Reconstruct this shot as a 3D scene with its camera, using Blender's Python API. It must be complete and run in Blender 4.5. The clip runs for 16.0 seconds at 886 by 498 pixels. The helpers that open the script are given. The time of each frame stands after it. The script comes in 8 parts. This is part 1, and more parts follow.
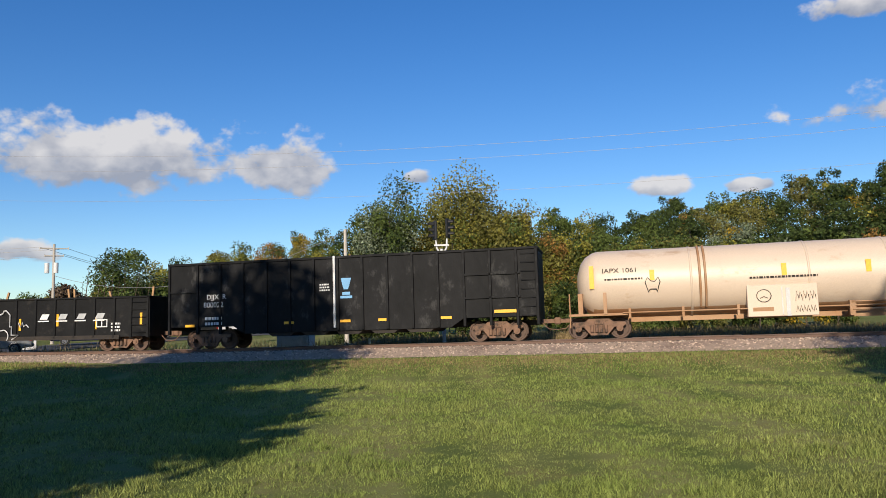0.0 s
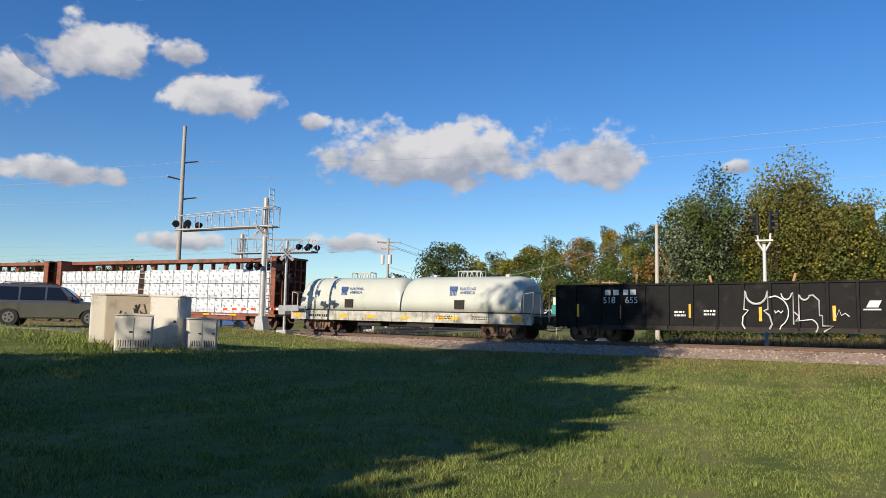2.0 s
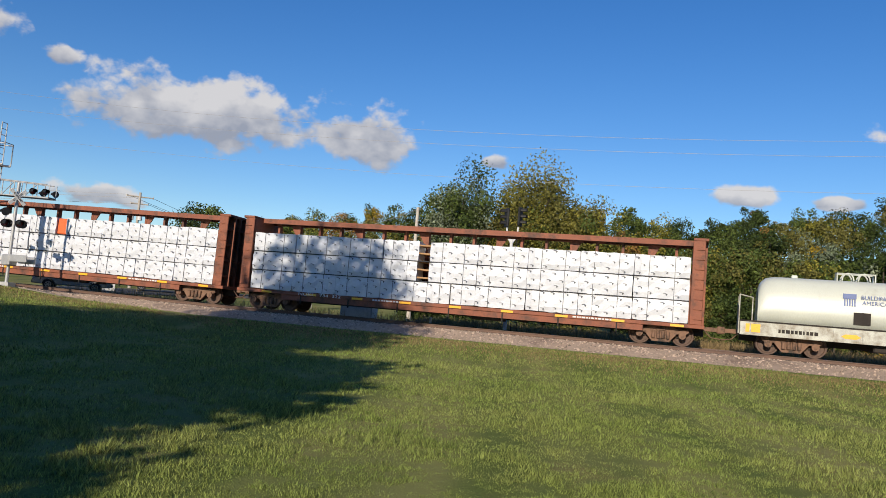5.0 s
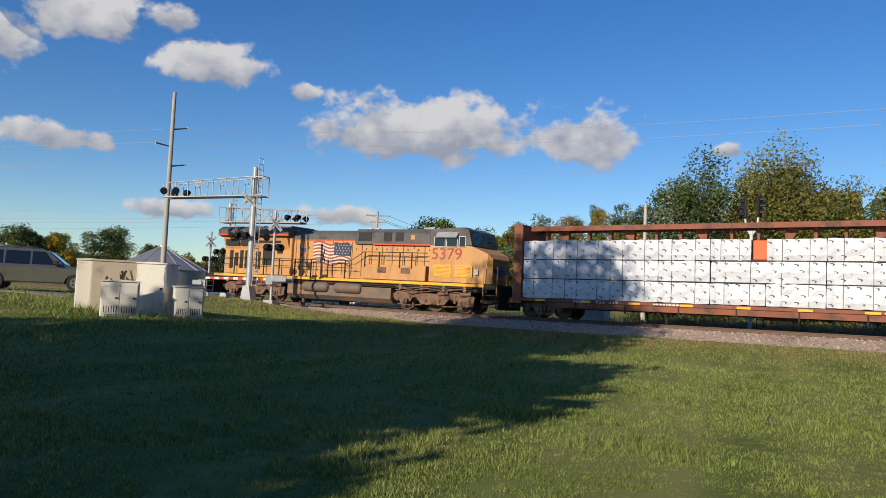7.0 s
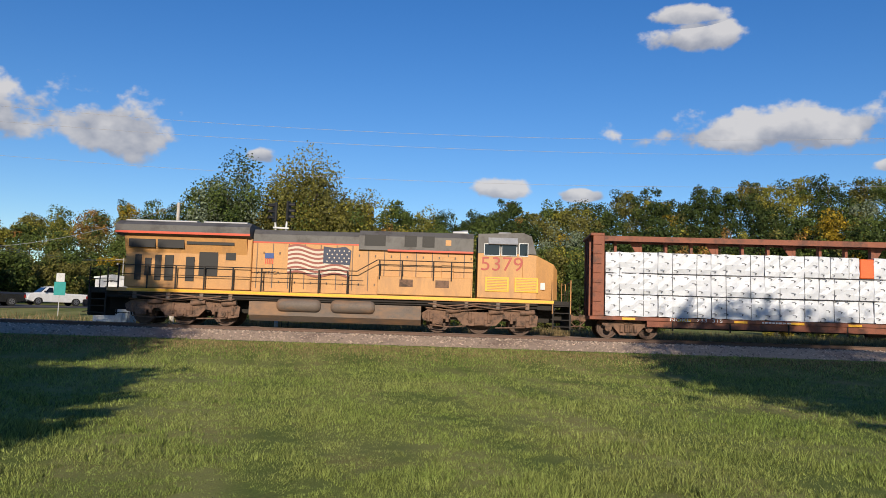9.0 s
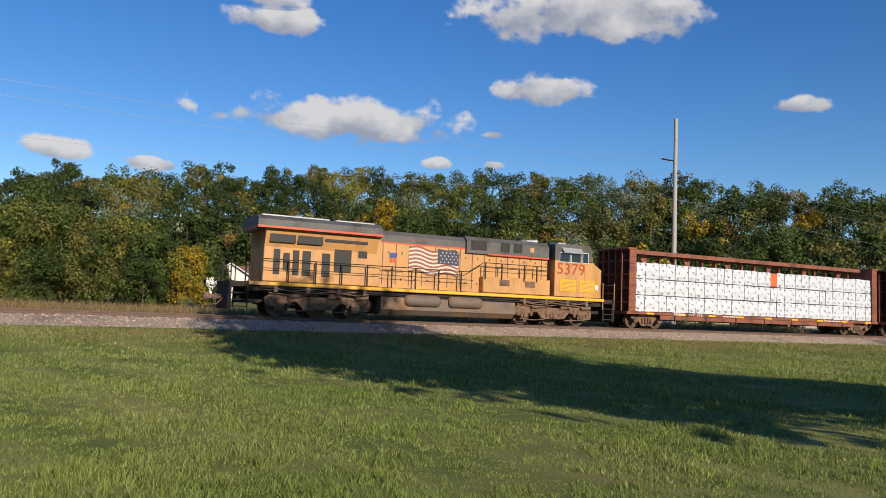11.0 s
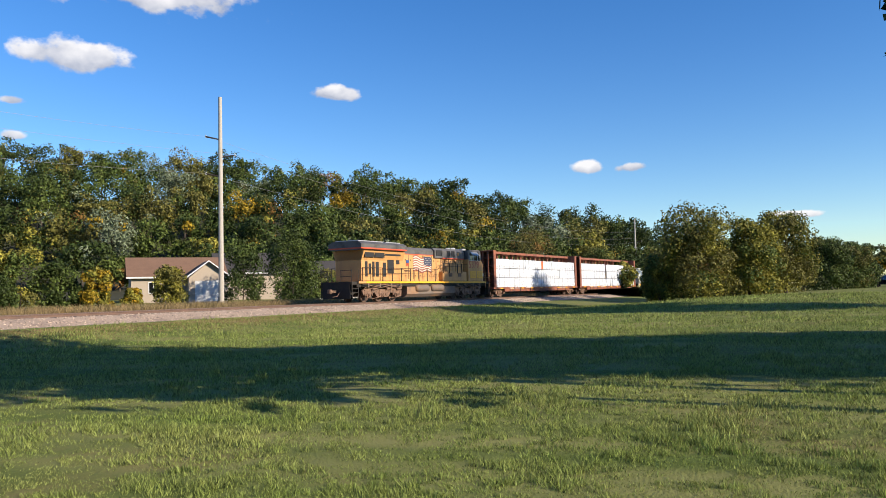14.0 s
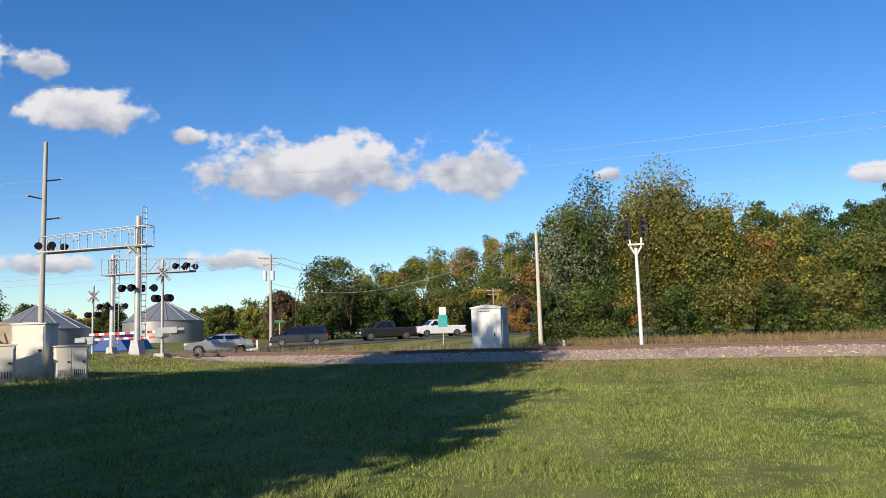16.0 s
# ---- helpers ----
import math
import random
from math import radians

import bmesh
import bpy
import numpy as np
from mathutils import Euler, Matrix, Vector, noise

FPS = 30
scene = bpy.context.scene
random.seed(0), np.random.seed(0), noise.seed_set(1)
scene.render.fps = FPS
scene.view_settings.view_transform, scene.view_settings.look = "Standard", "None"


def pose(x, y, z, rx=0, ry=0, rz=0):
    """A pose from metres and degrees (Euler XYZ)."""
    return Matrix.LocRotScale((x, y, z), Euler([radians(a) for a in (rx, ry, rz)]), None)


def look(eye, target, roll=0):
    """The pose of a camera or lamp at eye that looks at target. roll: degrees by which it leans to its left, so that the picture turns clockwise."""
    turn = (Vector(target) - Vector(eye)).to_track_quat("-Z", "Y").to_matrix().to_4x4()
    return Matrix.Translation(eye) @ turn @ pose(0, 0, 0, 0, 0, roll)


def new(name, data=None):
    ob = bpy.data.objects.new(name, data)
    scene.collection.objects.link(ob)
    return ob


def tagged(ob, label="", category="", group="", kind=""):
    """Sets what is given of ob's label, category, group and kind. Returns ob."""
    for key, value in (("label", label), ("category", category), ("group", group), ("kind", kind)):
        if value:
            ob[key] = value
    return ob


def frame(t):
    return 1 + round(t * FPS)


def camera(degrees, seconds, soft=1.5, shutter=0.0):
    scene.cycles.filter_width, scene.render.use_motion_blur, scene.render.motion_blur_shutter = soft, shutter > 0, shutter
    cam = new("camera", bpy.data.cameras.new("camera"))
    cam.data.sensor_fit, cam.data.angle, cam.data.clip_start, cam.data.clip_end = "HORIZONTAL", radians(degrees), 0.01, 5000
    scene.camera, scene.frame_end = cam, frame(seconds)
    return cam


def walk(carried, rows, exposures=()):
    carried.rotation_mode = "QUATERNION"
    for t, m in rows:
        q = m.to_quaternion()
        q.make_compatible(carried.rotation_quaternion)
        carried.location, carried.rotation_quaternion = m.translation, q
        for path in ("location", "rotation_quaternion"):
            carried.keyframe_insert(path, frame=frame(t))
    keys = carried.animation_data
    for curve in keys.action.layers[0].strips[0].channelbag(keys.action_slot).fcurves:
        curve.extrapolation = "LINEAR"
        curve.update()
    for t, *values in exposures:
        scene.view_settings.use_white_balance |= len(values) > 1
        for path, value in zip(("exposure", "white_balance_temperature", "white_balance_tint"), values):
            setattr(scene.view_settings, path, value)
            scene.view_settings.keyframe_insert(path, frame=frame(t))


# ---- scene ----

# ---------------------------------------------------------------- camera
cam = camera(59.73, 16.0, soft=0.75)
TURNS = [
    (0.0, 5.94, 1.72, 0.18), (0.5, 6.15, 1.50, 12.75), (1.0, 6.02, 0.85, 21.81), (1.5, 6.00, 0.55, 24.13),
    (2.0, 5.69, -1.00, 22.72), (2.5, 5.81, -1.06, 6.35), (3.0, 5.78, -1.52, -2.39), (3.2, 5.61, -1.63, -4.82),
    (5.3, 4.25, -5.43, 9.17), (5.5, 4.10, -5.25, 13.15), (6.0, 3.51, -5.68, 19.87), (6.5, 3.51, -4.35, 22.31),
    (7.0, 3.86, -2.54, 21.75), (7.5, 4.18, -2.45, 15.61), (8.0, 4.57, -1.54, 6.81), (8.5, 4.74, -1.60, -1.55),
    (9.0, 5.18, -1.81, -12.05), (9.2, 5.26, -1.88, -15.68), (11.3, 4.29, -2.19, -47.55), (11.5, 4.15, -2.10, -50.29),
    (12.0, 4.00, -1.66, -56.17), (12.5, 3.93, -0.76, -61.36), (13.0, 3.85, -0.00, -69.75), (13.5, 3.57, 0.63, -73.57),
    (14.0, 3.21, 1.32, -75.90), (14.5, 2.91, 1.80, -77.79), (15.0, 4.22, 1.64, -57.65), (15.1, 4.75, 1.20, -48.16),
    (15.2, 5.56, 0.97, -38.24), (15.3, 5.89, 0.55, -28.54), (15.6, 6.76, 2.23, -5.36), (16.0, 6.53, 1.80, 14.42)
]
walk(cam, [(t, pose(0, 0, 1.6, 90 + p, r, y)) for t, p, r, y in TURNS],
     exposures=[(0.0, 0.28), (3.0, 0.27), (5.5, 0.16), (9.0, 0.13), (11.5, 0.22), (12.5, 0.36), (14.5, 0.8), (15.2, 0.76), (16.0, 0.48)])

# ---------------------------------------------------------------- light
SUN_AZ, SUN_EL = radians(13), radians(22)          # direction in which the light travels, from +y to +x
world = bpy.data.worlds.new("sky")
scene.world = world
world.use_nodes = True
wn = world.node_tree.nodes
sky = wn.new("ShaderNodeTexSky")
sky.sky_type, sky.sun_disc = "NISHITA", False
sky.sun_elevation, sky.sun_rotation = SUN_EL, math.pi + SUN_AZ
sky.air_density, sky.dust_density, sky.ozone_density = 1.0, 0.1, 2.5
deep = wn.new("ShaderNodeHueSaturation")
deep.inputs["Hue"].default_value, deep.inputs["Saturation"].default_value, deep.inputs["Value"].default_value = 0.509, 1.33, 1.0
world.node_tree.links.new(sky.outputs[0], deep.inputs["Color"])

# cumulus clouds: bearing, elevation, width and height in degrees
CLOUDS = [(23.2, 12.3, 18.2, 5.2), (11.5, 12.0, 7.8, 4.6), (53.1, 15.5, 4.5, 3.6), (47.6, 18.0, 7.0, 4.5), (42.5, 18.4, 3.9, 2.1), (39.3, 15.8, 7.2, 3.6), (32.9, 14.6, 2.5, 1.9), (49.6, 9.8, 10.1, 2.0), (29.5, 5.9, 5.4, 1.7), (41.2, 5.6, 5.9, 1.8), (-29.8, 20.0, 6.6, 1.9), (-29.4, 21.6, 4.3, 1.4), (-35.3, 13.4, 16.4, 3.4), (-16.0, 9.6, 5.4, 1.9)]
CLOUDS += [(-21.8, 9.4, 3.5, 0.8), (1.9, 11.3, 2.4, 1.1), (-53.7, 21.4, 16.1, 4.4), (-50.5, 16.3, 6.7, 2.1), (-68.4, 14.6, 3.8, 1.3), (-46.6, 13.0, 2.1, 0.7), (-86.8, 8.8, 2.6, 1.0), (-89.9, 8.7, 3.0, 0.9), (-100.2, 4.7, 3.7, 0.6), (-42.3, 10.8, 2.1, 0.9), (-46.7, 10.8, 1.7, 0.8), (45.6, 22.0, 1.7, 1.0), (-22.1, 9.2, 3.4, 0.8)]


def cloudy_sky(clear):
    """Cumulus heaps in the sky: each a soft heap with a flat base, its edge broken up by noise, its base greyer."""
    nt = world.node_tree
    n, l = nt.nodes, nt.links

    def op(kind, a, b=None, c=None, clamp=False):
        x = n.new("ShaderNodeMath")
        x.operation, x.use_clamp = kind, clamp
        for k, v in enumerate((a, b, c)):
            if v is None:
                continue
            if isinstance(v, (int, float)):
                x.inputs[k].default_value = v
            else:
                l.new(v, x.inputs[k])
        return x.outputs[0]

    tc = n.new("ShaderNodeTexCoord")
    way = tc.outputs["Generated"]

    def billow(scale, detail, rough, dz=0.0):
        mp = n.new("ShaderNodeMapping")
        mp.inputs["Scale"].default_value, mp.inputs["Location"].default_value = (1, 1, 1.35), (3.1, 1.7, dz)
        l.new(way, mp.inputs[0])
        t = n.new("ShaderNodeTexNoise")
        t.inputs["Scale"].default_value, t.inputs["Detail"].default_value, t.inputs["Roughness"].default_value = scale, detail, rough
        l.new(mp.outputs[0], t.inputs["Vector"])
        return t.outputs["Fac"]

    def dot(v):
        x = n.new("ShaderNodeVectorMath")
        x.operation = "DOT_PRODUCT"
        l.new(way, x.inputs[0])
        x.inputs[1].default_value = v
        return x.outputs["Value"]

    coarse, fine_ = billow(21, 4, 0.5), billow(75, 5, 0.55)
    best, low = None, None
    for az, el, w, h in CLOUDS:
        a, e = radians(az), radians(el)
        right = Vector((math.cos(a), math.sin(a), 0)) / math.tan(radians(w * 0.56))
        up = Vector((math.sin(a) * math.sin(e), -math.cos(a) * math.sin(e), math.cos(e))) / math.tan(radians(h * 0.58))
        px, py = dot(right), dot(up)
        lower = op("MULTIPLY", op("MINIMUM", py, 0.0), 0.75)                 # flatter below
        sq = op("ADD", op("MULTIPLY", px, px), op("ADD", op("MULTIPLY", py, py), op("MULTIPLY", lower, lower)))
        heap = op("SUBTRACT", 1.0, op("SQRT", sq))
        best = heap if best is None else op("MAXIMUM", best, heap)
        base = op("MULTIPLY", op("MULTIPLY_ADD", py, -0.85, 0.50, clamp=True), op("GREATER_THAN", heap, -0.35))
        low = base if low is None else op("MAXIMUM", low, base)
    rough_ = op("ADD", op("MULTIPLY", op("SUBTRACT", coarse, 0.5), 2.2), op("MULTIPLY", op("SUBTRACT", fine_, 0.5), 0.5))
    cover = n.new("ShaderNodeMapRange")
    cover.interpolation_type = "SMOOTHSTEP"
    cover.inputs["From Min"].default_value, cover.inputs["From Max"].default_value = 0.08, 0.5
    l.new(op("ADD", op("MULTIPLY_ADD", best, 1.1, 0.05), rough_), cover.inputs["Value"])
    inside = op("MULTIPLY", cover.outputs[0], op("GREATER_THAN", best, -0.6))
    shade = n.new("ShaderNodeMix")
    shade.data_type = "RGBA"
    shade.inputs[6].default_value, shade.inputs[7].default_value = (6.1, 5.95, 5.95, 1), (2.9, 3.1, 3.7, 1)
    l.new(op("ADD", low, op("MULTIPLY", op("SUBTRACT", billow(21, 4, 0.5, 0.06), coarse), 2.2), clamp=True), shade.inputs[0])
    mx = n.new("ShaderNodeMix")
    mx.data_type = "RGBA"
    l.new(op("MULTIPLY", inside, 0.94), mx.inputs[0])
    l.new(clear, mx.inputs[6])
    l.new(shade.outputs[2], mx.inputs[7])
    l.new(mx.outputs[2], n["Background"].inputs[0])


cool = wn.new("ShaderNodeMix")
cool.data_type, cool.blend_type = "RGBA", "MULTIPLY"
cool.inputs[0].default_value, cool.inputs[7].default_value = 1.0, (0.93, 0.985, 1.07, 1)
world.node_tree.links.new(deep.outputs[0], cool.inputs[6])
cloudy_sky(cool.outputs[2])
wn["Background"].inputs[1].default_value = 0.1
sun = new("sun", bpy.data.lights.new("sun", "SUN"))
sun.data.energy, sun.data.angle, sun.data.color = 5.0, radians(0.5), (1.0, 0.86, 0.68)
travel = Vector((math.sin(SUN_AZ) * math.cos(SUN_EL), math.cos(SUN_AZ) * math.cos(SUN_EL), -math.sin(SUN_EL)))
sun.matrix_world = look((0, 0, 30), Vector((0, 0, 30)) + travel)


# ---------------------------------------------------------------- materials
def material(name, col, col2=None, scale=4.0, rough=0.8, metal=0.0, bump=0.0, fine=40.0, grime=None, grime_scale=0.7, grime_amount=0.0, island=0.0, stretch=None, grain_mix=0.35, streak=None, spec=0.5, bsdf_in=None):
    """Procedural paint, metal, soil or leaf: two colours mixed by noise at one scale, fine grain, and grime of a third colour."""
    m = bpy.data.materials.new(name)
    m.use_nodes = True
    nt = m.node_tree
    n, l = nt.nodes, nt.links
    b = n["Principled BSDF"]
    b.inputs["Roughness"].default_value, b.inputs["Metallic"].default_value = rough, metal
    b.inputs["Specular IOR Level"].default_value = spec
    tc = n.new("ShaderNodeTexCoord")
    co = tc.outputs["Object"]
    if stretch:
        mp = n.new("ShaderNodeMapping")
        mp.inputs["Scale"].default_value = stretch
        l.new(co, mp.inputs[0])
        co = mp.outputs[0]

    def noise_at(sc, detail=4.0, rgh=0.6):
        t = n.new("ShaderNodeTexNoise")
        t.inputs["Scale"].default_value, t.inputs["Detail"].default_value, t.inputs["Roughness"].default_value = sc, detail, rgh
        l.new(co, t.inputs["Vector"])
        return t.outputs["Fac"]

    def ramp(fac, lo, hi):
        r = n.new("ShaderNodeMapRange")
        r.inputs["From Min"].default_value, r.inputs["From Max"].default_value = lo, hi
        l.new(fac, r.inputs["Value"])
        return r.outputs[0]

    def mix(fac, a, c, mode="MIX"):
        x = n.new("ShaderNodeMix")
        x.data_type, x.blend_type = "RGBA", mode
        for sock, v in ((x.inputs[0], fac), (x.inputs[6], a), (x.inputs[7], c)):
            if hasattr(v, "is_linked"):
                l.new(v, sock)
            else:
                sock.default_value = v if isinstance(v, float) else (*v, 1)
        return x.outputs[2]

    big = noise_at(scale)
    c = mix(ramp(big, 0.35, 0.65), col, col2 or [v * 0.8 for v in col])
    grain = noise_at(fine, 3.0)
    c = mix(grain_mix, c, mix(ramp(grain, 0.3, 0.7), [v * 0.55 for v in col], [min(1, v * 1.4) for v in col]))
    if streak:                                     # long faint bands, as a mower leaves them
        sm = n.new("ShaderNodeMapping")
        sm.inputs["Scale"].default_value = (0.55, 0.05, 0.05)
        sm.inputs["Rotation"].default_value = (0, 0, 0.35)
        l.new(tc.outputs["Object"], sm.inputs[0])
        st = n.new("ShaderNodeTexNoise")
        st.inputs["Scale"].default_value, st.inputs["Detail"].default_value = 1.0, 2.0
        l.new(sm.outputs[0], st.inputs["Vector"])
        c = mix(ramp(st.outputs["Fac"], 0.42, 0.62), c, streak)
    if grime:
        g = ramp(noise_at(grime_scale, 6.0, 0.7), 0.62 - 0.35 * grime_amount, 0.75 - 0.2 * grime_amount)
        c = mix(g, c, grime)
    if island:
        geo = n.new("ShaderNodeNewGeometry")
        hsv = n.new("ShaderNodeHueSaturation")
        mr = n.new("ShaderNodeMapRange")
        mr.inputs["To Min"].default_value, mr.inputs["To Max"].default_value = 1 - island, 1 + island
        l.new(geo.outputs["Random Per Island"], mr.inputs["Value"])
        l.new(mr.outputs[0], hsv.inputs["Value"])
        l.new(c, hsv.inputs["Color"])
        c = hsv.outputs[0]
    l.new(c, b.inputs["Base Color"])
    if bump:
        bp = n.new("ShaderNodeBump")
        bp.inputs["Strength"].default_value, bp.inputs["Distance"].default_value = bump, 0.02
        l.new(grain, bp.inputs["Height"])
        l.new(bp.outputs[0], b.inputs["Normal"])
    if bsdf_in:
        for k, v in bsdf_in.items():
            b.inputs[k].default_value = v
    return m


def leaf_material(name, col, col2, patch=0.35, light=0.12, vary=0.55):
    """Leaves: two hues in patches, each leaf a little lighter or darker, with some light passing through."""
    m = material(name, col, col2, patch, 0.65, fine=3.0, island=vary, spec=0.2)
    n, l = m.node_tree.nodes, m.node_tree.links
    b, out = n["Principled BSDF"], n["Material Output"]
    tr, mx = n.new("ShaderNodeBsdfTranslucent"), n.new("ShaderNodeMixShader")
    l.new(b.inputs["Base Color"].links[0].from_socket, tr.inputs["Color"])
    mx.inputs[0].default_value = light
    l.new(b.outputs[0], mx.inputs[1])
    l.new(tr.outputs[0], mx.inputs[2])
    l.new(mx.outputs[0], out.inputs["Surface"])
    return m


M = {}
M["black"] = material("black_car_paint", (0.0075, 0.0078, 0.0085), (0.012, 0.0125, 0.0135), 1.2, 0.6, bump=0.7, fine=2.6, grime=(0.028, 0.026, 0.024), grime_scale=1.6, grime_amount=0.2, grain_mix=0.2, spec=0.12)
M["black2"] = material("worn_black_paint", (0.0075, 0.008, 0.009), (0.014, 0.0145, 0.016), 0.8, 0.6, bump=0.8, fine=3.2, grime=(0.05, 0.05, 0.05), grime_scale=1.6, grime_amount=0.16, stretch=(1, 1, 0.6), grain_mix=0.2, spec=0.12)
M["under"] = material("dark_underframe", (0.0175, 0.0147, 0.0126), (0.035, 0.0266, 0.021), 2.5, 0.85, bump=0.3)
M["truck"] = material("dusty_brown_truck_iron", (0.189, 0.109, 0.0709), (0.109, 0.0643, 0.0435), 3.0, 0.85, bump=0.3, grime=(0.0284, 0.0236, 0.0189), grime_scale=3, grime_amount=0.35)
M["wheel"] = material("rusty_wheel_steel", (0.098, 0.056, 0.0385), (0.049, 0.0315, 0.0245), 5, 0.7, bump=0.2)
M["tread"] = material("bright_wheel_tread", (0.28, 0.266, 0.252), None, 8, 0.35, 0.9)
M["red"] = material("oxide_red_paint", (0.24, 0.078, 0.04), (0.175, 0.054, 0.03), 1.0, 0.7, bump=0.15, grime=(0.07, 0.035, 0.025), grime_scale=1.3, grime_amount=0.4)
M["orange"] = material("orange_tarp", (0.75, 0.13, 0.03), None, 2, 0.6)
M["wrap"] = material("white_lumber_wrap", (0.56, 0.59, 0.64), (0.52, 0.55, 0.61), 2.0, 0.42, bump=0.6, fine=5, grain_mix=0.15)
M["wrap_print"] = material("dark_print_on_wrap", (0.084, 0.091, 0.112), None, 8, 0.6)
M["wrap_gap"] = material("dark_gap", (0.035, 0.035, 0.042), None, 8, 0.9)
M["wood"] = material("raw_lumber", (0.385, 0.231, 0.112), (0.294, 0.168, 0.077), 3, 0.8, stretch=(0.2, 1, 1))
M["cream"] = material("cream_coil_hood", (0.50, 0.53, 0.475), (0.46, 0.485, 0.435), 0.6, 0.4, grime=(0.38, 0.38, 0.33), grime_scale=1.0, grime_amount=0.1, stretch=(1, 1, 0.3), grain_mix=0.15)
M["cream_sill"] = material("dusty_cream_sill", (0.487, 0.504, 0.454), (0.336, 0.336, 0.294), 1.5, 0.6, grime=(0.21, 0.182, 0.14), grime_scale=2, grime_amount=0.5)
M["tank"] = material("cream_tank_paint", (0.55, 0.45, 0.355), (0.51, 0.41, 0.32), 0.5, 0.45, grime=(0.36, 0.24, 0.15), grime_scale=0.7, grime_amount=0.12, stretch=(0.5, 1, 1), grain_mix=0.2)
M["tank_rust"] = material("rust_streaked_belly", (0.294, 0.154, 0.07), (0.385, 0.252, 0.154), 1.2, 0.7, stretch=(0.5, 1, 1))
M["yellow"] = material("armour_yellow", (0.53, 0.275, 0.095), (0.45, 0.23, 0.078), 0.7, 0.55, grime=(0.36, 0.19, 0.08), grime_scale=1.0, grime_amount=0.35, stretch=(1.3, 1, 0.35))
M["safety"] = material("yellow_reflector", (0.85, 0.42, 0.02), None, 10, 0.4)
M["lgrey"] = material("harbour_mist_grey", (0.105, 0.101, 0.098), (0.077, 0.0735, 0.07), 0.8, 0.55, grime=(0.042, 0.035, 0.0315), grime_scale=1, grime_amount=0.35)
M["redline"] = material("red_stripe", (0.6, 0.075, 0.03), None, 5, 0.5)
M["flag_white"] = material("faded_flag_white", (0.605, 0.521, 0.42), None, 2, 0.6)
M["flag_red"] = material("faded_flag_red", (0.28, 0.084, 0.0595), None, 2, 0.6)
M["flag_blue"] = material("faded_flag_blue", (0.035, 0.0455, 0.084), None, 2, 0.6)
M["num_red"] = material("red_number", (0.38, 0.05, 0.03), None, 5, 0.5)
M["ltank"] = material("sooty_grey_tank", (0.143, 0.113, 0.0924), (0.0924, 0.0714, 0.0588), 1.2, 0.7, grime=(0.252, 0.143, 0.0756), grime_scale=1.1, grime_amount=0.4, stretch=(0.4, 1, 1))
M["grille"] = material("dark_grille", (0.014, 0.0126, 0.0119), None, 10, 0.6)
M["glass"] = material("dark_glass", (0.0084, 0.0098, 0.0112), None, 1, 0.05, bsdf_in={"Coat Weight": 0.5})
M["white"] = material("white_paint", (0.576, 0.584, 0.584), (0.517, 0.524, 0.532), 1.2, 0.5, grime=(0.407, 0.4, 0.37), grime_scale=1.2, grime_amount=0.25)
M["lettering"] = material("white_lettering", (0.63, 0.638, 0.638), None, 6, 0.6)
M["blue"] = material("blue_sheet", (0.021, 0.07, 0.252), (0.014, 0.049, 0.196), 3, 0.5)
M["lightblue"] = material("light_blue_decal", (0.14, 0.35, 0.595), None, 3, 0.5)
M["galv"] = material("galvanised_steel", (0.42, 0.428, 0.437), (0.294, 0.301, 0.315), 2.5, 0.5, 0.35, bump=0.1)
M["cabinet"] = material("off_white_cabinet", (0.571, 0.55, 0.491), (0.521, 0.504, 0.445), 1.0, 0.55, grime=(0.294, 0.252, 0.189), grime_scale=1.3, grime_amount=0.3)
M["cabinet_tan"] = material("tan_cabinet", (0.399, 0.343, 0.259), (0.35, 0.301, 0.224), 1.0, 0.6, grime=(0.245, 0.196, 0.14), grime_scale=1.3, grime_amount=0.3)
M["pole"] = material("weathered_pole", (0.40, 0.37, 0.33), (0.30, 0.275, 0.24), 1.5, 0.9, bump=0.4, fine=30, stretch=(6, 6, 0.5))
M["pale_pole"] = material("pale_weathered_pole", (0.521, 0.479, 0.412), (0.364, 0.329, 0.28), 1.5, 0.9, bump=0.3, fine=30, stretch=(6, 6, 0.5))
M["wire"] = material("dull_wire", (0.24, 0.24, 0.25), None, 5, 0.6, 0.3)
M["rail"] = material("rusty_rail", (0.119, 0.0665, 0.0455), (0.077, 0.0455, 0.035), 3, 0.7, bump=0.2)
M["railtop"] = material("polished_rail_head", (0.315, 0.294, 0.28), None, 3, 0.3, 0.9)
M["tie"] = material("weathered_tie", (0.091, 0.0665, 0.0525), (0.0595, 0.0455, 0.0385), 3, 0.9, bump=0.4, stretch=(6, 1, 1))
M["ballast"] = material("pink_grey_ballast", (0.367, 0.278, 0.21), (0.278, 0.215, 0.166), 1.6, 0.95, bump=0.8, fine=22, grime=(0.179, 0.125, 0.0986), grime_scale=0.5, grime_amount=0.3)
M["stone"] = material("ballast_stone", (0.403, 0.308, 0.237), (0.314, 0.251, 0.202), 3, 0.95, fine=20, island=0.6)
M["asphalt"] = material("old_asphalt", (0.0805, 0.077, 0.0735), (0.0595, 0.0574, 0.056), 0.7, 0.9, bump=0.3, fine=50)
M["gravel"] = material("pale_gravel", (0.252, 0.217, 0.175), (0.203, 0.175, 0.14), 1.2, 0.95, bump=0.5, fine=30)
M["concrete"] = material("pale_concrete", (0.315, 0.294, 0.259), None, 2, 0.9, bump=0.3)
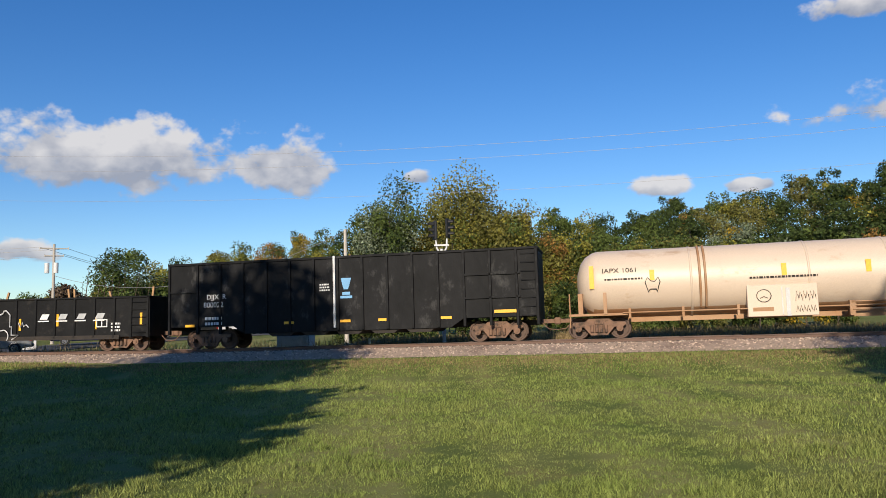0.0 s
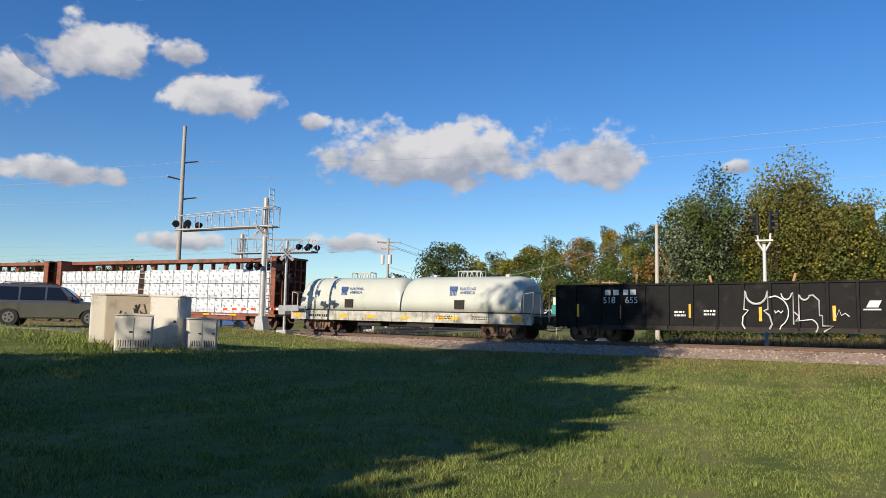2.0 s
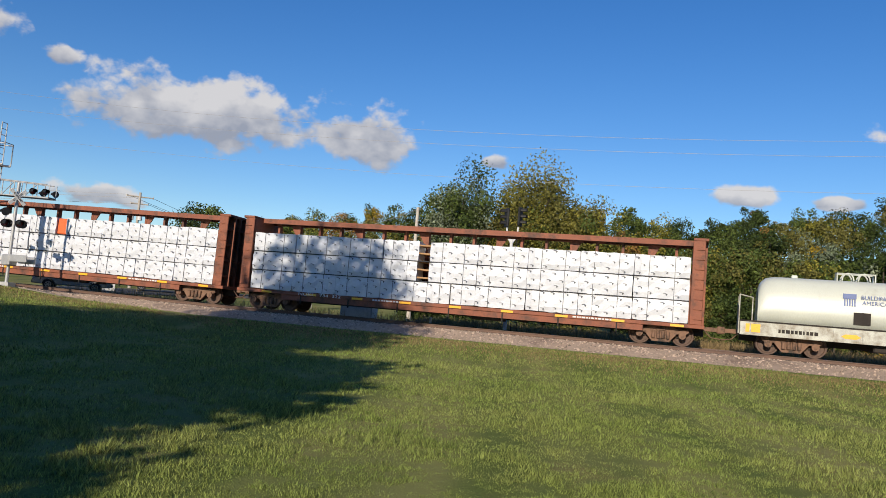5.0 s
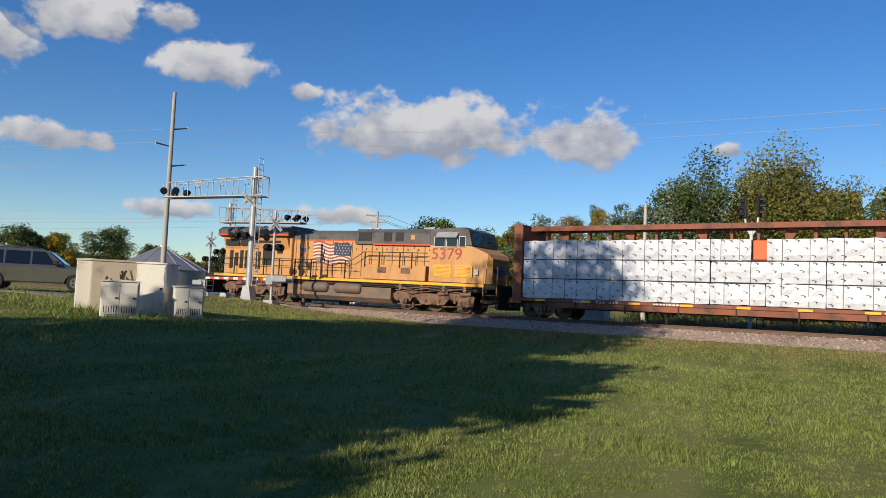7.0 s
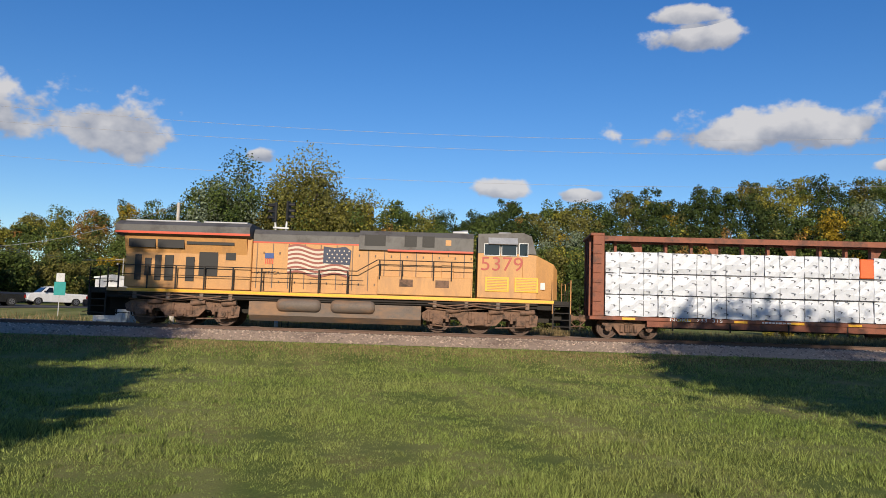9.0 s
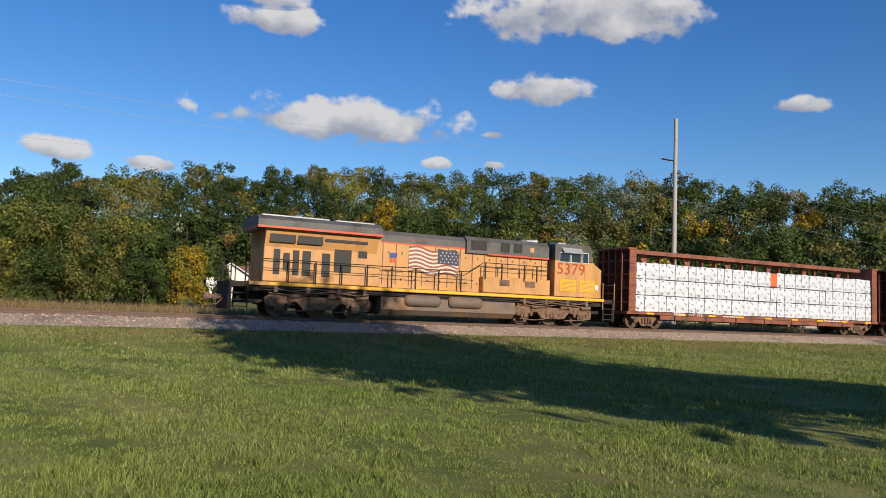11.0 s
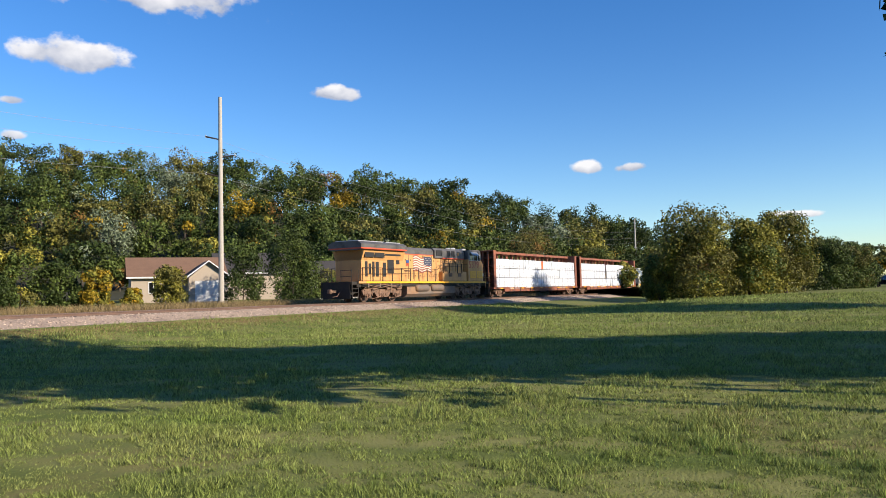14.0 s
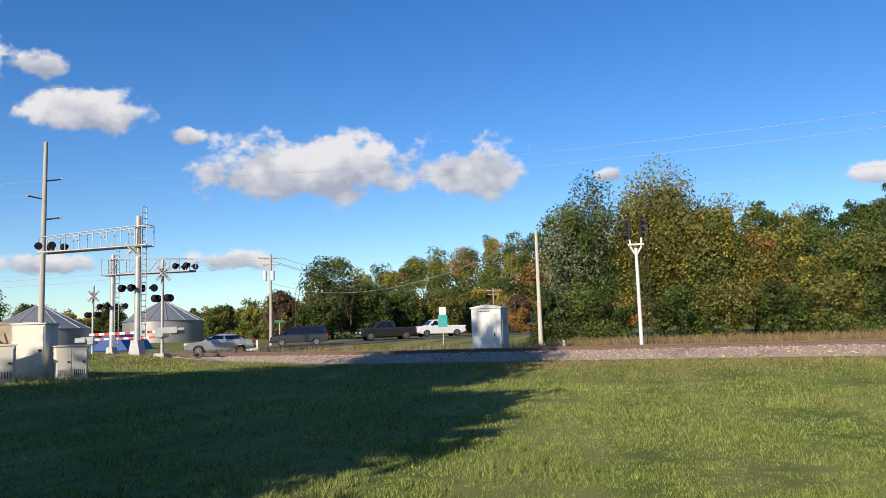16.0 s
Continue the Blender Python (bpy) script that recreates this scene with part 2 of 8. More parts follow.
M["bark"] = material("grey_brown_bark", (0.077, 0.0595, 0.0455), (0.049, 0.0385, 0.0294), 3, 0.95, bump=0.6, fine=15, stretch=(3, 3, 0.6))
M["red_lens"] = material("red_lens", (0.084, 0.007, 0.0084), None, 3, 0.15)
M["rubber"] = material("tyre_rubber", (0.014, 0.014, 0.014), None, 5, 0.8)
M["rim"] = material("alloy_rim", (0.315, 0.315, 0.322), None, 5, 0.35, 0.8)
M["lamp"] = material("clear_lamp", (0.504, 0.504, 0.521), None, 5, 0.1)
M["tail"] = material("red_tail_lamp", (0.245, 0.014, 0.0105), None, 5, 0.2)
M["black_plastic"] = material("black_plastic", (0.0105, 0.0105, 0.0112), None, 5, 0.6)
M["teal"] = material("teal_sign", (0.021, 0.294, 0.28), None, 4, 0.5)
M["green_sign"] = material("green_sign", (0.014, 0.14, 0.063), None, 4, 0.5)
M["roof_brown"] = material("brown_shingles", (0.189, 0.108, 0.0665), (0.147, 0.084, 0.0525), 1.0, 0.9, bump=0.4, fine=12)
M["roof_dark"] = material("dark_shingles", (0.042, 0.0385, 0.0385), (0.0595, 0.0525, 0.049), 1.0, 0.9, bump=0.4, fine=12)
M["siding"] = material("white_siding", (0.655, 0.638, 0.596), (0.605, 0.588, 0.554), 0.8, 0.6)
M["siding_beige"] = material("beige_siding", (0.35, 0.294, 0.231), (0.322, 0.266, 0.21), 0.8, 0.7)
M["door_red"] = material("red_brown_door", (0.245, 0.084, 0.042), None, 2, 0.6)
M["bin"] = material("grain_bin_steel", (0.28, 0.287, 0.294), (0.238, 0.245, 0.259), 1.5, 0.45, 0.4)
M["leaf_dark"] = leaf_material("dark_green_leaves", (0.0301, 0.049, 0.0112), (0.0504, 0.07, 0.0154))
M["leaf_mid"] = leaf_material("mid_green_leaves", (0.0644, 0.0952, 0.021), (0.0945, 0.12, 0.0266))
M["leaf_olive"] = leaf_material("olive_leaves", (0.143, 0.133, 0.0322), (0.098, 0.0994, 0.0259))
M["leaf_yellow"] = leaf_material("yellow_leaves", (0.294, 0.189, 0.014), (0.182, 0.154, 0.0175), 0.8)
M["leaf_lime"] = leaf_material("yellow_green_leaves", (0.217, 0.196, 0.0315), (0.147, 0.154, 0.028), 0.6)
M["leaf_rust"] = leaf_material("rust_leaves", (0.252, 0.126, 0.0315), (0.136, 0.105, 0.0315), 0.6)
M["leaf_silver"] = leaf_material("silver_green_leaves", (0.178, 0.21, 0.136), (0.084, 0.115, 0.0525), 0.6)
M["leaf_brown"] = leaf_material("brown_twigs", (0.091, 0.063, 0.042), (0.063, 0.0455, 0.0315), 0.6, 0.1)
M["blade"] = leaf_material("grass_blades", (0.165, 0.22, 0.05), (0.265, 0.28, 0.09), 0.3, 0.2, 0.7)
M["blade_dry"] = leaf_material("dry_grass_blades", (0.294, 0.21, 0.105), (0.21, 0.175, 0.077), 0.5, 0.3)


# ---------------------------------------------------------------- mesh building
class Shape:
    """Collects faces; each face carries the index of its material."""

    def __init__(self):
        self.v, self.f, self.m, self.smooth = [], [], [], []

    def add(self, verts, faces, mat=0, smooth=False):
        o = len(self.v)
        self.v += [tuple(p) for p in verts]
        self.f += [tuple(i + o for i in f) for f in faces]
        self.m += [mat] * len(faces)
        self.smooth += [smooth] * len(faces)
        return self

    def box(self, x0, y0, z0, x1, y1, z1, mat=0, bevel=0.0, at=None):
        x0, x1, y0, y1, z0, z1 = min(x0, x1), max(x0, x1), min(y0, y1), max(y0, y1), min(z0, z1), max(z0, z1)
        if bevel:
            b = min(bevel, (x1 - x0) * 0.45, (y1 - y0) * 0.45, (z1 - z0) * 0.45)
            bm = bmesh.new()
            bmesh.ops.create_cube(bm, size=1, matrix=Matrix.Translation(((x0 + x1) / 2, (y0 + y1) / 2, (z0 + z1) / 2)) @ Matrix.Diagonal((x1 - x0, y1 - y0, z1 - z0, 1)))
            bmesh.ops.bevel(bm, geom=bm.edges[:], offset=b, segments=1, affect="EDGES")
            vs, fs = [tuple(v.co) for v in bm.verts], [[v.index for v in f.verts] for f in bm.faces]
            bm.free()
        else:
            vs = [(x, y, z) for z in (z0, z1) for y in (y0, y1) for x in (x0, x1)]
            fs = [(0, 2, 3, 1), (4, 5, 7, 6), (0, 1, 5, 4), (2, 6, 7, 3), (0, 4, 6, 2), (1, 3, 7, 5)]
        if at is not None:
            vs = [at @ Vector(p) for p in vs]
        return self.add(vs, fs, mat)

    def tube(self, a, b, r, r2=None, n=8, mat=0, caps=True):
        a, b = Vector(a), Vector(b)
        r2 = r if r2 is None else r2
        d = (b - a).normalized()
        u = d.orthogonal().normalized()
        w = d.cross(u)
        ring = [(math.cos(2 * math.pi * i / n), math.sin(2 * math.pi * i / n)) for i in range(n)]
        vs = [a + (u * c + w * s) * r for c, s in ring] + [b + (u * c + w * s) * r2 for c, s in ring]
        self.add(vs, [(i, (i + 1) % n, n + (i + 1) % n, n + i) for i in range(n)], mat, n > 6)
        if caps:
            self.add(vs, [tuple(reversed(range(n))), tuple(range(n, 2 * n))], mat)
        return self

    def path(self, pts, r, n=6, mat=0):
        """One bent tube through all the places."""
        pts = [Vector(p) for p in pts]
        rings, u = [], None
        for i, p in enumerate(pts):
            a, b = pts[max(i - 1, 0)], pts[min(i + 1, len(pts) - 1)]
            d = (p - a).normalized() + (b - p).normalized()
            d = d.normalized() if d.length > 1e-6 else (b - p).normalized()
            u = d.orthogonal() if u is None else u - d * u.dot(d)
            u.normalize()
            w = d.cross(u)
            rings.append([p + (u * math.cos(2 * math.pi * k / n) + w * math.sin(2 * math.pi * k / n)) * r for k in range(n)])
        return self.loft(rings, mat, n > 5)

    def loft(self, rings, mat=0, smooth=True, caps=True, closed=True):
        n = len(rings[0])
        vs = [p for r in rings for p in r]
        fs = []
        for k in range(len(rings) - 1):
            for i in range(n if closed else n - 1):
                j = (i + 1) % n
                fs.append((k * n + i, k * n + j, (k + 1) * n + j, (k + 1) * n + i))
        self.add(vs, fs, mat, smooth)
        if caps and closed:
            self.add(vs, [tuple(reversed(range(n))), tuple(range(len(vs) - n, len(vs)))], mat)
        return self

    def prism(self, outline, axis, a, b, mat=0):
        """An outline of (p, q) pairs drawn out along an axis: 'x' takes (y, z), 'y' takes (x, z), 'z' takes (x, y)."""
        put = {"x": lambda p, q, s: (s, p, q), "y": lambda p, q, s: (p, s, q), "z": lambda p, q, s: (p, q, s)}[axis]
        n = len(outline)
        vs = [put(p, q, a) for p, q in outline] + [put(p, q, b) for p, q in outline]
        self.add(vs, [(i, (i + 1) % n, n + (i + 1) % n, n + i) for i in range(n)] + [tuple(reversed(range(n))), tuple(range(n, 2 * n))], mat)
        return self

    def mesh(self, name, mats):
        me = bpy.data.meshes.new(name)
        me.from_pydata(self.v, [], self.f)
        for m in mats if isinstance(mats, (list, tuple)) else [mats]:
            me.materials.append(m)
        me.polygons.foreach_set("material_index", self.m)
        me.polygons.foreach_set("use_smooth", self.smooth)
        bm = bmesh.new()
        bm.from_mesh(me)
        bmesh.ops.recalc_face_normals(bm, faces=bm.faces[:])
        bm.to_mesh(me)
        bm.free()
        return me


def thing(name, label, category, at=None, group="", kind=""):
    """An empty at a thing's base, which holds its parts."""
    ob = tagged(new(name), label, category, group, kind)
    ob.empty_display_size = 0.2
    if at is not None:
        ob.matrix_basis = at
    return ob


def part(name, shape, mats, parent=None, label="", at=None):
    ob = new(name, shape if isinstance(shape, bpy.types.Mesh) else shape.mesh(name, mats))
    if parent is not None:
        ob.parent = parent
    if at is not None:
        ob.matrix_basis = at
    return tagged(ob, label)


def solo(name, shape, mats, label, category="", group="", kind="", at=None):
    return tagged(part(name, shape, mats, at=at), label, category, group, kind)


def letters(name, text, size, mat, parent, at, label="", squash=1.0, shear=0.0, thick=0.004):
    cu = bpy.data.curves.new(name, "FONT")
    cu.body, cu.size, cu.align_x, cu.align_y, cu.extrude, cu.shear = text, size, "CENTER", "CENTER", thick, shear
    tmp = bpy.data.objects.new(name, cu)
    scene.collection.objects.link(tmp)
    dg = bpy.context.evaluated_depsgraph_get()
    me = bpy.data.meshes.new_from_object(tmp.evaluated_get(dg))
    bpy.data.objects.remove(tmp)
    me.materials.clear()
    me.materials.append(mat)
    for v in me.vertices:
        v.co.x *= squash
    return part(name, me, None, parent, label, at)


# ---------------------------------------------------------------- the line of the track
RAIL, HEAD = 0.97, 0.0575
_X = np.arange(-260.0, 330.0, 0.5)
_Y = 51.85315 - 0.00131 * (np.maximum(0, _X + 105.87) ** 2 - np.maximum(0, _X - 37.0) ** 2)
LINE = np.stack([math.cos(HEAD) * _X - math.sin(HEAD) * _Y, math.sin(HEAD) * _X + math.cos(HEAD) * _Y], 1)
_S = np.concatenate([[0], np.cumsum(np.linalg.norm(np.diff(LINE, axis=0), axis=1))])
_S -= _S[np.argmin(abs(LINE[:, 0]))]


def rail_z(s):
    return RAIL + 0.012 * np.maximum(0, -np.asarray(s) - 14.0)


def on_line(s):
    return Vector((float(np.interp(s, _S, LINE[:, 0])), float(np.interp(s, _S, LINE[:, 1])), float(rail_z(s))))


def along(s, off=0.0, up=0.0):
    """The point at s metres along the track, off metres towards the lawn, up metres over the rail head."""
    p, d = on_line(s), on_line(s + 0.5) - on_line(s - 0.5)
    d.z = 0
    d.normalize()
    return p + Vector((d.y, -d.x, 0)) * off + Vector((0, 0, up))


def heading(s):
    d = on_line(s + 0.5) - on_line(s - 0.5)
    return math.degrees(math.atan2(d.y, d.x))


def line_coords(x, y):
    """s and off for arrays of places."""
    x, y = np.asarray(x, float), np.asarray(y, float)
    pts = LINE[::4]
    d2 = (x[..., None] - pts[:, 0]) ** 2 + (y[..., None] - pts[:, 1]) ** 2
    i = np.clip(np.argmin(d2, -1), 1, len(pts) - 2)
    t = pts[i + 1] - pts[i - 1]
    t = t / np.linalg.norm(t, axis=-1, keepdims=True)
    dx, dy = x - pts[i, 0], y - pts[i, 1]
    return _S[::4][i] + dx * t[..., 0] + dy * t[..., 1], dx * t[..., 1] - dy * t[..., 0]


def smooth(a, b, v):
    u = np.clip((v - a) / (b - a), 0, 1)
    return u * u * (3 - 2 * u)


def ground_z(x, y):
    s, off = line_coords(x, y)
    rz = rail_z(s)
    near = (rz - 0.5) * (1 - smooth(4.2, 13.5, off)) - 0.05 * np.exp(-((off - 12.0) / 2.5) ** 2)
    left = smooth(-14, -30, s) * smooth(16, 3, off) * 0.25
    far = rz - 0.4 + 0.9 * smooth(3, 45, -off) + 0.02 * np.maximum(0, -off - 45)
    hump = np.minimum(0.02 * np.maximum(0, np.hypot(x, y) - 25), 0.8) * smooth(8, 30, off) * smooth(20, 50, x)
    knoll = (0.62 * smooth(-10, -18, x) + 0.6 * smooth(-19, -28, x)) * smooth(7, 18, y)
    return np.where(off > 0, np.maximum(near + left + hump, knoll * smooth(-0.5, 5.0, off)), far)


def gz(x, y):
    return float(ground_z(np.array([x]), np.array([y]))[0])


def polar(az, dist, z=None):
    """A place by its bearing from the camera (degrees, to the left of +y) and its distance; on the ground unless z is given."""
    x, y = -math.sin(radians(az)) * dist, math.cos(radians(az)) * dist
    return Vector((x, y, gz(x, y) if z is None else z))



# ---------------------------------------------------------------- ground, road and track
def sheet(name, xs, ys, mat, label, lift=0.0):
    X, Y = np.meshgrid(xs, ys)
    Z = ground_z(X.ravel(), Y.ravel()).reshape(X.shape) + lift
    nx, ny = len(xs), len(ys)
    vs = np.stack([X.ravel(), Y.ravel(), Z.ravel()], 1)
    idx = np.arange(nx * ny).reshape(ny, nx)
    fs = np.stack([idx[:-1, :-1].ravel(), idx[:-1, 1:].ravel(), idx[1:, 1:].ravel(), idx[1:, :-1].ravel()], 1)
    me = bpy.data.meshes.new(name)
    me.from_pydata(vs.tolist(), [], fs.tolist())
    me.materials.append(mat)
    me.polygons.foreach_set("use_smooth", [True] * len(fs))
    return tagged(new(name, me), label, "", "", "structure")


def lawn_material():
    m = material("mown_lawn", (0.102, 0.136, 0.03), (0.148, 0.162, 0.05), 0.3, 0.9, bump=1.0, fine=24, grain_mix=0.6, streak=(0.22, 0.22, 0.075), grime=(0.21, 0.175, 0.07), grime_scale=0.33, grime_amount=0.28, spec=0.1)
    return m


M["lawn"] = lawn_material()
steps = np.concatenate([-np.geomspace(1400, 62, 22), np.arange(-60, 131, 1.5), np.geomspace(133, 1400, 22)])
steps_y = np.concatenate([-np.geomspace(1400, 42, 22), np.arange(-40, 111, 1.5), np.geomspace(113, 1500, 22)])
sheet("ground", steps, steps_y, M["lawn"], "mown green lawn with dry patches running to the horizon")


def ribbon(name, pts, width, mat, label, lift, thick=0.25):
    """A strip of road along a line of places, laid a little over the ground."""
    sh, rings = Shape(), []
    for i, p in enumerate(pts):
        d = (Vector(pts[min(i + 1, len(pts) - 1)]) - Vector(pts[max(i - 1, 0)])).normalized()
        nrm = Vector((-d.y, d.x, 0))
        l, r = Vector(p) + nrm * width / 2, Vector(p) - nrm * width / 2
        zl, zr = gz(l.x, l.y) + lift, gz(r.x, r.y) + lift
        rings.append([(l.x, l.y, zl), (r.x, r.y, zr), (r.x, r.y, zr - thick), (l.x, l.y, zl - thick)])
    sh.loft(rings, smooth=False)
    return solo(name, sh, mat, label, kind="structure")


def curve_pts(keys, n=40):
    ks = np.array(keys, float)
    t = np.linspace(0, len(ks) - 1, n)
    out = []
    for u in t:
        i = min(int(u), len(ks) - 2)
        f = u - i
        p0, p1, p2, p3 = ks[max(i - 1, 0)], ks[i], ks[i + 1], ks[min(i + 2, len(ks) - 1)]
        out.append(0.5 * (2 * p1 + (p2 - p0) * f + (2 * p0 - 5 * p1 + 4 * p2 - p3) * f * f + (3 * p1 - p0 - 3 * p2 + p3) * f ** 3))
    return [Vector((p[0], p[1], 0)) for p in out]


ribbon("road", curve_pts([(-60, 8), (-45, 16), (-34, 27), (-31, 38), (-32, 50), (-30, 62), (-25.5, 73), (-19.5, 85), (-8, 110), (10, 150)], 70), 7.5, M["asphalt"], "grey asphalt road that crosses the track", 0.06)
ribbon("pavement", curve_pts([(-36, 19), (-29, 22), (-24, 24.5)], 14), 2.0, M["gravel"], "pale gravel drive beside the lawn", 0.04)
ribbon("crossing_apron", curve_pts([(-33, 33), (-27, 38), (-22, 39.5)], 14), 4.5, M["gravel"], "gravel around the crossing masts", 0.05)


def sweep(profile, s0, s1, step, mat, name, label, parent=None):
    sh = Shape()
    ss = np.arange(s0, s1 + step * 0.5, step)
    sh.loft([[along(s, o, u) for o, u in profile] for s in ss], smooth=False)
    ob = part(name, sh, mat, parent)
    return tagged(ob, label, "", "", "structure" if parent is None else "")


track = thing("track", "single railway track on pink-grey ballast", "track", kind="structure")
bed = sweep([(4.6, -0.62), (2.2, -0.17), (-2.2, -0.17), (-4.4, -0.6), (-4.4, -1.2), (4.6, -1.2)], -170, 210, 2.0, M["ballast"], "ballast", "pink-grey crushed stone ballast", track)
for o in (0.7525, -0.7525):
    w, hd = 0.07, 0.036
    sweep([(o - w, -0.17), (o + w, -0.17), (o + 0.02, -0.14), (o + 0.012, -0.045), (o + hd, -0.035), (o + hd, 0.0), (o - hd, 0.0), (o - hd, -0.035), (o - 0.012, -0.045), (o - 0.02, -0.14)],
          -170, 210, 2.0, M["rail"], "rail", "rusty steel rail", track)
    sweep([(o - 0.03, 0.0), (o + 0.03, 0.0), (o + 0.028, 0.004), (o - 0.028, 0.004)], -170, 210, 2.0, M["railtop"], "rail_head", "polished rail head", track)
tie_mesh = Shape().box(-0.115, -1.3, -0.12, 0.115, 1.3, 0.0, bevel=0.015).mesh("tie", M["tie"])
for k in range(290):
    s = -62 + k * 0.55
    p = along(s, random.uniform(-0.04, 0.04), -0.145)
    part("tie", tie_mesh, None, track, at=pose(p.x, p.y, p.z, 0, 0, heading(s) + random.uniform(-1, 1)))


def stones():
    """Loose stones over the shoulder of the ballast, denser on the side of the lawn."""
    rng = np.random.default_rng(3)
    n = 30000
    s = rng.uniform(-48, 105, n)
    off = np.where(rng.random(n) < 0.8, rng.uniform(0.9, 5.0, n), rng.uniform(-4.2, 0.9, n))
    up = np.interp(off, [-4.4, -2.2, 2.2, 4.6, 5.2], [-0.6, -0.17, -0.17, -0.62, -0.66])
    cx, cy = np.interp(s, _S, LINE[:, 0]), np.interp(s, _S, LINE[:, 1])
    tx, ty = np.interp(s + 0.5, _S, LINE[:, 0]) - cx, np.interp(s + 0.5, _S, LINE[:, 1]) - cy
    ln = np.hypot(tx, ty)
    c = np.stack([cx + ty / ln * off, cy - tx / ln * off, rail_z(s) + up], 1)
    base = np.array([(1, 0, 0), (-1, 0, 0), (0, 1, 0), (0, -1, 0), (0, 0, 0.8), (0, 0, -0.8)], float)
    fs = np.array([(0, 2, 4), (2, 1, 4), (1, 3, 4), (3, 0, 4), (2, 0, 5), (1, 2, 5), (3, 1, 5), (0, 3, 5)])
    r = rng.uniform(0.025, 0.065, n)
    v = c[:, None] + (base[None] * r[:, None, None]) * rng.uniform(0.6, 1.3, (n, 6, 1)) + rng.normal(0, 0.008, (n, 6, 3))
    f = (np.arange(n)[:, None, None] * 6 + fs[None]).reshape(-1, 3)
    big_mesh("ballast_stones", v.reshape(-1, 3), f, [M["stone"]], None, "loose pink-grey ballast stones", "stones")


def big_mesh(name, verts, faces, mats, mat_idx, label, category="", kind="stuff", parent=None):
    me = bpy.data.meshes.new(name)
    k = faces.shape[1]
    me.vertices.add(len(verts))
    me.vertices.foreach_set("co", np.ascontiguousarray(verts, np.float32).ravel())
    me.loops.add(faces.size)
    me.loops.foreach_set("vertex_index", np.ascontiguousarray(faces, np.int32).ravel())
    me.polygons.add(len(faces))
    me.polygons.foreach_set("loop_start", np.arange(0, faces.size, k, dtype=np.int32))
    for m in mats:
        me.materials.append(m)
    if mat_idx is not None:
        me.polygons.foreach_set("material_index", np.ascontiguousarray(mat_idx, np.int32))
    me.update(calc_edges=True)
    ob = new(name, me)
    if parent is not None:
        ob.parent = parent
        return tagged(ob, label)
    return tagged(ob, label, category, "", kind)


stones()

# ---------------------------------------------------------------- the train
WHEEL_R = 0.46
FRONT = [(0.0, -99.2), (1.5, -80.5), (3.0, -62.4), (5.5, -30.7), (7.0, -11.7), (9.0, 13.3), (11.5, 45.7), (12.5, 58.4), (13.5, 71.03), (14.5, 83.7), (16.0, 102.6)]  # seconds, metres along the track


def front_at(t):
    ts, ss = np.array(FRONT).T
    k = np.polyfit(ts, ss, 4)
    return float(np.polyval(k, t))


def wheel_mesh(r):
    sh = Shape()
    for y in (0.7525, -0.7525):
        o = 1 if y > 0 else -1
        prof = [(0.05, -0.09), (0.13, -0.09), (0.15, -0.03), (r - 0.09, -0.02), (r - 0.07, -0.07), (r + 0.028, -0.07), (r + 0.02, -0.035), (r, -0.03), (r - 0.005, 0.07), (r - 0.07, 0.07), (r - 0.09, 0.03), (0.15, 0.02), (0.13, 0.1), (0.05, 0.1)]
        n = 24
        rings = [[(math.cos(2 * math.pi * i / n) * q, y + o * d, math.sin(2 * math.pi * i / n) * q) for q, d in prof] for i in range(n + 1)]
        sh.loft(rings, smooth=False, caps=False)
        for k in range(5):
            a = 2 * math.pi * k / 5
            sh.tube((math.cos(a) * 0.24, y + o * 0.01, math.sin(a) * 0.24), (math.cos(a) * 0.24, y + o * 0.035, math.sin(a) * 0.24), 0.045, n=6)
    sh.tube((0, -1.0, 0), (0, 1.0, 0), 0.08, n=10)
    return sh.mesh("wheelset", [M["wheel"]])


WHEELS = wheel_mesh(WHEEL_R)
LOCO_WHEELS = wheel_mesh(0.53)


def side_frame_mesh():
    """One cast side frame of a freight car truck, with its bearing caps and spring nest."""
    sh = Shape()
    for y0, y1 in ((-1.10, -0.97),):
        sh.prism([(-1.16, 0.62), (-1.12, 0.72), (-0.62, 0.74), (-0.42, 0.90), (0.42, 0.90), (0.62, 0.74), (1.12, 0.72), (1.16, 0.62), (1.02, 0.52), (0.66, 0.52), (0.36, 0.16), (-0.36, 0.16), (-0.66, 0.52), (-1.02, 0.52)], "y", y0, y1)
    for x in (-0.3, -0.1, 0.1, 0.3):
        sh.tube((x, -1.14, 0.3), (x, -1.14, 0.6), 0.075, n=8)
    for x in (-0.89, 0.89):
        sh.tube((x, -1.22, 0.46), (x, -0.95, 0.46), 0.15, n=12)
        sh.tube((x, -1.25, 0.46), (x, -1.2, 0.46), 0.07, n=8)
    sh.box(-0.2, -1.13, 0.62, 0.2, -1.0, 0.78, bevel=0.03)
    return sh.mesh("side_frame", [M["truck"]])


SIDE_FRAME = side_frame_mesh()
BOLSTER = Shape().box(-0.2, -1.0, 0.42, 0.2, 1.0, 0.78, bevel=0.04).box(-0.75, -0.85, 0.35, -0.65, 0.85, 0.47).box(0.65, -0.85, 0.35, 0.75, 0.85, 0.47).mesh("bolster", [M["under"]])
ROLLING = []       # wheelsets that turn: object, place on its car, radius
CARS = []          # car, distance of its middle behind or before the front of the engine, half the distance of its trucks


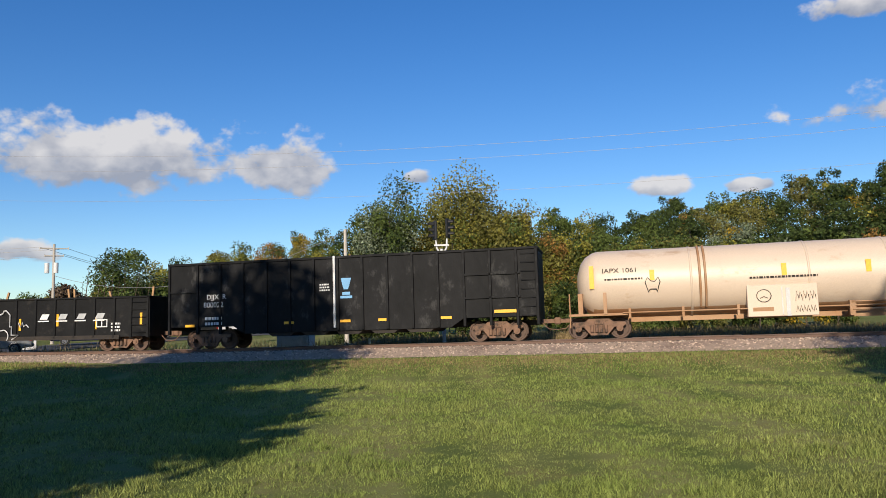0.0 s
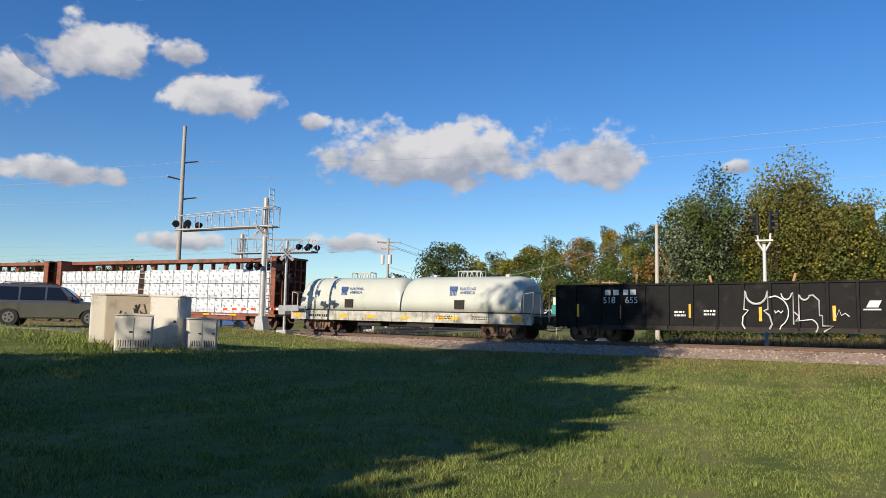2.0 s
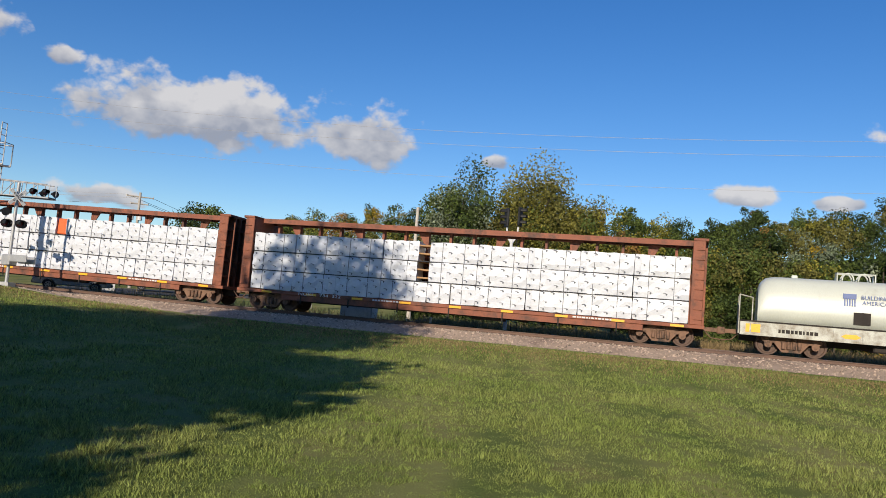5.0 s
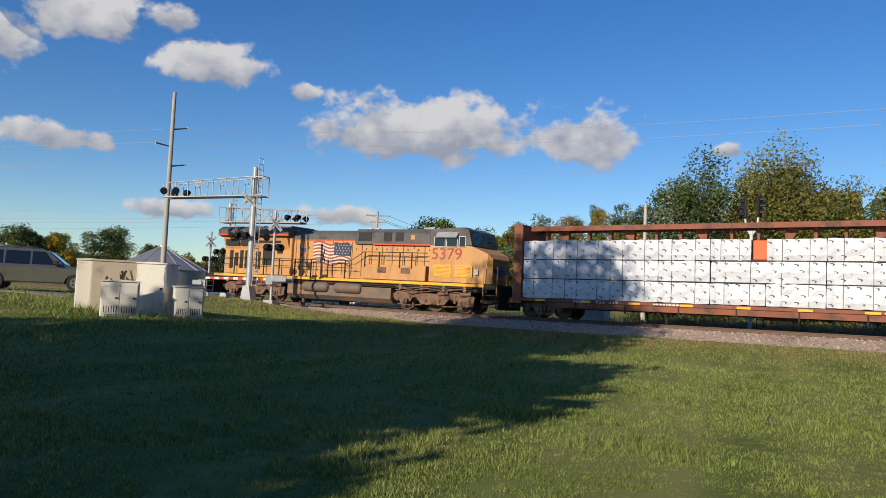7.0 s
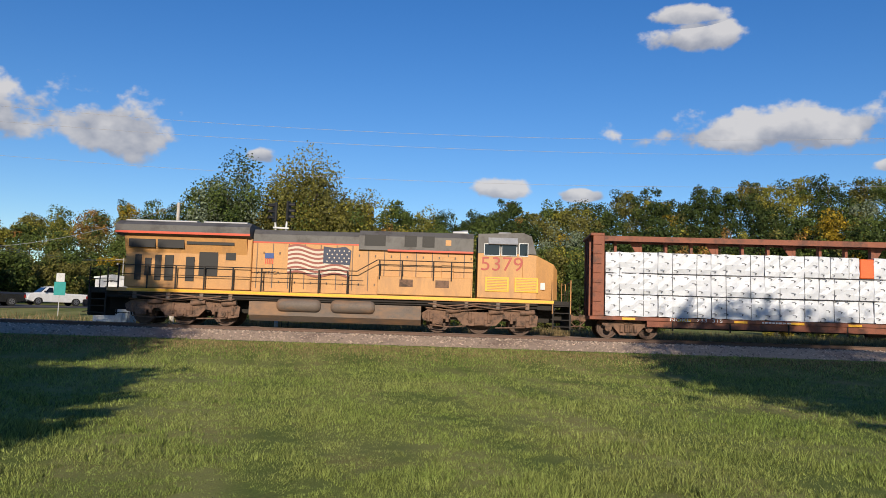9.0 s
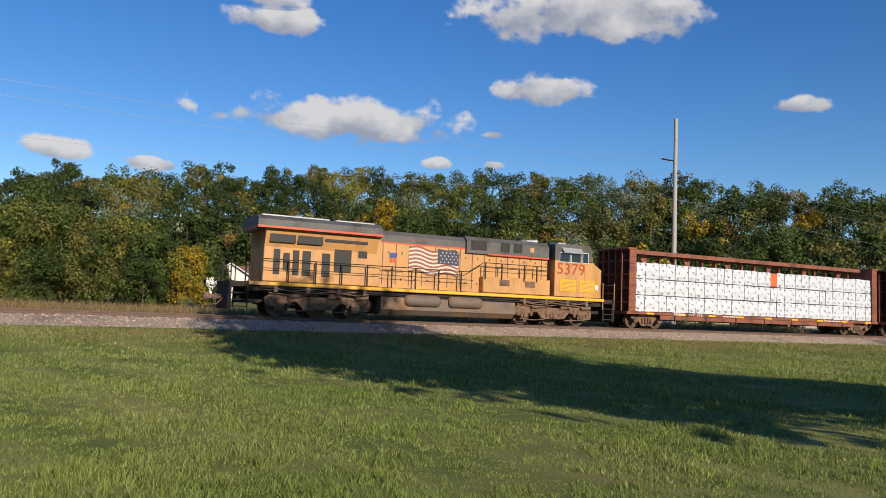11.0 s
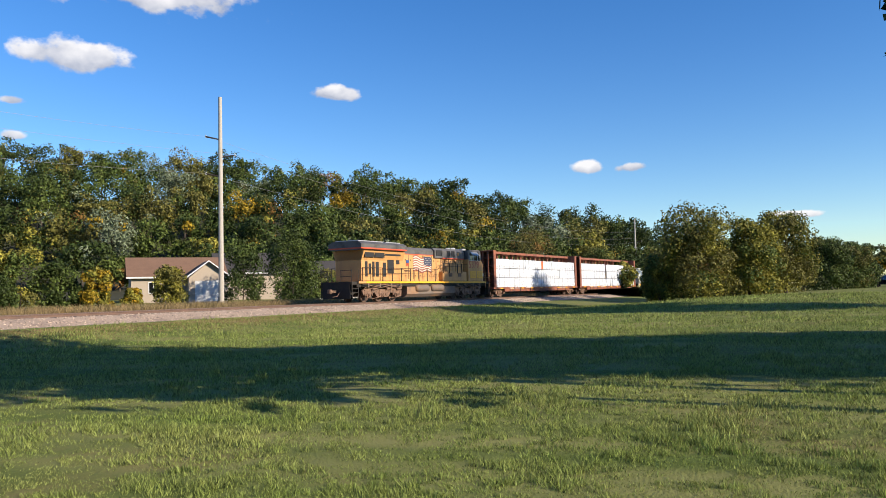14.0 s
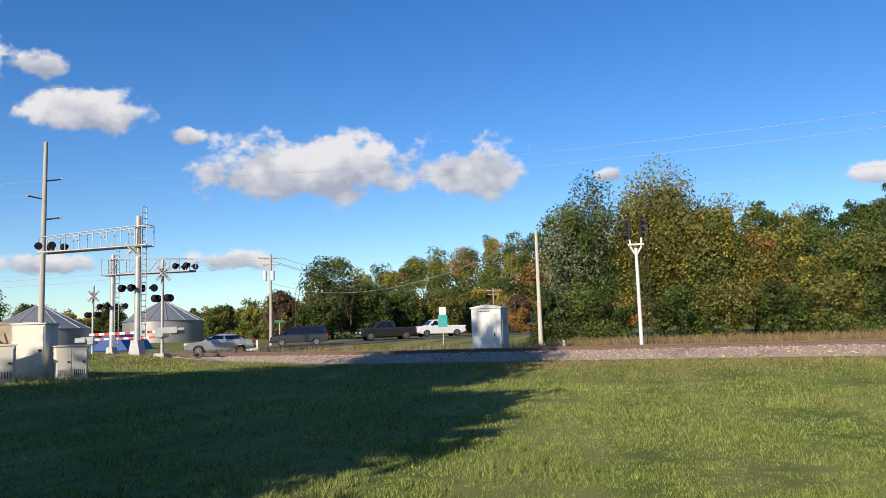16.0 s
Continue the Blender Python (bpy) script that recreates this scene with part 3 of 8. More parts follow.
def freight_truck(car, x):
    for turn in (0, 180):
        part("side_frame", SIDE_FRAME, None, car, at=pose(x, 0, 0, 0, 0, turn))
    part("bolster", BOLSTER, None, car, at=pose(x, 0, 0))
    for dx in (-0.89, 0.89):
        w = part("wheelset", WHEELS, None, car, "rust-brown steel wheelset", pose(x + dx, 0, WHEEL_R))
        ROLLING.append((w, (x + dx, 0, WHEEL_R), WHEEL_R))


def coupler(car, x, out, z=0.85):
    sh = Shape().box(min(x, x + out * 0.75), -0.07, z - 0.09, max(x, x + out * 0.75), 0.07, z + 0.09)
    sh.box(min(x + out * 0.55, x + out * 0.85), -0.15, z - 0.16, max(x + out * 0.55, x + out * 0.85), 0.15, z + 0.16, bevel=0.05)
    sh.path([(x, -0.35, z - 0.05), (x + out * 0.3, -0.37, z - 0.35), (x + out * 0.75, -0.3, z - 0.4)], 0.025)
    return part("coupler", sh, M["truck"], car, "rusty knuckle coupler")


def ladder(car, x, y, z0, z1, w, mat, axis="x", n=5):
    """Grab irons one above the other."""
    if axis == "x":
        rung = Shape().path([(-w / 2, 0.06, 0), (-w / 2, 0, 0), (w / 2, 0, 0), (w / 2, 0.06, 0)], 0.014, n=5)
    else:
        rung = Shape().path([(0, -w / 2, 0), (0, w / 2, 0)], 0.014, n=5)
    me = rung.mesh("grab_iron", mat)
    for k in range(n):
        part("grab_iron", me, None, car, at=pose(x, y, z0 + (z1 - z0) * k / (n - 1)))


FACE = lambda x, z, y: pose(x, y, z, 90, 0, 0)      # a flat thing on the side that looks at the lawn


def bars(name, car, y, x, z, w, h, rows, mat, label="", gap=0.45, seed=1):
    """Small writing that cannot be read: rows of short bars."""
    rng, sh = random.Random(seed), Shape()
    hh = h / rows
    for r in range(rows):
        px = x - w / 2
        while px < x + w / 2 - 0.02:
            lw = rng.uniform(0.05, 0.16)
            sh.box(px, y - 0.004, z + h / 2 - (r + 1) * hh + hh * gap * 0.5, min(px + lw, x + w / 2), y, z + h / 2 - r * hh - hh * gap * 0.5)
            px += lw + 0.04
    return part(name, sh, mat, car, label)


def gondola(mid, length):
    car = thing("gondola_car", "black steel gondola car with ribbed sides and white graffiti", "railway car")
    L, zb, zt, w = length / 2 - 0.1, 0.72, 2.72, 1.5
    body = Shape()
    for y in (-1, 1):
        body.box(-L, y * (w - 0.12), zb, L, y * (w - 0.06), zt)
    body.box(-L, -w + 0.1, zb, -L + 0.06, w - 0.1, zt - 0.05).box(L - 0.06, -w + 0.1, zb, L, w - 0.1, zt - 0.05)
    body.box(-L, -w + 0.1, 1.0, L, w - 0.1, 1.06)
    part("body", body, [M["black"]], car, "dented black side sheets")
    top = Shape().box(-L - 0.02, -w, zt - 0.1, L + 0.02, -w + 0.16, zt, bevel=0.02).box(-L - 0.02, w - 0.16, zt - 0.1, L + 0.02, w, zt, bevel=0.02)
    top.box(-L - 0.02, -w, zt - 0.1, -L + 0.14, w, zt, bevel=0.02).box(L - 0.14, -w, zt - 0.1, L + 0.02, w, zt, bevel=0.02)
    part("top_chord", top, [M["black"]], car)
    sill = Shape().box(-L + 1.6, -w, zb - 0.12, L - 1.6, -w + 0.14, zb + 0.08).box(-L + 1.6, w - 0.14, zb - 0.12, L - 1.6, w, zb + 0.08).box(-L, -0.3, 0.62, L, 0.3, 0.95)
    part("sill", sill, [M["under"]], car)
    rib = Shape().prism([(-0.09, 0.0), (-0.05, -0.1), (0.05, -0.1), (0.09, 0.0)], "z", zb - 0.05, zt - 0.08).mesh("rib", [M["black"]])
    n = 15
    for k in range(n):
        x = -L + 2.3 + (2 * L - 4.2) * k / (n - 1)
        part("rib", rib, None, car, at=pose(x, -w + 0.1, 0))
        part("rib", rib, None, car, at=pose(x, w - 0.1, 0, 0, 0, 180))
    for x in (-L + 0.02, -L + 1.0, L - 1.0, L - 0.1):
        part("rib", rib, None, car, at=pose(x, -w + 0.1, 0))
    ladder(car, -L + 0.55, -w - 0.02, zb + 0.2, zt - 0.3, 0.75, M["black"])
    ladder(car, L - 0.55, -w - 0.02, zb + 0.2, zt - 0.3, 0.75, M["black"])
    refl = Shape().box(-0.06, -0.006, -0.3, 0.06, 0, 0.3).mesh("reflector", [M["safety"]])
    for x in (-L + 1.15, -L + 3.35, -L + 6.55, -L + 9.5, -L + 12.3, -L + 14.4, -L + 16.4, L - 2.9, L - 0.45):
        part("reflector", refl, None, car, "orange-yellow reflector strip", pose(x, -w - 0.008 + 0.05, zb + 0.75 + 0.12 * math.sin(x * 7)))
    letters("lettering", "518    655", 0.42, M["lettering"], car, FACE(-L + 3.3, 1.95, -w + 0.02), "white car number")
    b = Shape()
    for x0 in (-0.62, -0.2, 0.25, 0.62):
        b.box(x0 - 0.14, -0.005, 2.2, x0 + 0.14, 0, 2.45)
    part("lettering", b, [M["lettering"]], car, "white marks", pose(-L + 3.3, -w + 0.03, 0))
    for k in range(4):
        logo = Shape().add([(-0.42, 0, 1.52), (0.38, 0, 1.52), (0.4, 0, 1.58), (-0.38, 0, 1.58)], [(0, 1, 2, 3)])
        part("emblem", logo, [M["lettering"]], car, "thin white emblem bar", pose(L - 5.75 + k * 1.02, -w - 0.012, 0) @ Matrix.Diagonal((0.78, 1, 1, 1)))
        mark = Shape().add([(-0.28, 0, 1.63), (0.26, 0, 1.63), (0.42, 0, 1.9), (-0.1, 0, 1.9)], [(0, 1, 2, 3)])
        part("emblem", mark, [M["lettering"] if k == 0 else M["galv"]], car, "slanted pale emblem mark", pose(L - 5.75 + k * 1.02, -w - 0.012, 0) @ Matrix.Diagonal((0.78, 1, 1, 1)))
    g = Shape()
    rnd = lambda cx, cz, rx, rz, a0, a1: [(cx + math.cos(a) * rx, cz + math.sin(a) * rz) for a in np.linspace(radians(a0), radians(a1), 9)]
    for pts, r in (
            ([(-2.1, 0.78), (-2.25, 1.0), (-2.2, 1.35), (-1.9, 1.62), (-2.15, 1.66), (-2.1, 2.5)] + rnd(-1.45, 2.42, 0.6, 0.52, 180, 360) + [(-0.8, 2.5), (-0.82, 1.66), (-1.05, 1.6), (-0.75, 1.4), (-0.6, 1.0), (-0.75, 0.78)], 0.05),
            ([(-0.75, 2.2), (-0.4, 2.26)] + rnd(-0.5, 1.55, 0.8, 0.7, 70, -60) + [(-0.2, 0.78)], 0.04),
            ([(-0.1, 2.35)] + rnd(0.2, 2.4, 0.28, 0.3, 190, 350) + [(0.55, 2.4), (0.55, 1.0)], 0.04),
            ([(0.85, 1.2), (0.85, 2.3)] + rnd(1.15, 2.3, 0.25, 0.22, 190, 350) + [(1.6, 2.28), (1.9, 2.05), (1.9, 1.4), (2.05, 1.4), (2.05, 0.95), (2.6, 0.95), (2.1, 0.7)], 0.04),
            ([(0.6, 1.55), (0.85, 1.35), (0.65, 1.15), (1.3, 1.2)] + rnd(1.3, 0.9, 0.5, 0.35, 70, -40), 0.035),
            ([(-0.45, 1.62), (-0.4, 1.5), (-0.25, 1.6), (-0.1, 1.5), (0.0, 1.6)], 0.04),
            ([(2.6, 1.62), (2.75, 1.35), (2.9, 1.65), (3.0, 1.4), (3.2, 1.5), (3.4, 1.35)], 0.03)):
        g.path([(x, -0.01, z) for x, z in pts], r, n=4)
    part("graffiti", g, [M["lettering"]], car, "white spray-painted graffiti", pose(-L + 10.4, -w - 0.012, 0) @ Matrix.Diagonal((0.72, 1, 0.93, 1)))
    bars("lettering", car, -w + 0.03, -L + 6.1, 1.35, 0.5, 0.3, 2, M["lettering"], seed=2)
    bars("lettering", car, -w + 0.03, -L + 7.4, 1.4, 0.5, 0.3, 2, M["lettering"], seed=3)
    bars("lettering", car, -w + 0.03, L - 1.8, 1.2, 0.5, 0.5, 3, M["lettering"], seed=4)
    sh = Shape().box(L - 2.85, -w + 0.02, 1.2, L - 2.25, -w + 0.026, 1.6, 0)
    part("stencil", sh, [M["lettering"]], car)
    part("stencil", Shape().box(-0.25, 0, 0.05, -0.03, 0.004, 0.35).box(0.03, 0, 0.05, 0.25, 0.004, 0.35), [M["black"]], car, at=pose(L - 2.55, -w + 0.014, 1.2))
    for k, (x, tilt) in enumerate([(-7.9, -6), (-6.2, 3), (-2.0, -14), (0.1, 16), (4.6, -4), (4.9, -8), (7.4, -18), (8.9, 6)]):
        part("stake", Shape().box(-0.05, -0.04, 1.2, 0.05, 0.04, 3.25), [M["wood"]], car, "grey wooden stake", pose(x, 0.3 * (-1) ** k, 0, 0, tilt, 0))
    freight_truck(car, -L + 1.75)
    freight_truck(car, L - 1.75)
    coupler(car, -L, -1), coupler(car, L, 1)
    CARS.append((car, mid, L - 1.75))
    return car


def waste_hopper(mid, length):
    car = thing("high_gondola_car", "tall worn black gondola car with ribbed sides", "railway car")
    L, zb, zt, w = length / 2, 0.95, 4.2, 1.55
    body = Shape()
    for y in (-1, 1):
        body.prism([(-L, zb + 0.15), (-L + 3.4, zb + 0.15), (-L + 4.0, zb - 0.25), (L - 4.0, zb - 0.25), (L - 3.4, zb + 0.15), (L, zb + 0.15), (L, zt), (-L, zt)], "y", y * (w - 0.12), y * (w - 0.06))
    body.box(-L, -w + 0.1, zb, -L + 0.06, w - 0.1, zt).box(L - 0.06, -w + 0.1, zb, L, w - 0.1, zt).box(-L, -w + 0.1, 1.1, L, w - 0.1, 1.16)
    part("body", body, [M["black2"]], car, "scuffed black side sheets")
    top = Shape().box(-L - 0.03, -w, zt - 0.12, L + 0.03, -w + 0.15, zt, bevel=0.02).box(-L - 0.03, w - 0.15, zt - 0.12, L + 0.03, w, zt, bevel=0.02)
    top.box(-L - 0.03, -w, zt - 0.12, -L + 0.12, w, zt).box(L - 0.12, -w, zt - 0.12, L + 0.03, w, zt)
    part("top_chord", top, [M["black2"]], car)
    rib = Shape().prism([(-0.08, 0.0), (-0.05, -0.12), (0.05, -0.12), (0.08, 0.0)], "z", zb - 0.22, zt - 0.1).mesh("rib", [M["black2"]])
    for k in range(14):
        x = -L + 1.55 + (2 * L - 2.5) * k / 13.0
        part("rib", rib, None, car, at=pose(x, -w + 0.1, 0))
        part("rib", rib, None, car, at=pose(x, w - 0.1, 0, 0, 0, 180))
    for x in (-L + 0.05, L - 0.05):
        part("rib", rib, None, car, at=pose(x, -w + 0.1, 0))
    part("rail_bar", Shape().box(-L, -w - 0.02, zt - 1.45, -L + 1.5, -w + 0.1, zt - 1.38).box(L - 3.3, -w - 0.02, zt - 1.2, L - 0.8, -w + 0.1, zt - 1.12).box(L - 3.3, -w - 0.02, zt - 2.25, L - 0.8, -w + 0.1, zt - 2.17), [M["black2"]], car)
    part("post", Shape().box(-0.05, -w - 0.06, zb - 0.1, 0.05, -w + 0.06, zt), [M["white"]], car, "white painted post", pose(-0.45, 0, 0))
    ladder(car, L - 0.45, -w - 0.04, zb + 0.2, zt - 0.3, 0.6, M["black2"], n=8)
    refl = Shape().box(-0.25, -0.006, -0.06, 0.25, 0, 0.06).mesh("reflector", [M["safety"]])
    for x in (-L + 1.15, -L + 6.3, -L + 9.1, -L + 10.95, -L + 13.9):
        part("reflector", refl, None, car, "orange-yellow reflector strip", pose(x, -w + 0.03, zb + 0.2))
    part("reflector", Shape().box(-0.5, -0.006, -0.07, 0.5, 0, 0.07), [M["safety"]], car, "orange-yellow reflector strip", pose(L - 1.5, -w + 0.02, zb + 0.4))
    letters("lettering", "DJJX  R", 0.33, M["lettering"], car, FACE(-L + 2.55, 2.5, -w + 0.03), "white reporting mark")
    letters("lettering", "800022", 0.35, M["lettering"], car, FACE(-L + 2.4, 2.12, -w + 0.03), "white car number")
    bars("lettering", car, -w + 0.035, -L + 2.4, 1.35, 0.9, 0.5, 2, M["lettering"], seed=6)
    bars("lettering", car, -w + 0.035, -L + 8.1, 2.75, 0.5, 0.4, 3, M["lettering"], seed=7)
    d = Shape().add([(-0.24, 0, 3.15), (0.26, 0, 3.15), (0.18, 0, 2.85), (0.1, 0, 2.62), (-0.1, 0, 2.62), (-0.18, 0, 2.85)], [tuple(range(6))]).box(-0.28, -0.002, 2.2, 0.3, 0.002, 2.32).box(-0.18, -0.002, 2.36, 0.2, 0.002, 2.5)
    part("decal", d, [M["lightblue"]], car, "light blue faded decal", pose(-L + 9.15, -w + 0.034, 0))
    sh = Shape().box(-L, -0.3, 0.7, L, 0.3, 0.95)
    for x in (-3.2, -1.5, 0.2, 1.9, 3.6):
        sh.prism([(x - 0.75, zb - 0.2), (x + 0.75, zb - 0.2), (x + 0.45, zb - 0.42), (x - 0.45, zb - 0.42)], "y", -w + 0.15, w - 0.15)
    part("underframe", sh, [M["under"]], car)
    freight_truck(car, -L + 1.95)
    freight_truck(car, L - 1.95)
    coupler(car, -L, -1), coupler(car, L, 1)
    CARS.append((car, mid, L - 1.95))
    return car


def tank_car(mid, length):
    car = thing("tank_car", "cream railway tank car with rust-stained belly", "railway car")
    L, r, zc = length / 2, 1.5, 2.42
    sh, n = Shape(), 36
    prof = [(-L, 0.02), (-L + 0.05, 0.5), (-L + 0.2, 0.95), (-L + 0.42, 1.25), (-L + 0.75, 1.45), (-L + 1.0, 1.5), (L - 1.0, 1.5), (L - 0.75, 1.45), (L - 0.42, 1.25), (L - 0.2, 0.95), (L - 0.05, 0.5), (L, 0.02)]
    xs = prof[:6] + [(-L + 1 + (2 * L - 2) * k / 12, 1.5) for k in range(1, 12)] + prof[6:]
    sh.loft([[(x, math.sin(2 * math.pi * i / n) * q, zc + math.cos(2 * math.pi * i / n) * q) for i in range(n)] for x, q in xs])
    for i, f in enumerate(sh.f):
        zz = sum(sh.v[j][2] for j in f) / len(f)
        sh.m[i] = 1 if zz < zc - 1.12 else 0
    part("tank", sh, [M["tank"], M["tank_rust"]], car, "cream painted tank with orange-brown rust streaks")
    band = Shape()
    for x in (-L + 4.9, 1.0, L - 4.5):
        band.loft([[(x + dx, math.sin(2 * math.pi * i / n) * q, zc + math.cos(2 * math.pi * i / n) * q) for i in range(n)] for dx, q in ((-0.05, 1.49), (-0.05, 1.525), (0.05, 1.525), (0.05, 1.49))], caps=False)
    part("band", band, [M["tank"]], car)
    pipe = Shape()
    for dx in (0, 0.22):
        pipe.path([(-L + 5.25 + dx, -math.sin(a) * 1.56, zc + math.cos(a) * 1.56) for a in np.linspace(0.35, 2.4, 10)], 0.05, n=8)
    part("pipe", pipe, [M["tank_rust"]], car, "rusty vertical pipes")
    sill = Shape().box(-L - 0.3, -1.4, 1.0, -L + 2.2, 1.4, 1.1).box(L - 2.2, -1.4, 1.0, L + 0.3, 1.4, 1.1).box(-L - 0.3, -0.25, 0.7, L + 0.3, 0.25, 0.95)
    sill.path([(-L + 2, -1.45, 1.1), (L - 2, -1.45, 1.1)], 0.03).path([(-L + 2, 1.45, 1.1), (L - 2, 1.45, 1.1)], 0.03)
    for x in np.arange(-L + 2.3, L - 1, 2.2):
        sill.box(x - 0.05, -1.45, 0.85, x + 0.05, -1.3, 1.3)
    part("sill", sill, [M["tank_rust"]], car)
    cab = thing("service_box", "", "")
    cab.parent = car
    cab.matrix_basis = pose(-0.1, -1.42, 0.75)
    part("box", Shape().box(-1.35, -0.12, 0, 1.35, 0.3, 1.3, bevel=0.02), [M["tank"]], cab)
    part("door_seam", Shape().box(-0.02, -0.135, 0.05, 0.02, -0.12, 1.2).box(0.14, -0.14, 0.0, 0.3, -0.12, 1.15), [M["galv"]], cab)
    g = Shape()
    g.path([(math.cos(a) * 0.28 - 0.7, -0.13, 0.85 + math.sin(a) * 0.26) for a in np.linspace(0, 6.3, 14)], 0.018, n=4)
    g.path([(-0.85, -0.13, 0.75), (-0.7, -0.13, 0.82), (-0.55, -0.13, 0.75)], 0.018, n=4)
    for k in range(6):
        x = 0.5 + k * 0.13
        g.path([(x, -0.13, 0.6 + 0.1 * (k % 2)), (x + 0.05, -0.13, 1.0), (x + 0.12, -0.13, 0.65), (x + 0.1, -0.13, 0.85)], 0.014, n=4)
        g.path([(x, -0.13, 0.15), (x + 0.06, -0.13, 0.42), (x + 0.1, -0.13, 0.2)], 0.014, n=4)
    part("graffiti", g, [M["under"]], cab, "dark sprayed scribbles")
    part("rust_patch", Shape().box(-1.15, -0.128, 0.22, -0.35, -0.12, 0.38, bevel=0.03), [M["tank_rust"]], cab)
    refl = Shape().box(-0.1, -0.02, -0.3, 0.1, 0.0, 0.3).mesh("reflector", [M["safety"]])
    for x, h in ((-L + 0.75, 1.0), (-L + 3.3, 0.45), (0.05, 0.5), (L - 2.4, 0.4), (3.2, 0.5)):
        part("reflector", refl, None, car, "orange-yellow reflector strip", Matrix.Translation((x, -1.49, zc + 0.25)) @ Matrix.Diagonal((1, 1, h / 0.6, 1)))
    letters("lettering", "IAPX 1061", 0.3, M["under"], car, pose(-L + 1.95, -1.44, zc + 0.5, 73, 0, 0), "black car mark and number", 1.15)
    bars("lettering", car, -1.49, -L + 2.1, zc + 0.05, 1.6, 0.3, 2, M["under"], seed=8)
    bars("lettering", car, -1.53, 0.0, zc - 0.05, 2.6, 0.14, 1, M["under"], seed=9)
    bars("lettering", car, -1.51, 4.3, zc + 0.2, 0.9, 0.28, 2, M["under"], seed=10)
    g = Shape().path([(x, -1.5, z) for x, z in ((0, 0.3), (0.1, 0.5), (0.25, 0.35), (0.4, 0.32), (0.55, 0.5), (0.62, 0.3), (0.55, 0.1), (0.5, -0.1), (0.45, 0.0), (0.2, 0.0), (0.12, -0.1), (0.0, 0.3))], 0.02, n=4)
    part("graffiti", g, [M["under"]], car, "thin dark chalk drawing", pose(-L + 3.0, 0, zc - 0.35))
    post = Shape()
    for x in (-L + 0.2, L - 0.2):
        post.box(x - 0.1, -1.2, 1.1, x + 0.1, -0.9, 2.0).box(x - 0.1, 0.9, 1.1, x + 0.1, 1.2, 2.0)
        post.path([(x - 0.45, -1.4, 0.5), (x - 0.45, -1.4, 2.0)], 0.03)
    post.box(-L + 1.2, -1.45, 1.05, -L + 1.35, -1.3, 2.0)
    post.path([(2.5, -1.5, 0.95), (5.8, -1.5, 0.95)], 0.05).path([(2.5, -1.5, 1.25), (5.8, -1.5, 1.25)], 0.03).box(2.4, -1.5, 0.7, 2.6, -1.3, 1.3).box(2.6, -1.2, 0.65, 5.7, 1.0, 0.95)
    part("end_post", post, [M["tank_rust"]], car)
    freight_truck(car, -L + 0.95)
    freight_truck(car, L - 0.95)
    coupler(car, -L - 0.25, -1), coupler(car, L + 0.25, 1)
    CARS.append((car, mid, L - 0.95))
    return car


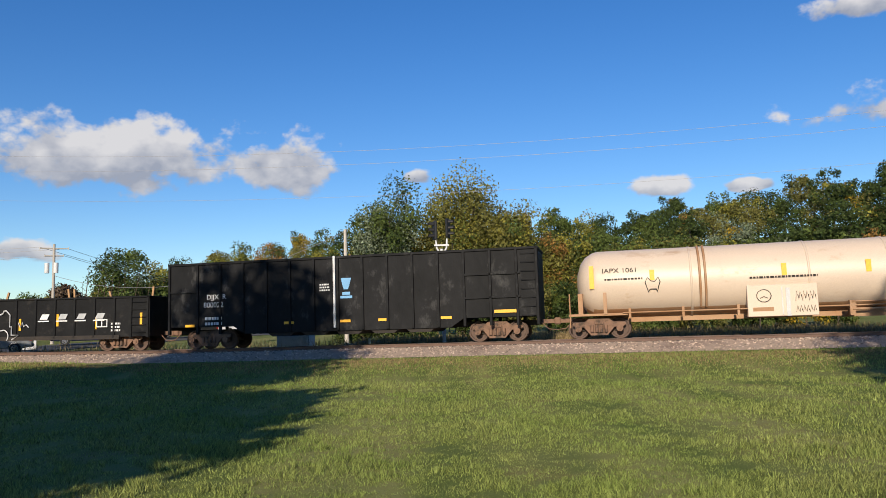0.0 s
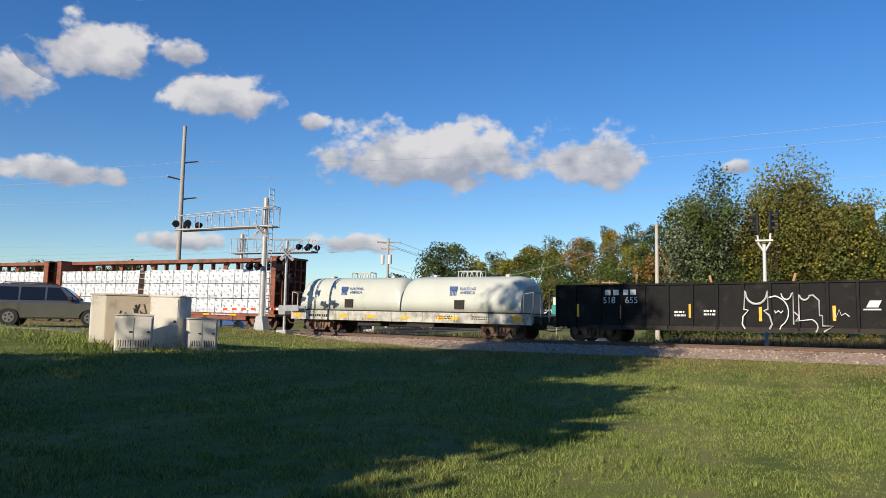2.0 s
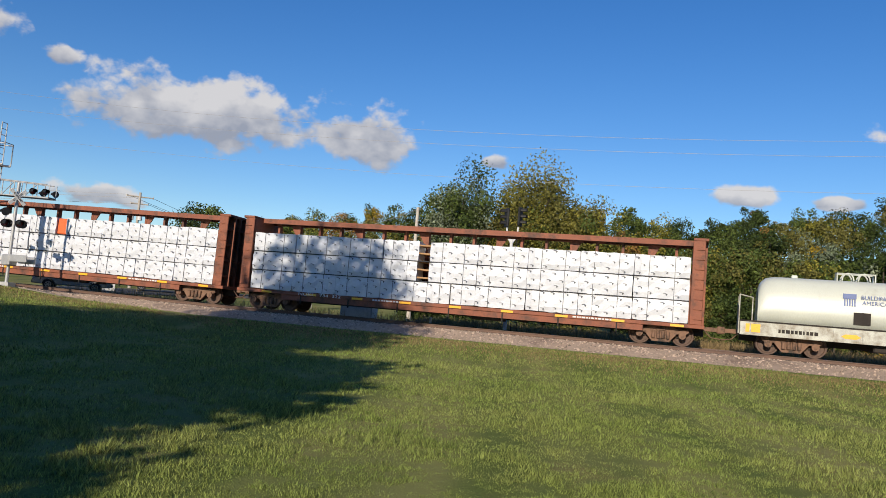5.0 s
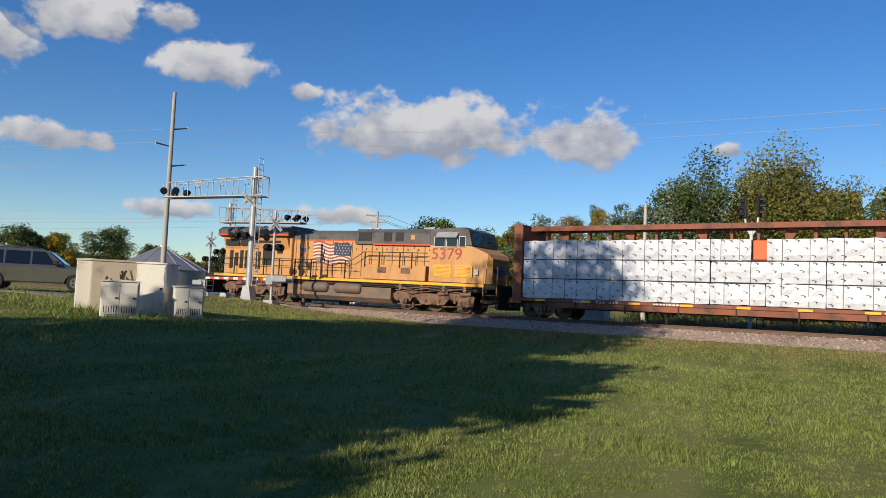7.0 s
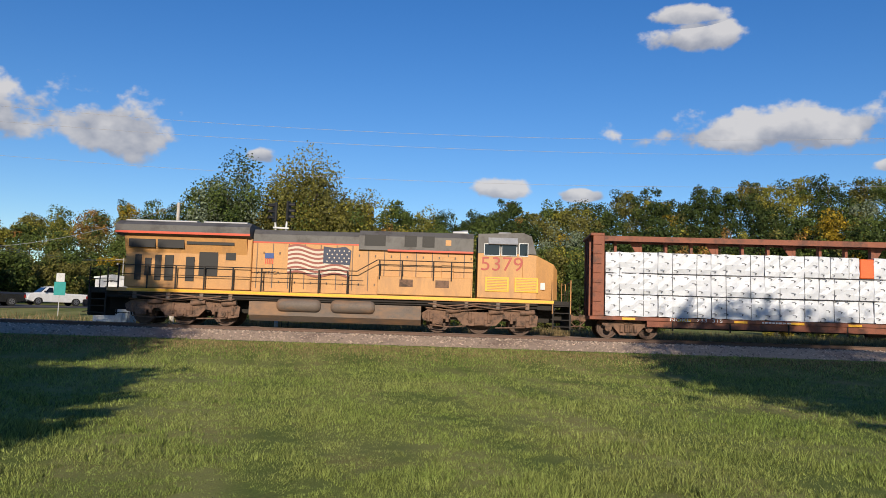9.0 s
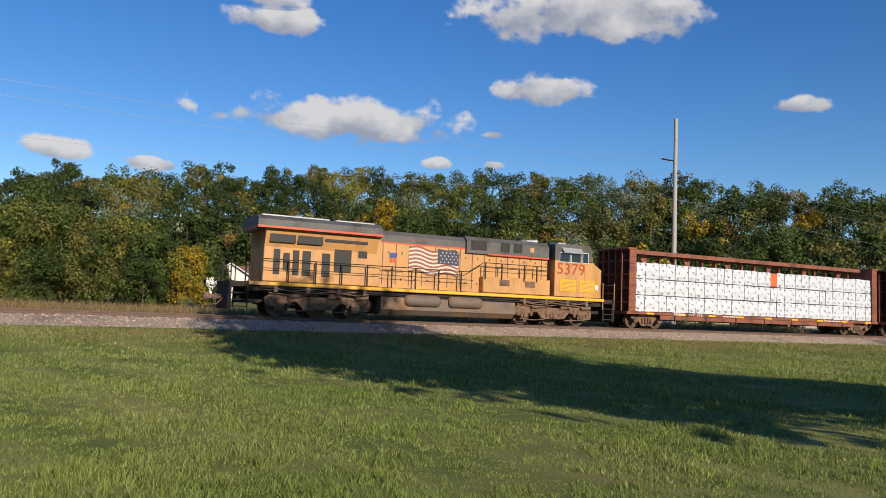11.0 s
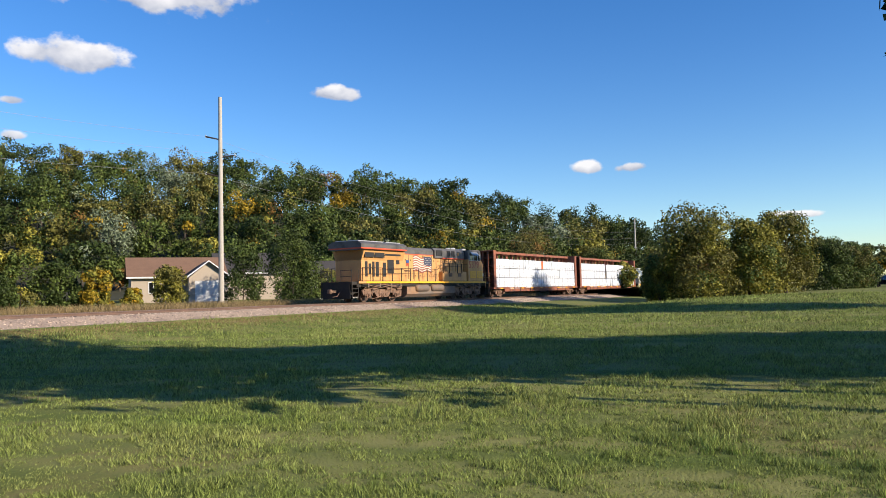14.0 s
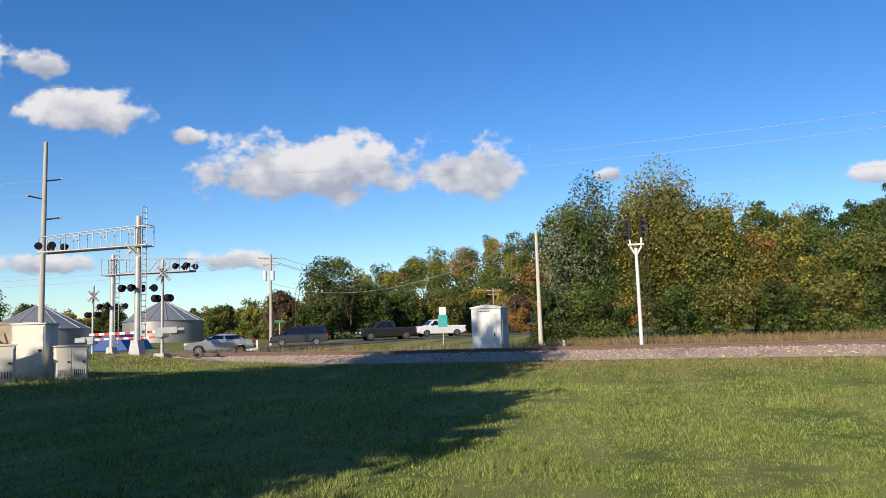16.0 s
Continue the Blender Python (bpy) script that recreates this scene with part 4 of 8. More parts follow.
def coil_car(mid, length):
    car = thing("coil_car", "cream coil car with two rounded steel hoods", "railway car")
    L, w = length / 2, 1.5
    sill = Shape().box(-L, -w, 0.75, L, -w + 0.1, 1.32, bevel=0.01).box(-L, w - 0.1, 0.75, L, w, 1.32, bevel=0.01).box(-L, -w + 0.1, 1.2, L, w - 0.1, 1.3)
    for x in np.linspace(-L + 0.4, L - 0.4, 16):
        sill.box(x - 0.03, -w - 0.03, 0.78, x + 0.03, -w, 1.28)
    part("sill", sill, [M["cream_sill"]], car, "dusty cream side sill")
    part("underframe", Shape().box(-L, -0.35, 0.5, L, 0.35, 0.9).box(-3.2, -1.2, 0.45, -1.5, 0.9, 0.8, bevel=0.05).box(0.4, -1.3, 0.5, 2.2, -0.4, 0.75).tube((-1.0, -0.9, 0.6), (1.0, -0.9, 0.6), 0.16), [M["under"]], car)
    edge = Shape().box(-L, -w - 0.015, 1.3, L, -w + 0.02, 1.36).box(-L, w - 0.02, 1.3, L, w + 0.015, 1.36)
    part("edge_rail", edge, [M["under"]], car)

    def hood_mesh(hl):
        sh, h, z0 = Shape(), 1.95, 1.36
        prof = [(-1.42, 0.0), (-1.40, 0.55), (-1.34, 1.0), (-1.2, 1.4), (-0.95, 1.72), (-0.55, 1.9), (0.0, 1.95), (0.55, 1.9), (0.95, 1.72), (1.2, 1.4), (1.34, 1.0), (1.40, 0.55), (1.42, 0.0)]
        half = [(hl, 0.70), (hl - 0.04, 0.79), (hl - 0.13, 0.88), (hl - 0.3, 0.955), (hl - 0.55, 0.99), (hl - 0.9, 1.0)]
        xs = [(-x, q) for x, q in half] + half[::-1]
        rings = [[(x, y * (0.93 + 0.07 * q), z0 + min(z, 1.95) * q) for y, z in prof] for x, q in xs]
        sh.loft(rings)
        return sh.mesh("hood", [M["cream"]])

    hm = hood_mesh((2 * L - 1.2) / 4 - 0.05)
    for k, x in enumerate((-(2 * L - 1.2) / 4, (2 * L - 1.2) / 4)):
        hood = part("hood", hm, None, car, "smooth cream steel hood", pose(x, 0, 0))
        part("hatch", Shape().box(-0.3, -1.47, 1.5, 0.3, -1.36, 1.98), [M["under"]], hood, "black square hatch", pose(0.1, 0, 0))
        br = Shape()
        for y in (-0.28, 0.28):
            br.path([(-0.7, y, 3.25), (-0.7, y, 3.6), (0.7, y, 3.6), (0.7, y, 3.25)], 0.035)
            for dx in (-0.3, 0.3):
                br.path([(dx + math.cos(a) * 0.22, y, 3.3 + math.sin(a) * 0.32) for a in np.linspace(0, math.pi, 7)], 0.03)
        br.path([(-0.7, -0.28, 3.6), (-0.7, 0.28, 3.6)], 0.03).path([(0.7, -0.28, 3.6), (0.7, 0.28, 3.6)], 0.03)
        part("lifting_bracket", br, [M["cream"]], hood)
        for dx in (-2.3, 2.3):
            part("lug", Shape().box(dx - 0.12, -0.2, 3.25, dx + 0.12, 0.2, 3.42, bevel=0.03), [M["cream"]], hood)
        sl = Shape()
        for i in range(5):
            sl.box(-0.2 + i * 0.09, -0.004, 0.0, -0.15 + i * 0.09, 0, 0.3)
        sl2 = Shape().box(-0.24, -0.004, 0.3, 0.24, 0, 0.5)
        tilt = pose(-0.35, -1.385, 2.22, -9, 0, 0)
        part("emblem", sl, [M["blue"]], hood, "dark blue striped shield", tilt)
        part("emblem", sl2, [M["blue"]], hood, "blue shield top", tilt)
        letters("lettering", "BUILDING\nAMERICA", 0.22, M["blue"], hood, pose(0.55, -1.36, 2.48, 81, 0, 0), "dark blue lettering")
    refl = Shape().add([(-0.35, 0, 0), (-0.2, 0, -0.09), (0.2, 0, -0.09), (0.35, 0, 0), (0.2, 0, 0.09), (-0.2, 0, 0.09)], [tuple(range(6))]).mesh("reflector", [M["safety"]])
    for x in (-L + 4.1, -L + 8.6, -L + 10.9, -2.0, 3.6):
        part("reflector", refl, None, car, "orange-yellow reflector", pose(x, -w - 0.01, 1.0))
    for x in (-L + 0.5, L - 0.8):
        part("reflector", Shape().box(-0.28, -0.005, -0.17, 0.28, 0, 0.17), [M["safety"]], car, "orange-yellow reflector", pose(x, -w - 0.008, 1.05))
    bars("lettering", car, -w - 0.006, -L + 2.2, 1.0, 1.5, 0.26, 1, M["under"], seed=11)
    bars("lettering", car, -w - 0.006, 3.0, 1.05, 1.0, 0.22, 2, M["under"], seed=12)
    bars("lettering", car, -w - 0.006, 5.2, 1.05, 1.2, 0.22, 2, M["under"], seed=13)
    rail = Shape()
    for x in (-L - 0.05, L + 0.05):
        o = -1 if x < 0 else 1
        for y in (-1.4, -0.5, 0.5, 1.4):
            rail.path([(x, y, 0.8), (x, y, 2.4)], 0.03)
        rail.path([(x, -1.4, 2.4), (x, -0.5, 2.4)], 0.03).path([(x, 0.5, 2.4), (x, 1.4, 2.4)], 0.03)
        rail.path([(x - o * 0.5, -1.45, 1.3), (x - o * 0.5, -1.45, 2.3), (x, -1.4, 2.4)], 0.03)
    part("end_rail", rail, [M["cream_sill"]], car, "cream tubular end railing")
    wh = Shape().path([(L + 0.12, -0.1 + math.cos(a) * 0.28, 1.75 + math.sin(a) * 0.28) for a in np.linspace(0, 6.29, 14)], 0.025)
    part("brake_wheel", wh, [M["under"]], car)
    freight_truck(car, -L + 2.0)
    freight_truck(car, L - 2.0)
    coupler(car, -L, -1), coupler(car, L, 1)
    CARS.append((car, mid, L - 2.0))
    return car


def lumber_pack_mesh(w, h, seed):
    """A wrapped pack of lumber: soft-edged box with sagging faces and printed marks on its outer side."""
    rng = random.Random(seed)
    sh = Shape()
    nx, nz = 9, 5
    y0, d = 0.0, 1.05
    def p(i, k, y):
        x, z = -w / 2 + w * i / (nx - 1), h * k / (nz - 1)
        e = 0.035 if i in (0, nx - 1) else 0
        f = 0.03 if k in (0, nz - 1) else 0
        return (x * (1 - (0.01 if k in (0, nz - 1) else 0)), y + (e + f) * (1 if y < 0.5 else -1) + (rng.uniform(-0.02, 0.035) if y < 0.5 else 0), z + (rng.uniform(-0.012, 0.012) if 0 < k < nz - 1 else rng.uniform(-0.03, 0.012)))
    front = [p(i, k, 0.0) for k in range(nz) for i in range(nx)]
    back = [p(i, k, d) for k in range(nz) for i in range(nx)]
    q = [(k * nx + i, k * nx + i + 1, (k + 1) * nx + i + 1, (k + 1) * nx + i) for k in range(nz - 1) for i in range(nx - 1)]
    o = nx * nz
    fs = q + [tuple(j + o for j in reversed(f)) for f in q]
    for k in range(nz - 1):
        for i in (0, nx - 1):
            a, b = k * nx + i, (k + 1) * nx + i
            fs.append((a, b, b + o, a + o))
    for i in range(nx - 1):
        for k in (0, nz - 1):
            a, b = k * nx + i, k * nx + i + 1
            fs.append((a, b, b + o, a + o))
    sh.add(front + back, fs, 0, False)
    n = 3
    for k in range(n):
        for i in range(4):
            x, z = -w / 2 + w * (i + 0.5 + 0.4 * (k % 2) - 0.2) / 4 + rng.uniform(-0.09, 0.09), h * (k + 0.5) / n
            c = (min(max(x, -w / 2 + 0.17), w / 2 - 0.08), -0.012, z + rng.uniform(-0.06, 0.06))
            sh.add([(c[0] + math.cos(a) * 0.042, c[1], c[2] + math.sin(a) * 0.042) for a in np.linspace(0, 5.2, 7)] + [(c[0], c[1], c[2])], [(0, 1, 2, 3, 4, 5, 6, 7)], 1)
            sh.box(c[0] - 0.15, -0.014, c[2] + 0.045, c[0] - 0.02, -0.008, c[2] + 0.062, 2)
    for x in (-w / 2 + w * 0.27, -w / 2 + w * 0.73):
        sh.box(x - 0.012, -0.012, 0.0, x + 0.012, -0.004, h, 1)
    return sh.mesh("lumber_pack", [M["wrap"], M["wrap_print"], M["wrap_print"]])


def centerbeam(mid, length, kind):
    car = thing("centerbeam_car", "oxide red centerbeam flat car loaded with white-wrapped lumber", "railway car")
    L, zd, zt, w = length / 2, 0.98, 4.65, 1.48
    deck = Shape().box(-L, -w, zd - 0.16, L, w, zd, bevel=0.015).box(-L + 2.5, -w + 0.05, zd - 0.42, L - 2.5, -w + 0.15, zd - 0.16).box(-L + 2.5, w - 0.15, zd - 0.42, L - 2.5, w - 0.05, zd - 0.16)
    part("deck", deck, [M["red"]], car, "rusty red deck and side sill")
    part("underframe", Shape().box(-L, -0.3, 0.5, L, 0.3, zd - 0.16).box(-2.4, -1.1, 0.5, -0.7, 0.2, 0.8, bevel=0.05).tube((1.0, -0.9, 0.58), (2.6, -0.9, 0.58), 0.17).box(3.2, -1.0, 0.45, 3.6, -0.7, 0.8), [M["under"]], car)
    for x in np.linspace(-L + 3.6, L - 3.6, 7):
        part("stake_pocket", Shape().box(x - 0.03, -w + 0.02, 0.42, x + 0.03, -w + 0.08, zd - 0.16), [M["under"]], car)
    for sx in (-1, 1):
        bh = Shape()
        x0, x1 = sx * L, sx * (L - 0.62)
        xi = sx * (L - 0.12)
        bh.box(min(xi, x1), -w, zd, max(xi, x1), -w + 0.1, zt, bevel=0.02).box(min(xi, x1), w - 0.1, zd, max(xi, x1), w, zt, bevel=0.02)
        bh.box(min(x1, x1 + sx * 0.06), -w + 0.1, zd, max(x1, x1 + sx * 0.06), w - 0.1, zt - 0.05)
        for y in (-0.85, -0.3, 0.3, 0.85):
            part("bulkhead_post", Shape().box(x1 + sx * 0.06, y - 0.06, zd, x0 - sx * 0.02, y + 0.06, zt - 0.12), [M["red"]], car)
        for z in (1.5, 2.3, 3.1, 3.9):
            part("bulkhead_rail", Shape().box(x1 + sx * 0.06, -w + 0.1, z - 0.05, xi, w - 0.1, z + 0.05), [M["red"]], car)
        bh.box(min(x0, x1), -w - 0.02, zt - 0.12, max(x0, x1), w + 0.02, zt, bevel=0.02)
        part("bulkhead", bh, [M["red"]], car, "oxide red ribbed end bulkhead")
        ladder(car, x0 - sx * 0.3, -w - 0.03, 1.2, zt - 0.5, 0.36, M["red"], n=8)
    beam = Shape().box(-L + 0.5, -0.55, zt - 0.16, L - 0.5, 0.55, zt - 0.02, bevel=0.02).box(-L + 0.5, -0.6, zt - 0.26, L - 0.5, -0.5, zt - 0.02).box(-L + 0.5, 0.5, zt - 0.26, L - 0.5, 0.6, zt - 0.02)
    part("top_beam", beam, [M["red"]], car, "long red top chord")
    n = 18
    for k in range(n):
        x = -L + 1.3 + (2 * L - 2.6) * k / (n - 1)
        sh = Shape().box(x - 0.06, -0.14, zd, x + 0.06, 0.14, zt - 0.2)
        if k % 3 == 1:
            sh.prism([(x - 0.06, zt - 0.26), (x - 0.5, zt - 0.26), (x - 0.06, zt - 1.0)] if k < n / 2 else [(x + 0.06, zt - 0.26), (x + 0.5, zt - 0.26), (x + 0.06, zt - 1.0)], "y", -0.12, -0.05)
        part("post", sh, [M["red"]], car)
    part("center_web", Shape().box(-L + 0.6, -0.02, zd, L - 0.6, 0.02, 3.2), [M["red"]], car)
    cols, tiers = 9, 3
    pw, ph = (2 * L - 1.35) / cols, 0.945
    packs = [lumber_pack_mesh(pw - 0.02, ph - 0.015, 20 + k) for k in range(5)]
    rng = random.Random(4 if kind == 1 else 9)
    for side in (-1, 1):
        for c in range(cols):
            for t in range(tiers):
                x = -L + 0.68 + pw * (c + 0.5) + rng.uniform(-0.015, 0.015)
                if side == -1 and kind == 1 and t == 2 and c == 4:
                    sc, x = 0.74, x - pw * 0.13
                elif side == -1 and kind == 2 and t > 0 and c == 3:
                    sc, x = 0.76, x - pw * 0.12
                else:
                    sc = 1.0
                m = pose(x, -1.44 + rng.uniform(-0.03, 0.03), zd + 0.04 + ph * t, rng.uniform(-1.2, 1.2), rng.uniform(-0.7, 0.7), rng.uniform(-0.8, 0.8)) @ Matrix.Diagonal((sc, 1, 1, 1))
                if side == 1:
                    m = pose(0, 0, 0, 0, 0, 180) @ m
                part("lumber_pack", rng.choice(packs), None, car, "white plastic-wrapped lumber pack with small dark print", m)
    if kind == 1:
        part("tarp", Shape().box(-0.32, -1.36, 2.93, 0.32, -0.4, 3.78, bevel=0.04), [M["orange"]], car, "bright orange tarp in a gap of the load", pose(-L + 0.68 + pw * 4.9, 0, 0))
    else:
        for k in range(5):
            part("lumber_end", Shape().box(-0.34, -1.30, 0, 0.34, -0.4, 0.07), [M["wood"]], car, "raw lumber dunnage", pose(-L + 0.68 + pw * 3.86, 0, 2.1 + 0.38 * k, 0, 2 * (k % 2), 0))
        part("divider", Shape().box(-0.02, -1.47, 0, 0.02, -1.3, 0.95), [M["wrap_gap"]], car, at=pose(-L + 0.68 + pw * 4.5, 0, zd))
    strap = Shape()
    for c in range(1, cols):
        strap.box(-L + 0.68 + pw * c - 0.014, -w - 0.005, zd + 0.02, -L + 0.68 + pw * c + 0.014, -w + 0.02, zd + 0.06)
    for t in range(1, tiers):
        strap.box(-L + 0.7, -1.435, zd + 0.03 + ph * t - 0.02, L - 0.7, -1.3, zd + 0.03 + ph * t + 0.02)
    part("tier_batten", strap, [M["wrap_gap"]], car)
    letters("lettering", "NOKL   " + ("733  315" if kind == 1 else "734  322"), 0.2, M["lettering"], car, FACE(-L + 4.6, zd - 0.08, -w - 0.008), "white car mark and number", 1.6)
    for k, x in enumerate(np.linspace(-L + 1.4, L - 1.4, 9)):
        part("reflector", Shape().box(-0.28, -0.005, -0.05, 0.28, 0, 0.05), [M["safety"]], car, "orange-yellow reflector strip", pose(x + 0.3, -w - 0.006, zd - 0.09))
    bars("lettering", car, -w - 0.006, -L + 8.2, zd - 0.08, 1.6, 0.12, 1, M["lettering"], seed=21)
    bars("lettering", car, -w - 0.006, L - 4.5, zd - 0.08, 2.0, 0.12, 1, M["lettering"], seed=22)
    freight_truck(car, -L + 1.75)
    freight_truck(car, L - 1.75)
    coupler(car, -L, -1), coupler(car, L, 1)
    CARS.append((car, mid, L - 1.75))
    return car



def locomotive(mid, length):
    car = thing("locomotive", "dusty yellow and grey diesel locomotive with a flag mural", "locomotive")
    L = length / 2
    zf = 1.62                                   # walkway
    frame_ = Shape().box(-L + 0.5, -1.5, zf - 0.2, L - 0.9, 1.5, zf - 0.03, 0, bevel=0.01)
    part("walkway", frame_, [M["yellow"]], car, "yellow walkway edge")
    part("underframe", Shape().box(-L + 0.4, -1.3, 1.15, L - 0.8, 1.3, zf - 0.2).box(-L + 0.2, -0.4, 0.6, L - 0.4, 0.4, 1.2).path([(-L + 1, -1.4, 1.35), (-3, -1.42, 1.3), (3, -1.42, 1.32), (L - 1.6, -1.4, 1.36)], 0.05).path([(-L + 1, -1.4, 1.22), (L - 1.6, -1.4, 1.22)], 0.035), [M["under"]], car)
    strip = Shape().box(-L + 1.4, -1.508, zf - 0.17, L - 0.9, -1.5, zf - 0.05)
    part("stripe", strip, [M["safety"]], car, "yellow reflective sill stripe")
    # radiator compartment at the rear
    rad = Shape().box(-L + 1.15, -1.25, zf, -3.8, 1.25, 3.95, 0, bevel=0.03).prism([(-1.25, 3.2), (-1.5, 3.9), (1.5, 3.9), (1.25, 3.2)], "x", -L + 1.15, -4.0)
    part("radiator_body", rad, [M["yellow"]], car, "yellow radiator compartment")
    wing = Shape().prism([(-1.58, 4.05), (-1.58, 4.42), (-1.2, 4.62), (1.2, 4.62), (1.58, 4.42), (1.58, 4.05), (1.25, 3.95), (-1.25, 3.95)], "x", -L + 0.75, -3.85)
    part("radiator_wing", wing, [M["lgrey"]], car, "grey overhanging radiator wing")
    part("stripe", Shape().box(-L + 0.74, -1.59, 4.03, -3.84, -1.578, 4.13).box(-L + 0.735, -1.58, 4.03, -L + 0.752, 1.58, 4.13), [M["redline"]], car, "red stripe")
    part("roof_fan", Shape().box(-L + 1.0, -1.1, 4.62, -6.4, 1.1, 4.7, bevel=0.02).box(-6.1, -1.1, 4.62, -4.1, 1.1, 4.7, bevel=0.02), [M["galv"]], car)
    gr = Shape()
    for x0, x1 in ((-L + 1.35, -L + 2.55), (-L + 2.65, -L + 3.85)):
        gr.box(x0, -1.46, 3.42, x1, -1.36, 3.86)
    part("grille", gr, [M["grille"]], car, at=pose(0, 0.0, 0))
    dk = Shape().box(-L + 3.95, -1.44, 3.6, -L + 6.1, -1.36, 3.86)
    part("grille", dk, [M["grille"]], car)
    for x0, x1, z0, z1 in ((-9.05, -8.75, 1.95, 3.1), (-8.6, -8.3, 2.15, 2.95), (-8.15, -7.85, 1.95, 3.1), (-7.7, -7.3, 1.95, 3.1), (-6.75, -6.35, 1.95, 3.05)):
        part("louvre", Shape().box(x0, -1.275, z0, x1, -1.24, z1, bevel=0.01), [M["grille"]], car, "dark door louvre")
    part("screen", Shape().box(-6.15, -1.28, 2.2, -5.3, -1.24, 3.45), [M["grille"]], car, "dark square screen")
    part("screen", Shape().box(-4.95, -1.28, 2.95, -4.5, -1.24, 3.45), [M["grille"]], car)
    # engine hood
    hood = Shape().box(-3.8, -1.05, zf, 6.15, 1.05, 3.85)
    part("hood", hood, [M["yellow"]], car, "dusty yellow engine hood")
    htop = Shape().prism([(-1.06, 3.85), (-1.06, 4.2), (-0.85, 4.42), (0.85, 4.42), (1.06, 4.2), (1.06, 3.85)], "x", -3.8, 1.0)
    htop.prism([(-1.2, 3.62), (-1.2, 4.25), (-0.95, 4.5), (0.95, 4.5), (1.2, 4.25), (1.2, 3.62)], "x", 1.0, 6.15)
    part("hood_roof", htop, [M["lgrey"]], car, "grey hood roof")
    part("stripe", Shape().box(-3.8, -1.065, 3.8, 1.0, -1.05, 3.86).box(2.3, -1.21, 3.58, 6.15, -1.05, 3.66), [M["redline"]], car, "red stripe")
    seams = Shape()
    for x in np.arange(-3.6, 6.1, 0.72):
        seams.box(x - 0.02, -1.075, zf + 0.15, x + 0.02, -1.05, 3.78)
        seams.box(x + 0.28, -1.085, 2.0, x + 0.34, -1.05, 2.1).box(x + 0.28, -1.085, 3.3, x + 0.34, -1.05, 3.4)
    part("door_seam", seams, [M["ltank"]], car)
    for x0, x1 in ((1.25, 2.2), (3.05, 3.6), (3.85, 4.4)):
        part("intake", Shape().box(x0, -1.215, 3.8, x1, -1.19, 4.3).box(x0 + 0.05, -1.23, 3.85, x0 + 0.09, -1.2, 4.25).box(x1 - 0.09, -1.23, 3.85, x1 - 0.05, -1.2, 4.25), [M["grille"]], car, "dark intake grille")
    part("door", Shape().box(4.75, -1.1, 2.2, 5.3, -1.05, 3.4, bevel=0.02).box(4.9, -1.225, 3.9, 5.15, -1.2, 4.15), [M["yellow"]], car)
    box = Shape().box(1.9, -1.45, zf, 6.1, -1.05, 2.45, bevel=0.03)
    part("equipment_box", box, [M["yellow"]], car)
    for x in (3.2, 4.8):
        part("vent", Shape().box(x - 0.3, -1.47, 2.0, x + 0.3, -1.45, 2.32), [M["truck"]], car)
    # cab and nose
    cab = Shape().box(6.35, -1.5, zf, 8.35, 1.5, 3.6, 0, bevel=0.02)
    part("cab", cab, [M["yellow"]], car, "yellow cab side")
    ctop = Shape().prism([(6.35, 3.6), (6.35, 4.45), (8.35, 4.55), (8.72, 4.4), (8.95, 3.6)], "y", -1.5, 1.5)
    part("cab_roof", ctop, [M["lgrey"]], car, "grey cab roof with window band")
    part("sunshade", Shape().prism([(-1.5, 4.3), (-1.75, 4.0), (-1.72, 3.98), (-1.47, 4.26)], "x", 6.8, 8.1), [M["galv"]], car)
    for x0, x1, z0, z1 in ((6.65, 7.3, 3.52, 4.0), (7.42, 8.05, 3.52, 4.0), (8.2, 8.55, 3.52, 4.05)):
        w_ = part("window", Shape().box(x0, -1.53, z0, x1, -1.5, z1), [M["glass"]], car, "dark cab window")
        f = Shape().box(x0 - 0.03, -1.535, z0 - 0.03, x1 + 0.03, -1.5, z0).box(x0 - 0.03, -1.535, z1, x1 + 0.03, -1.5, z1 + 0.03).box(x0 - 0.03, -1.535, z0, x0, -1.5, z1).box(x1, -1.535, z0, x1 + 0.03, -1.5, z1)
        part("window_frame", f, [M["white"]], w_)
    for y0 in (-1.2, 0.15):
        part("windshield", Shape().add([(8.93, y0, 3.68), (8.93, y0 + 1.05, 3.68), (8.76, y0 + 1.05, 4.3), (8.76, y0, 4.3), (8.9, y0, 3.66), (8.9, y0 + 1.05, 3.66), (8.7, y0 + 1.05, 4.3), (8.7, y0, 4.3)], [(0, 1, 2, 3), (4, 7, 6, 5), (0, 4, 5, 1), (3, 2, 6, 7), (0, 3, 7, 4), (1, 5, 6, 2)]), [M["glass"]], car, "dark windshield")
    nose = Shape()
    rings = [[(8.35, -1.5, zf), (8.35, -1.5, 3.6), (8.35, 1.5, 3.6), (8.35, 1.5, zf)], [(8.95, -1.48, zf), (8.95, -1.48, 3.55), (8.95, 1.48, 3.55), (8.95, 1.48, zf)], [(9.75, -1.2, zf), (9.75, -1.2, 3.2), (9.75, 1.2, 3.2), (9.75, 1.2, zf)], [(9.95, -0.95, zf), (9.95, -0.95, 2.95), (9.95, 0.95, 2.95), (9.95, 0.95, zf)]]
    nose.loft(rings, smooth=False)
    part("nose", nose, [M["yellow"]], car, "yellow short nose")
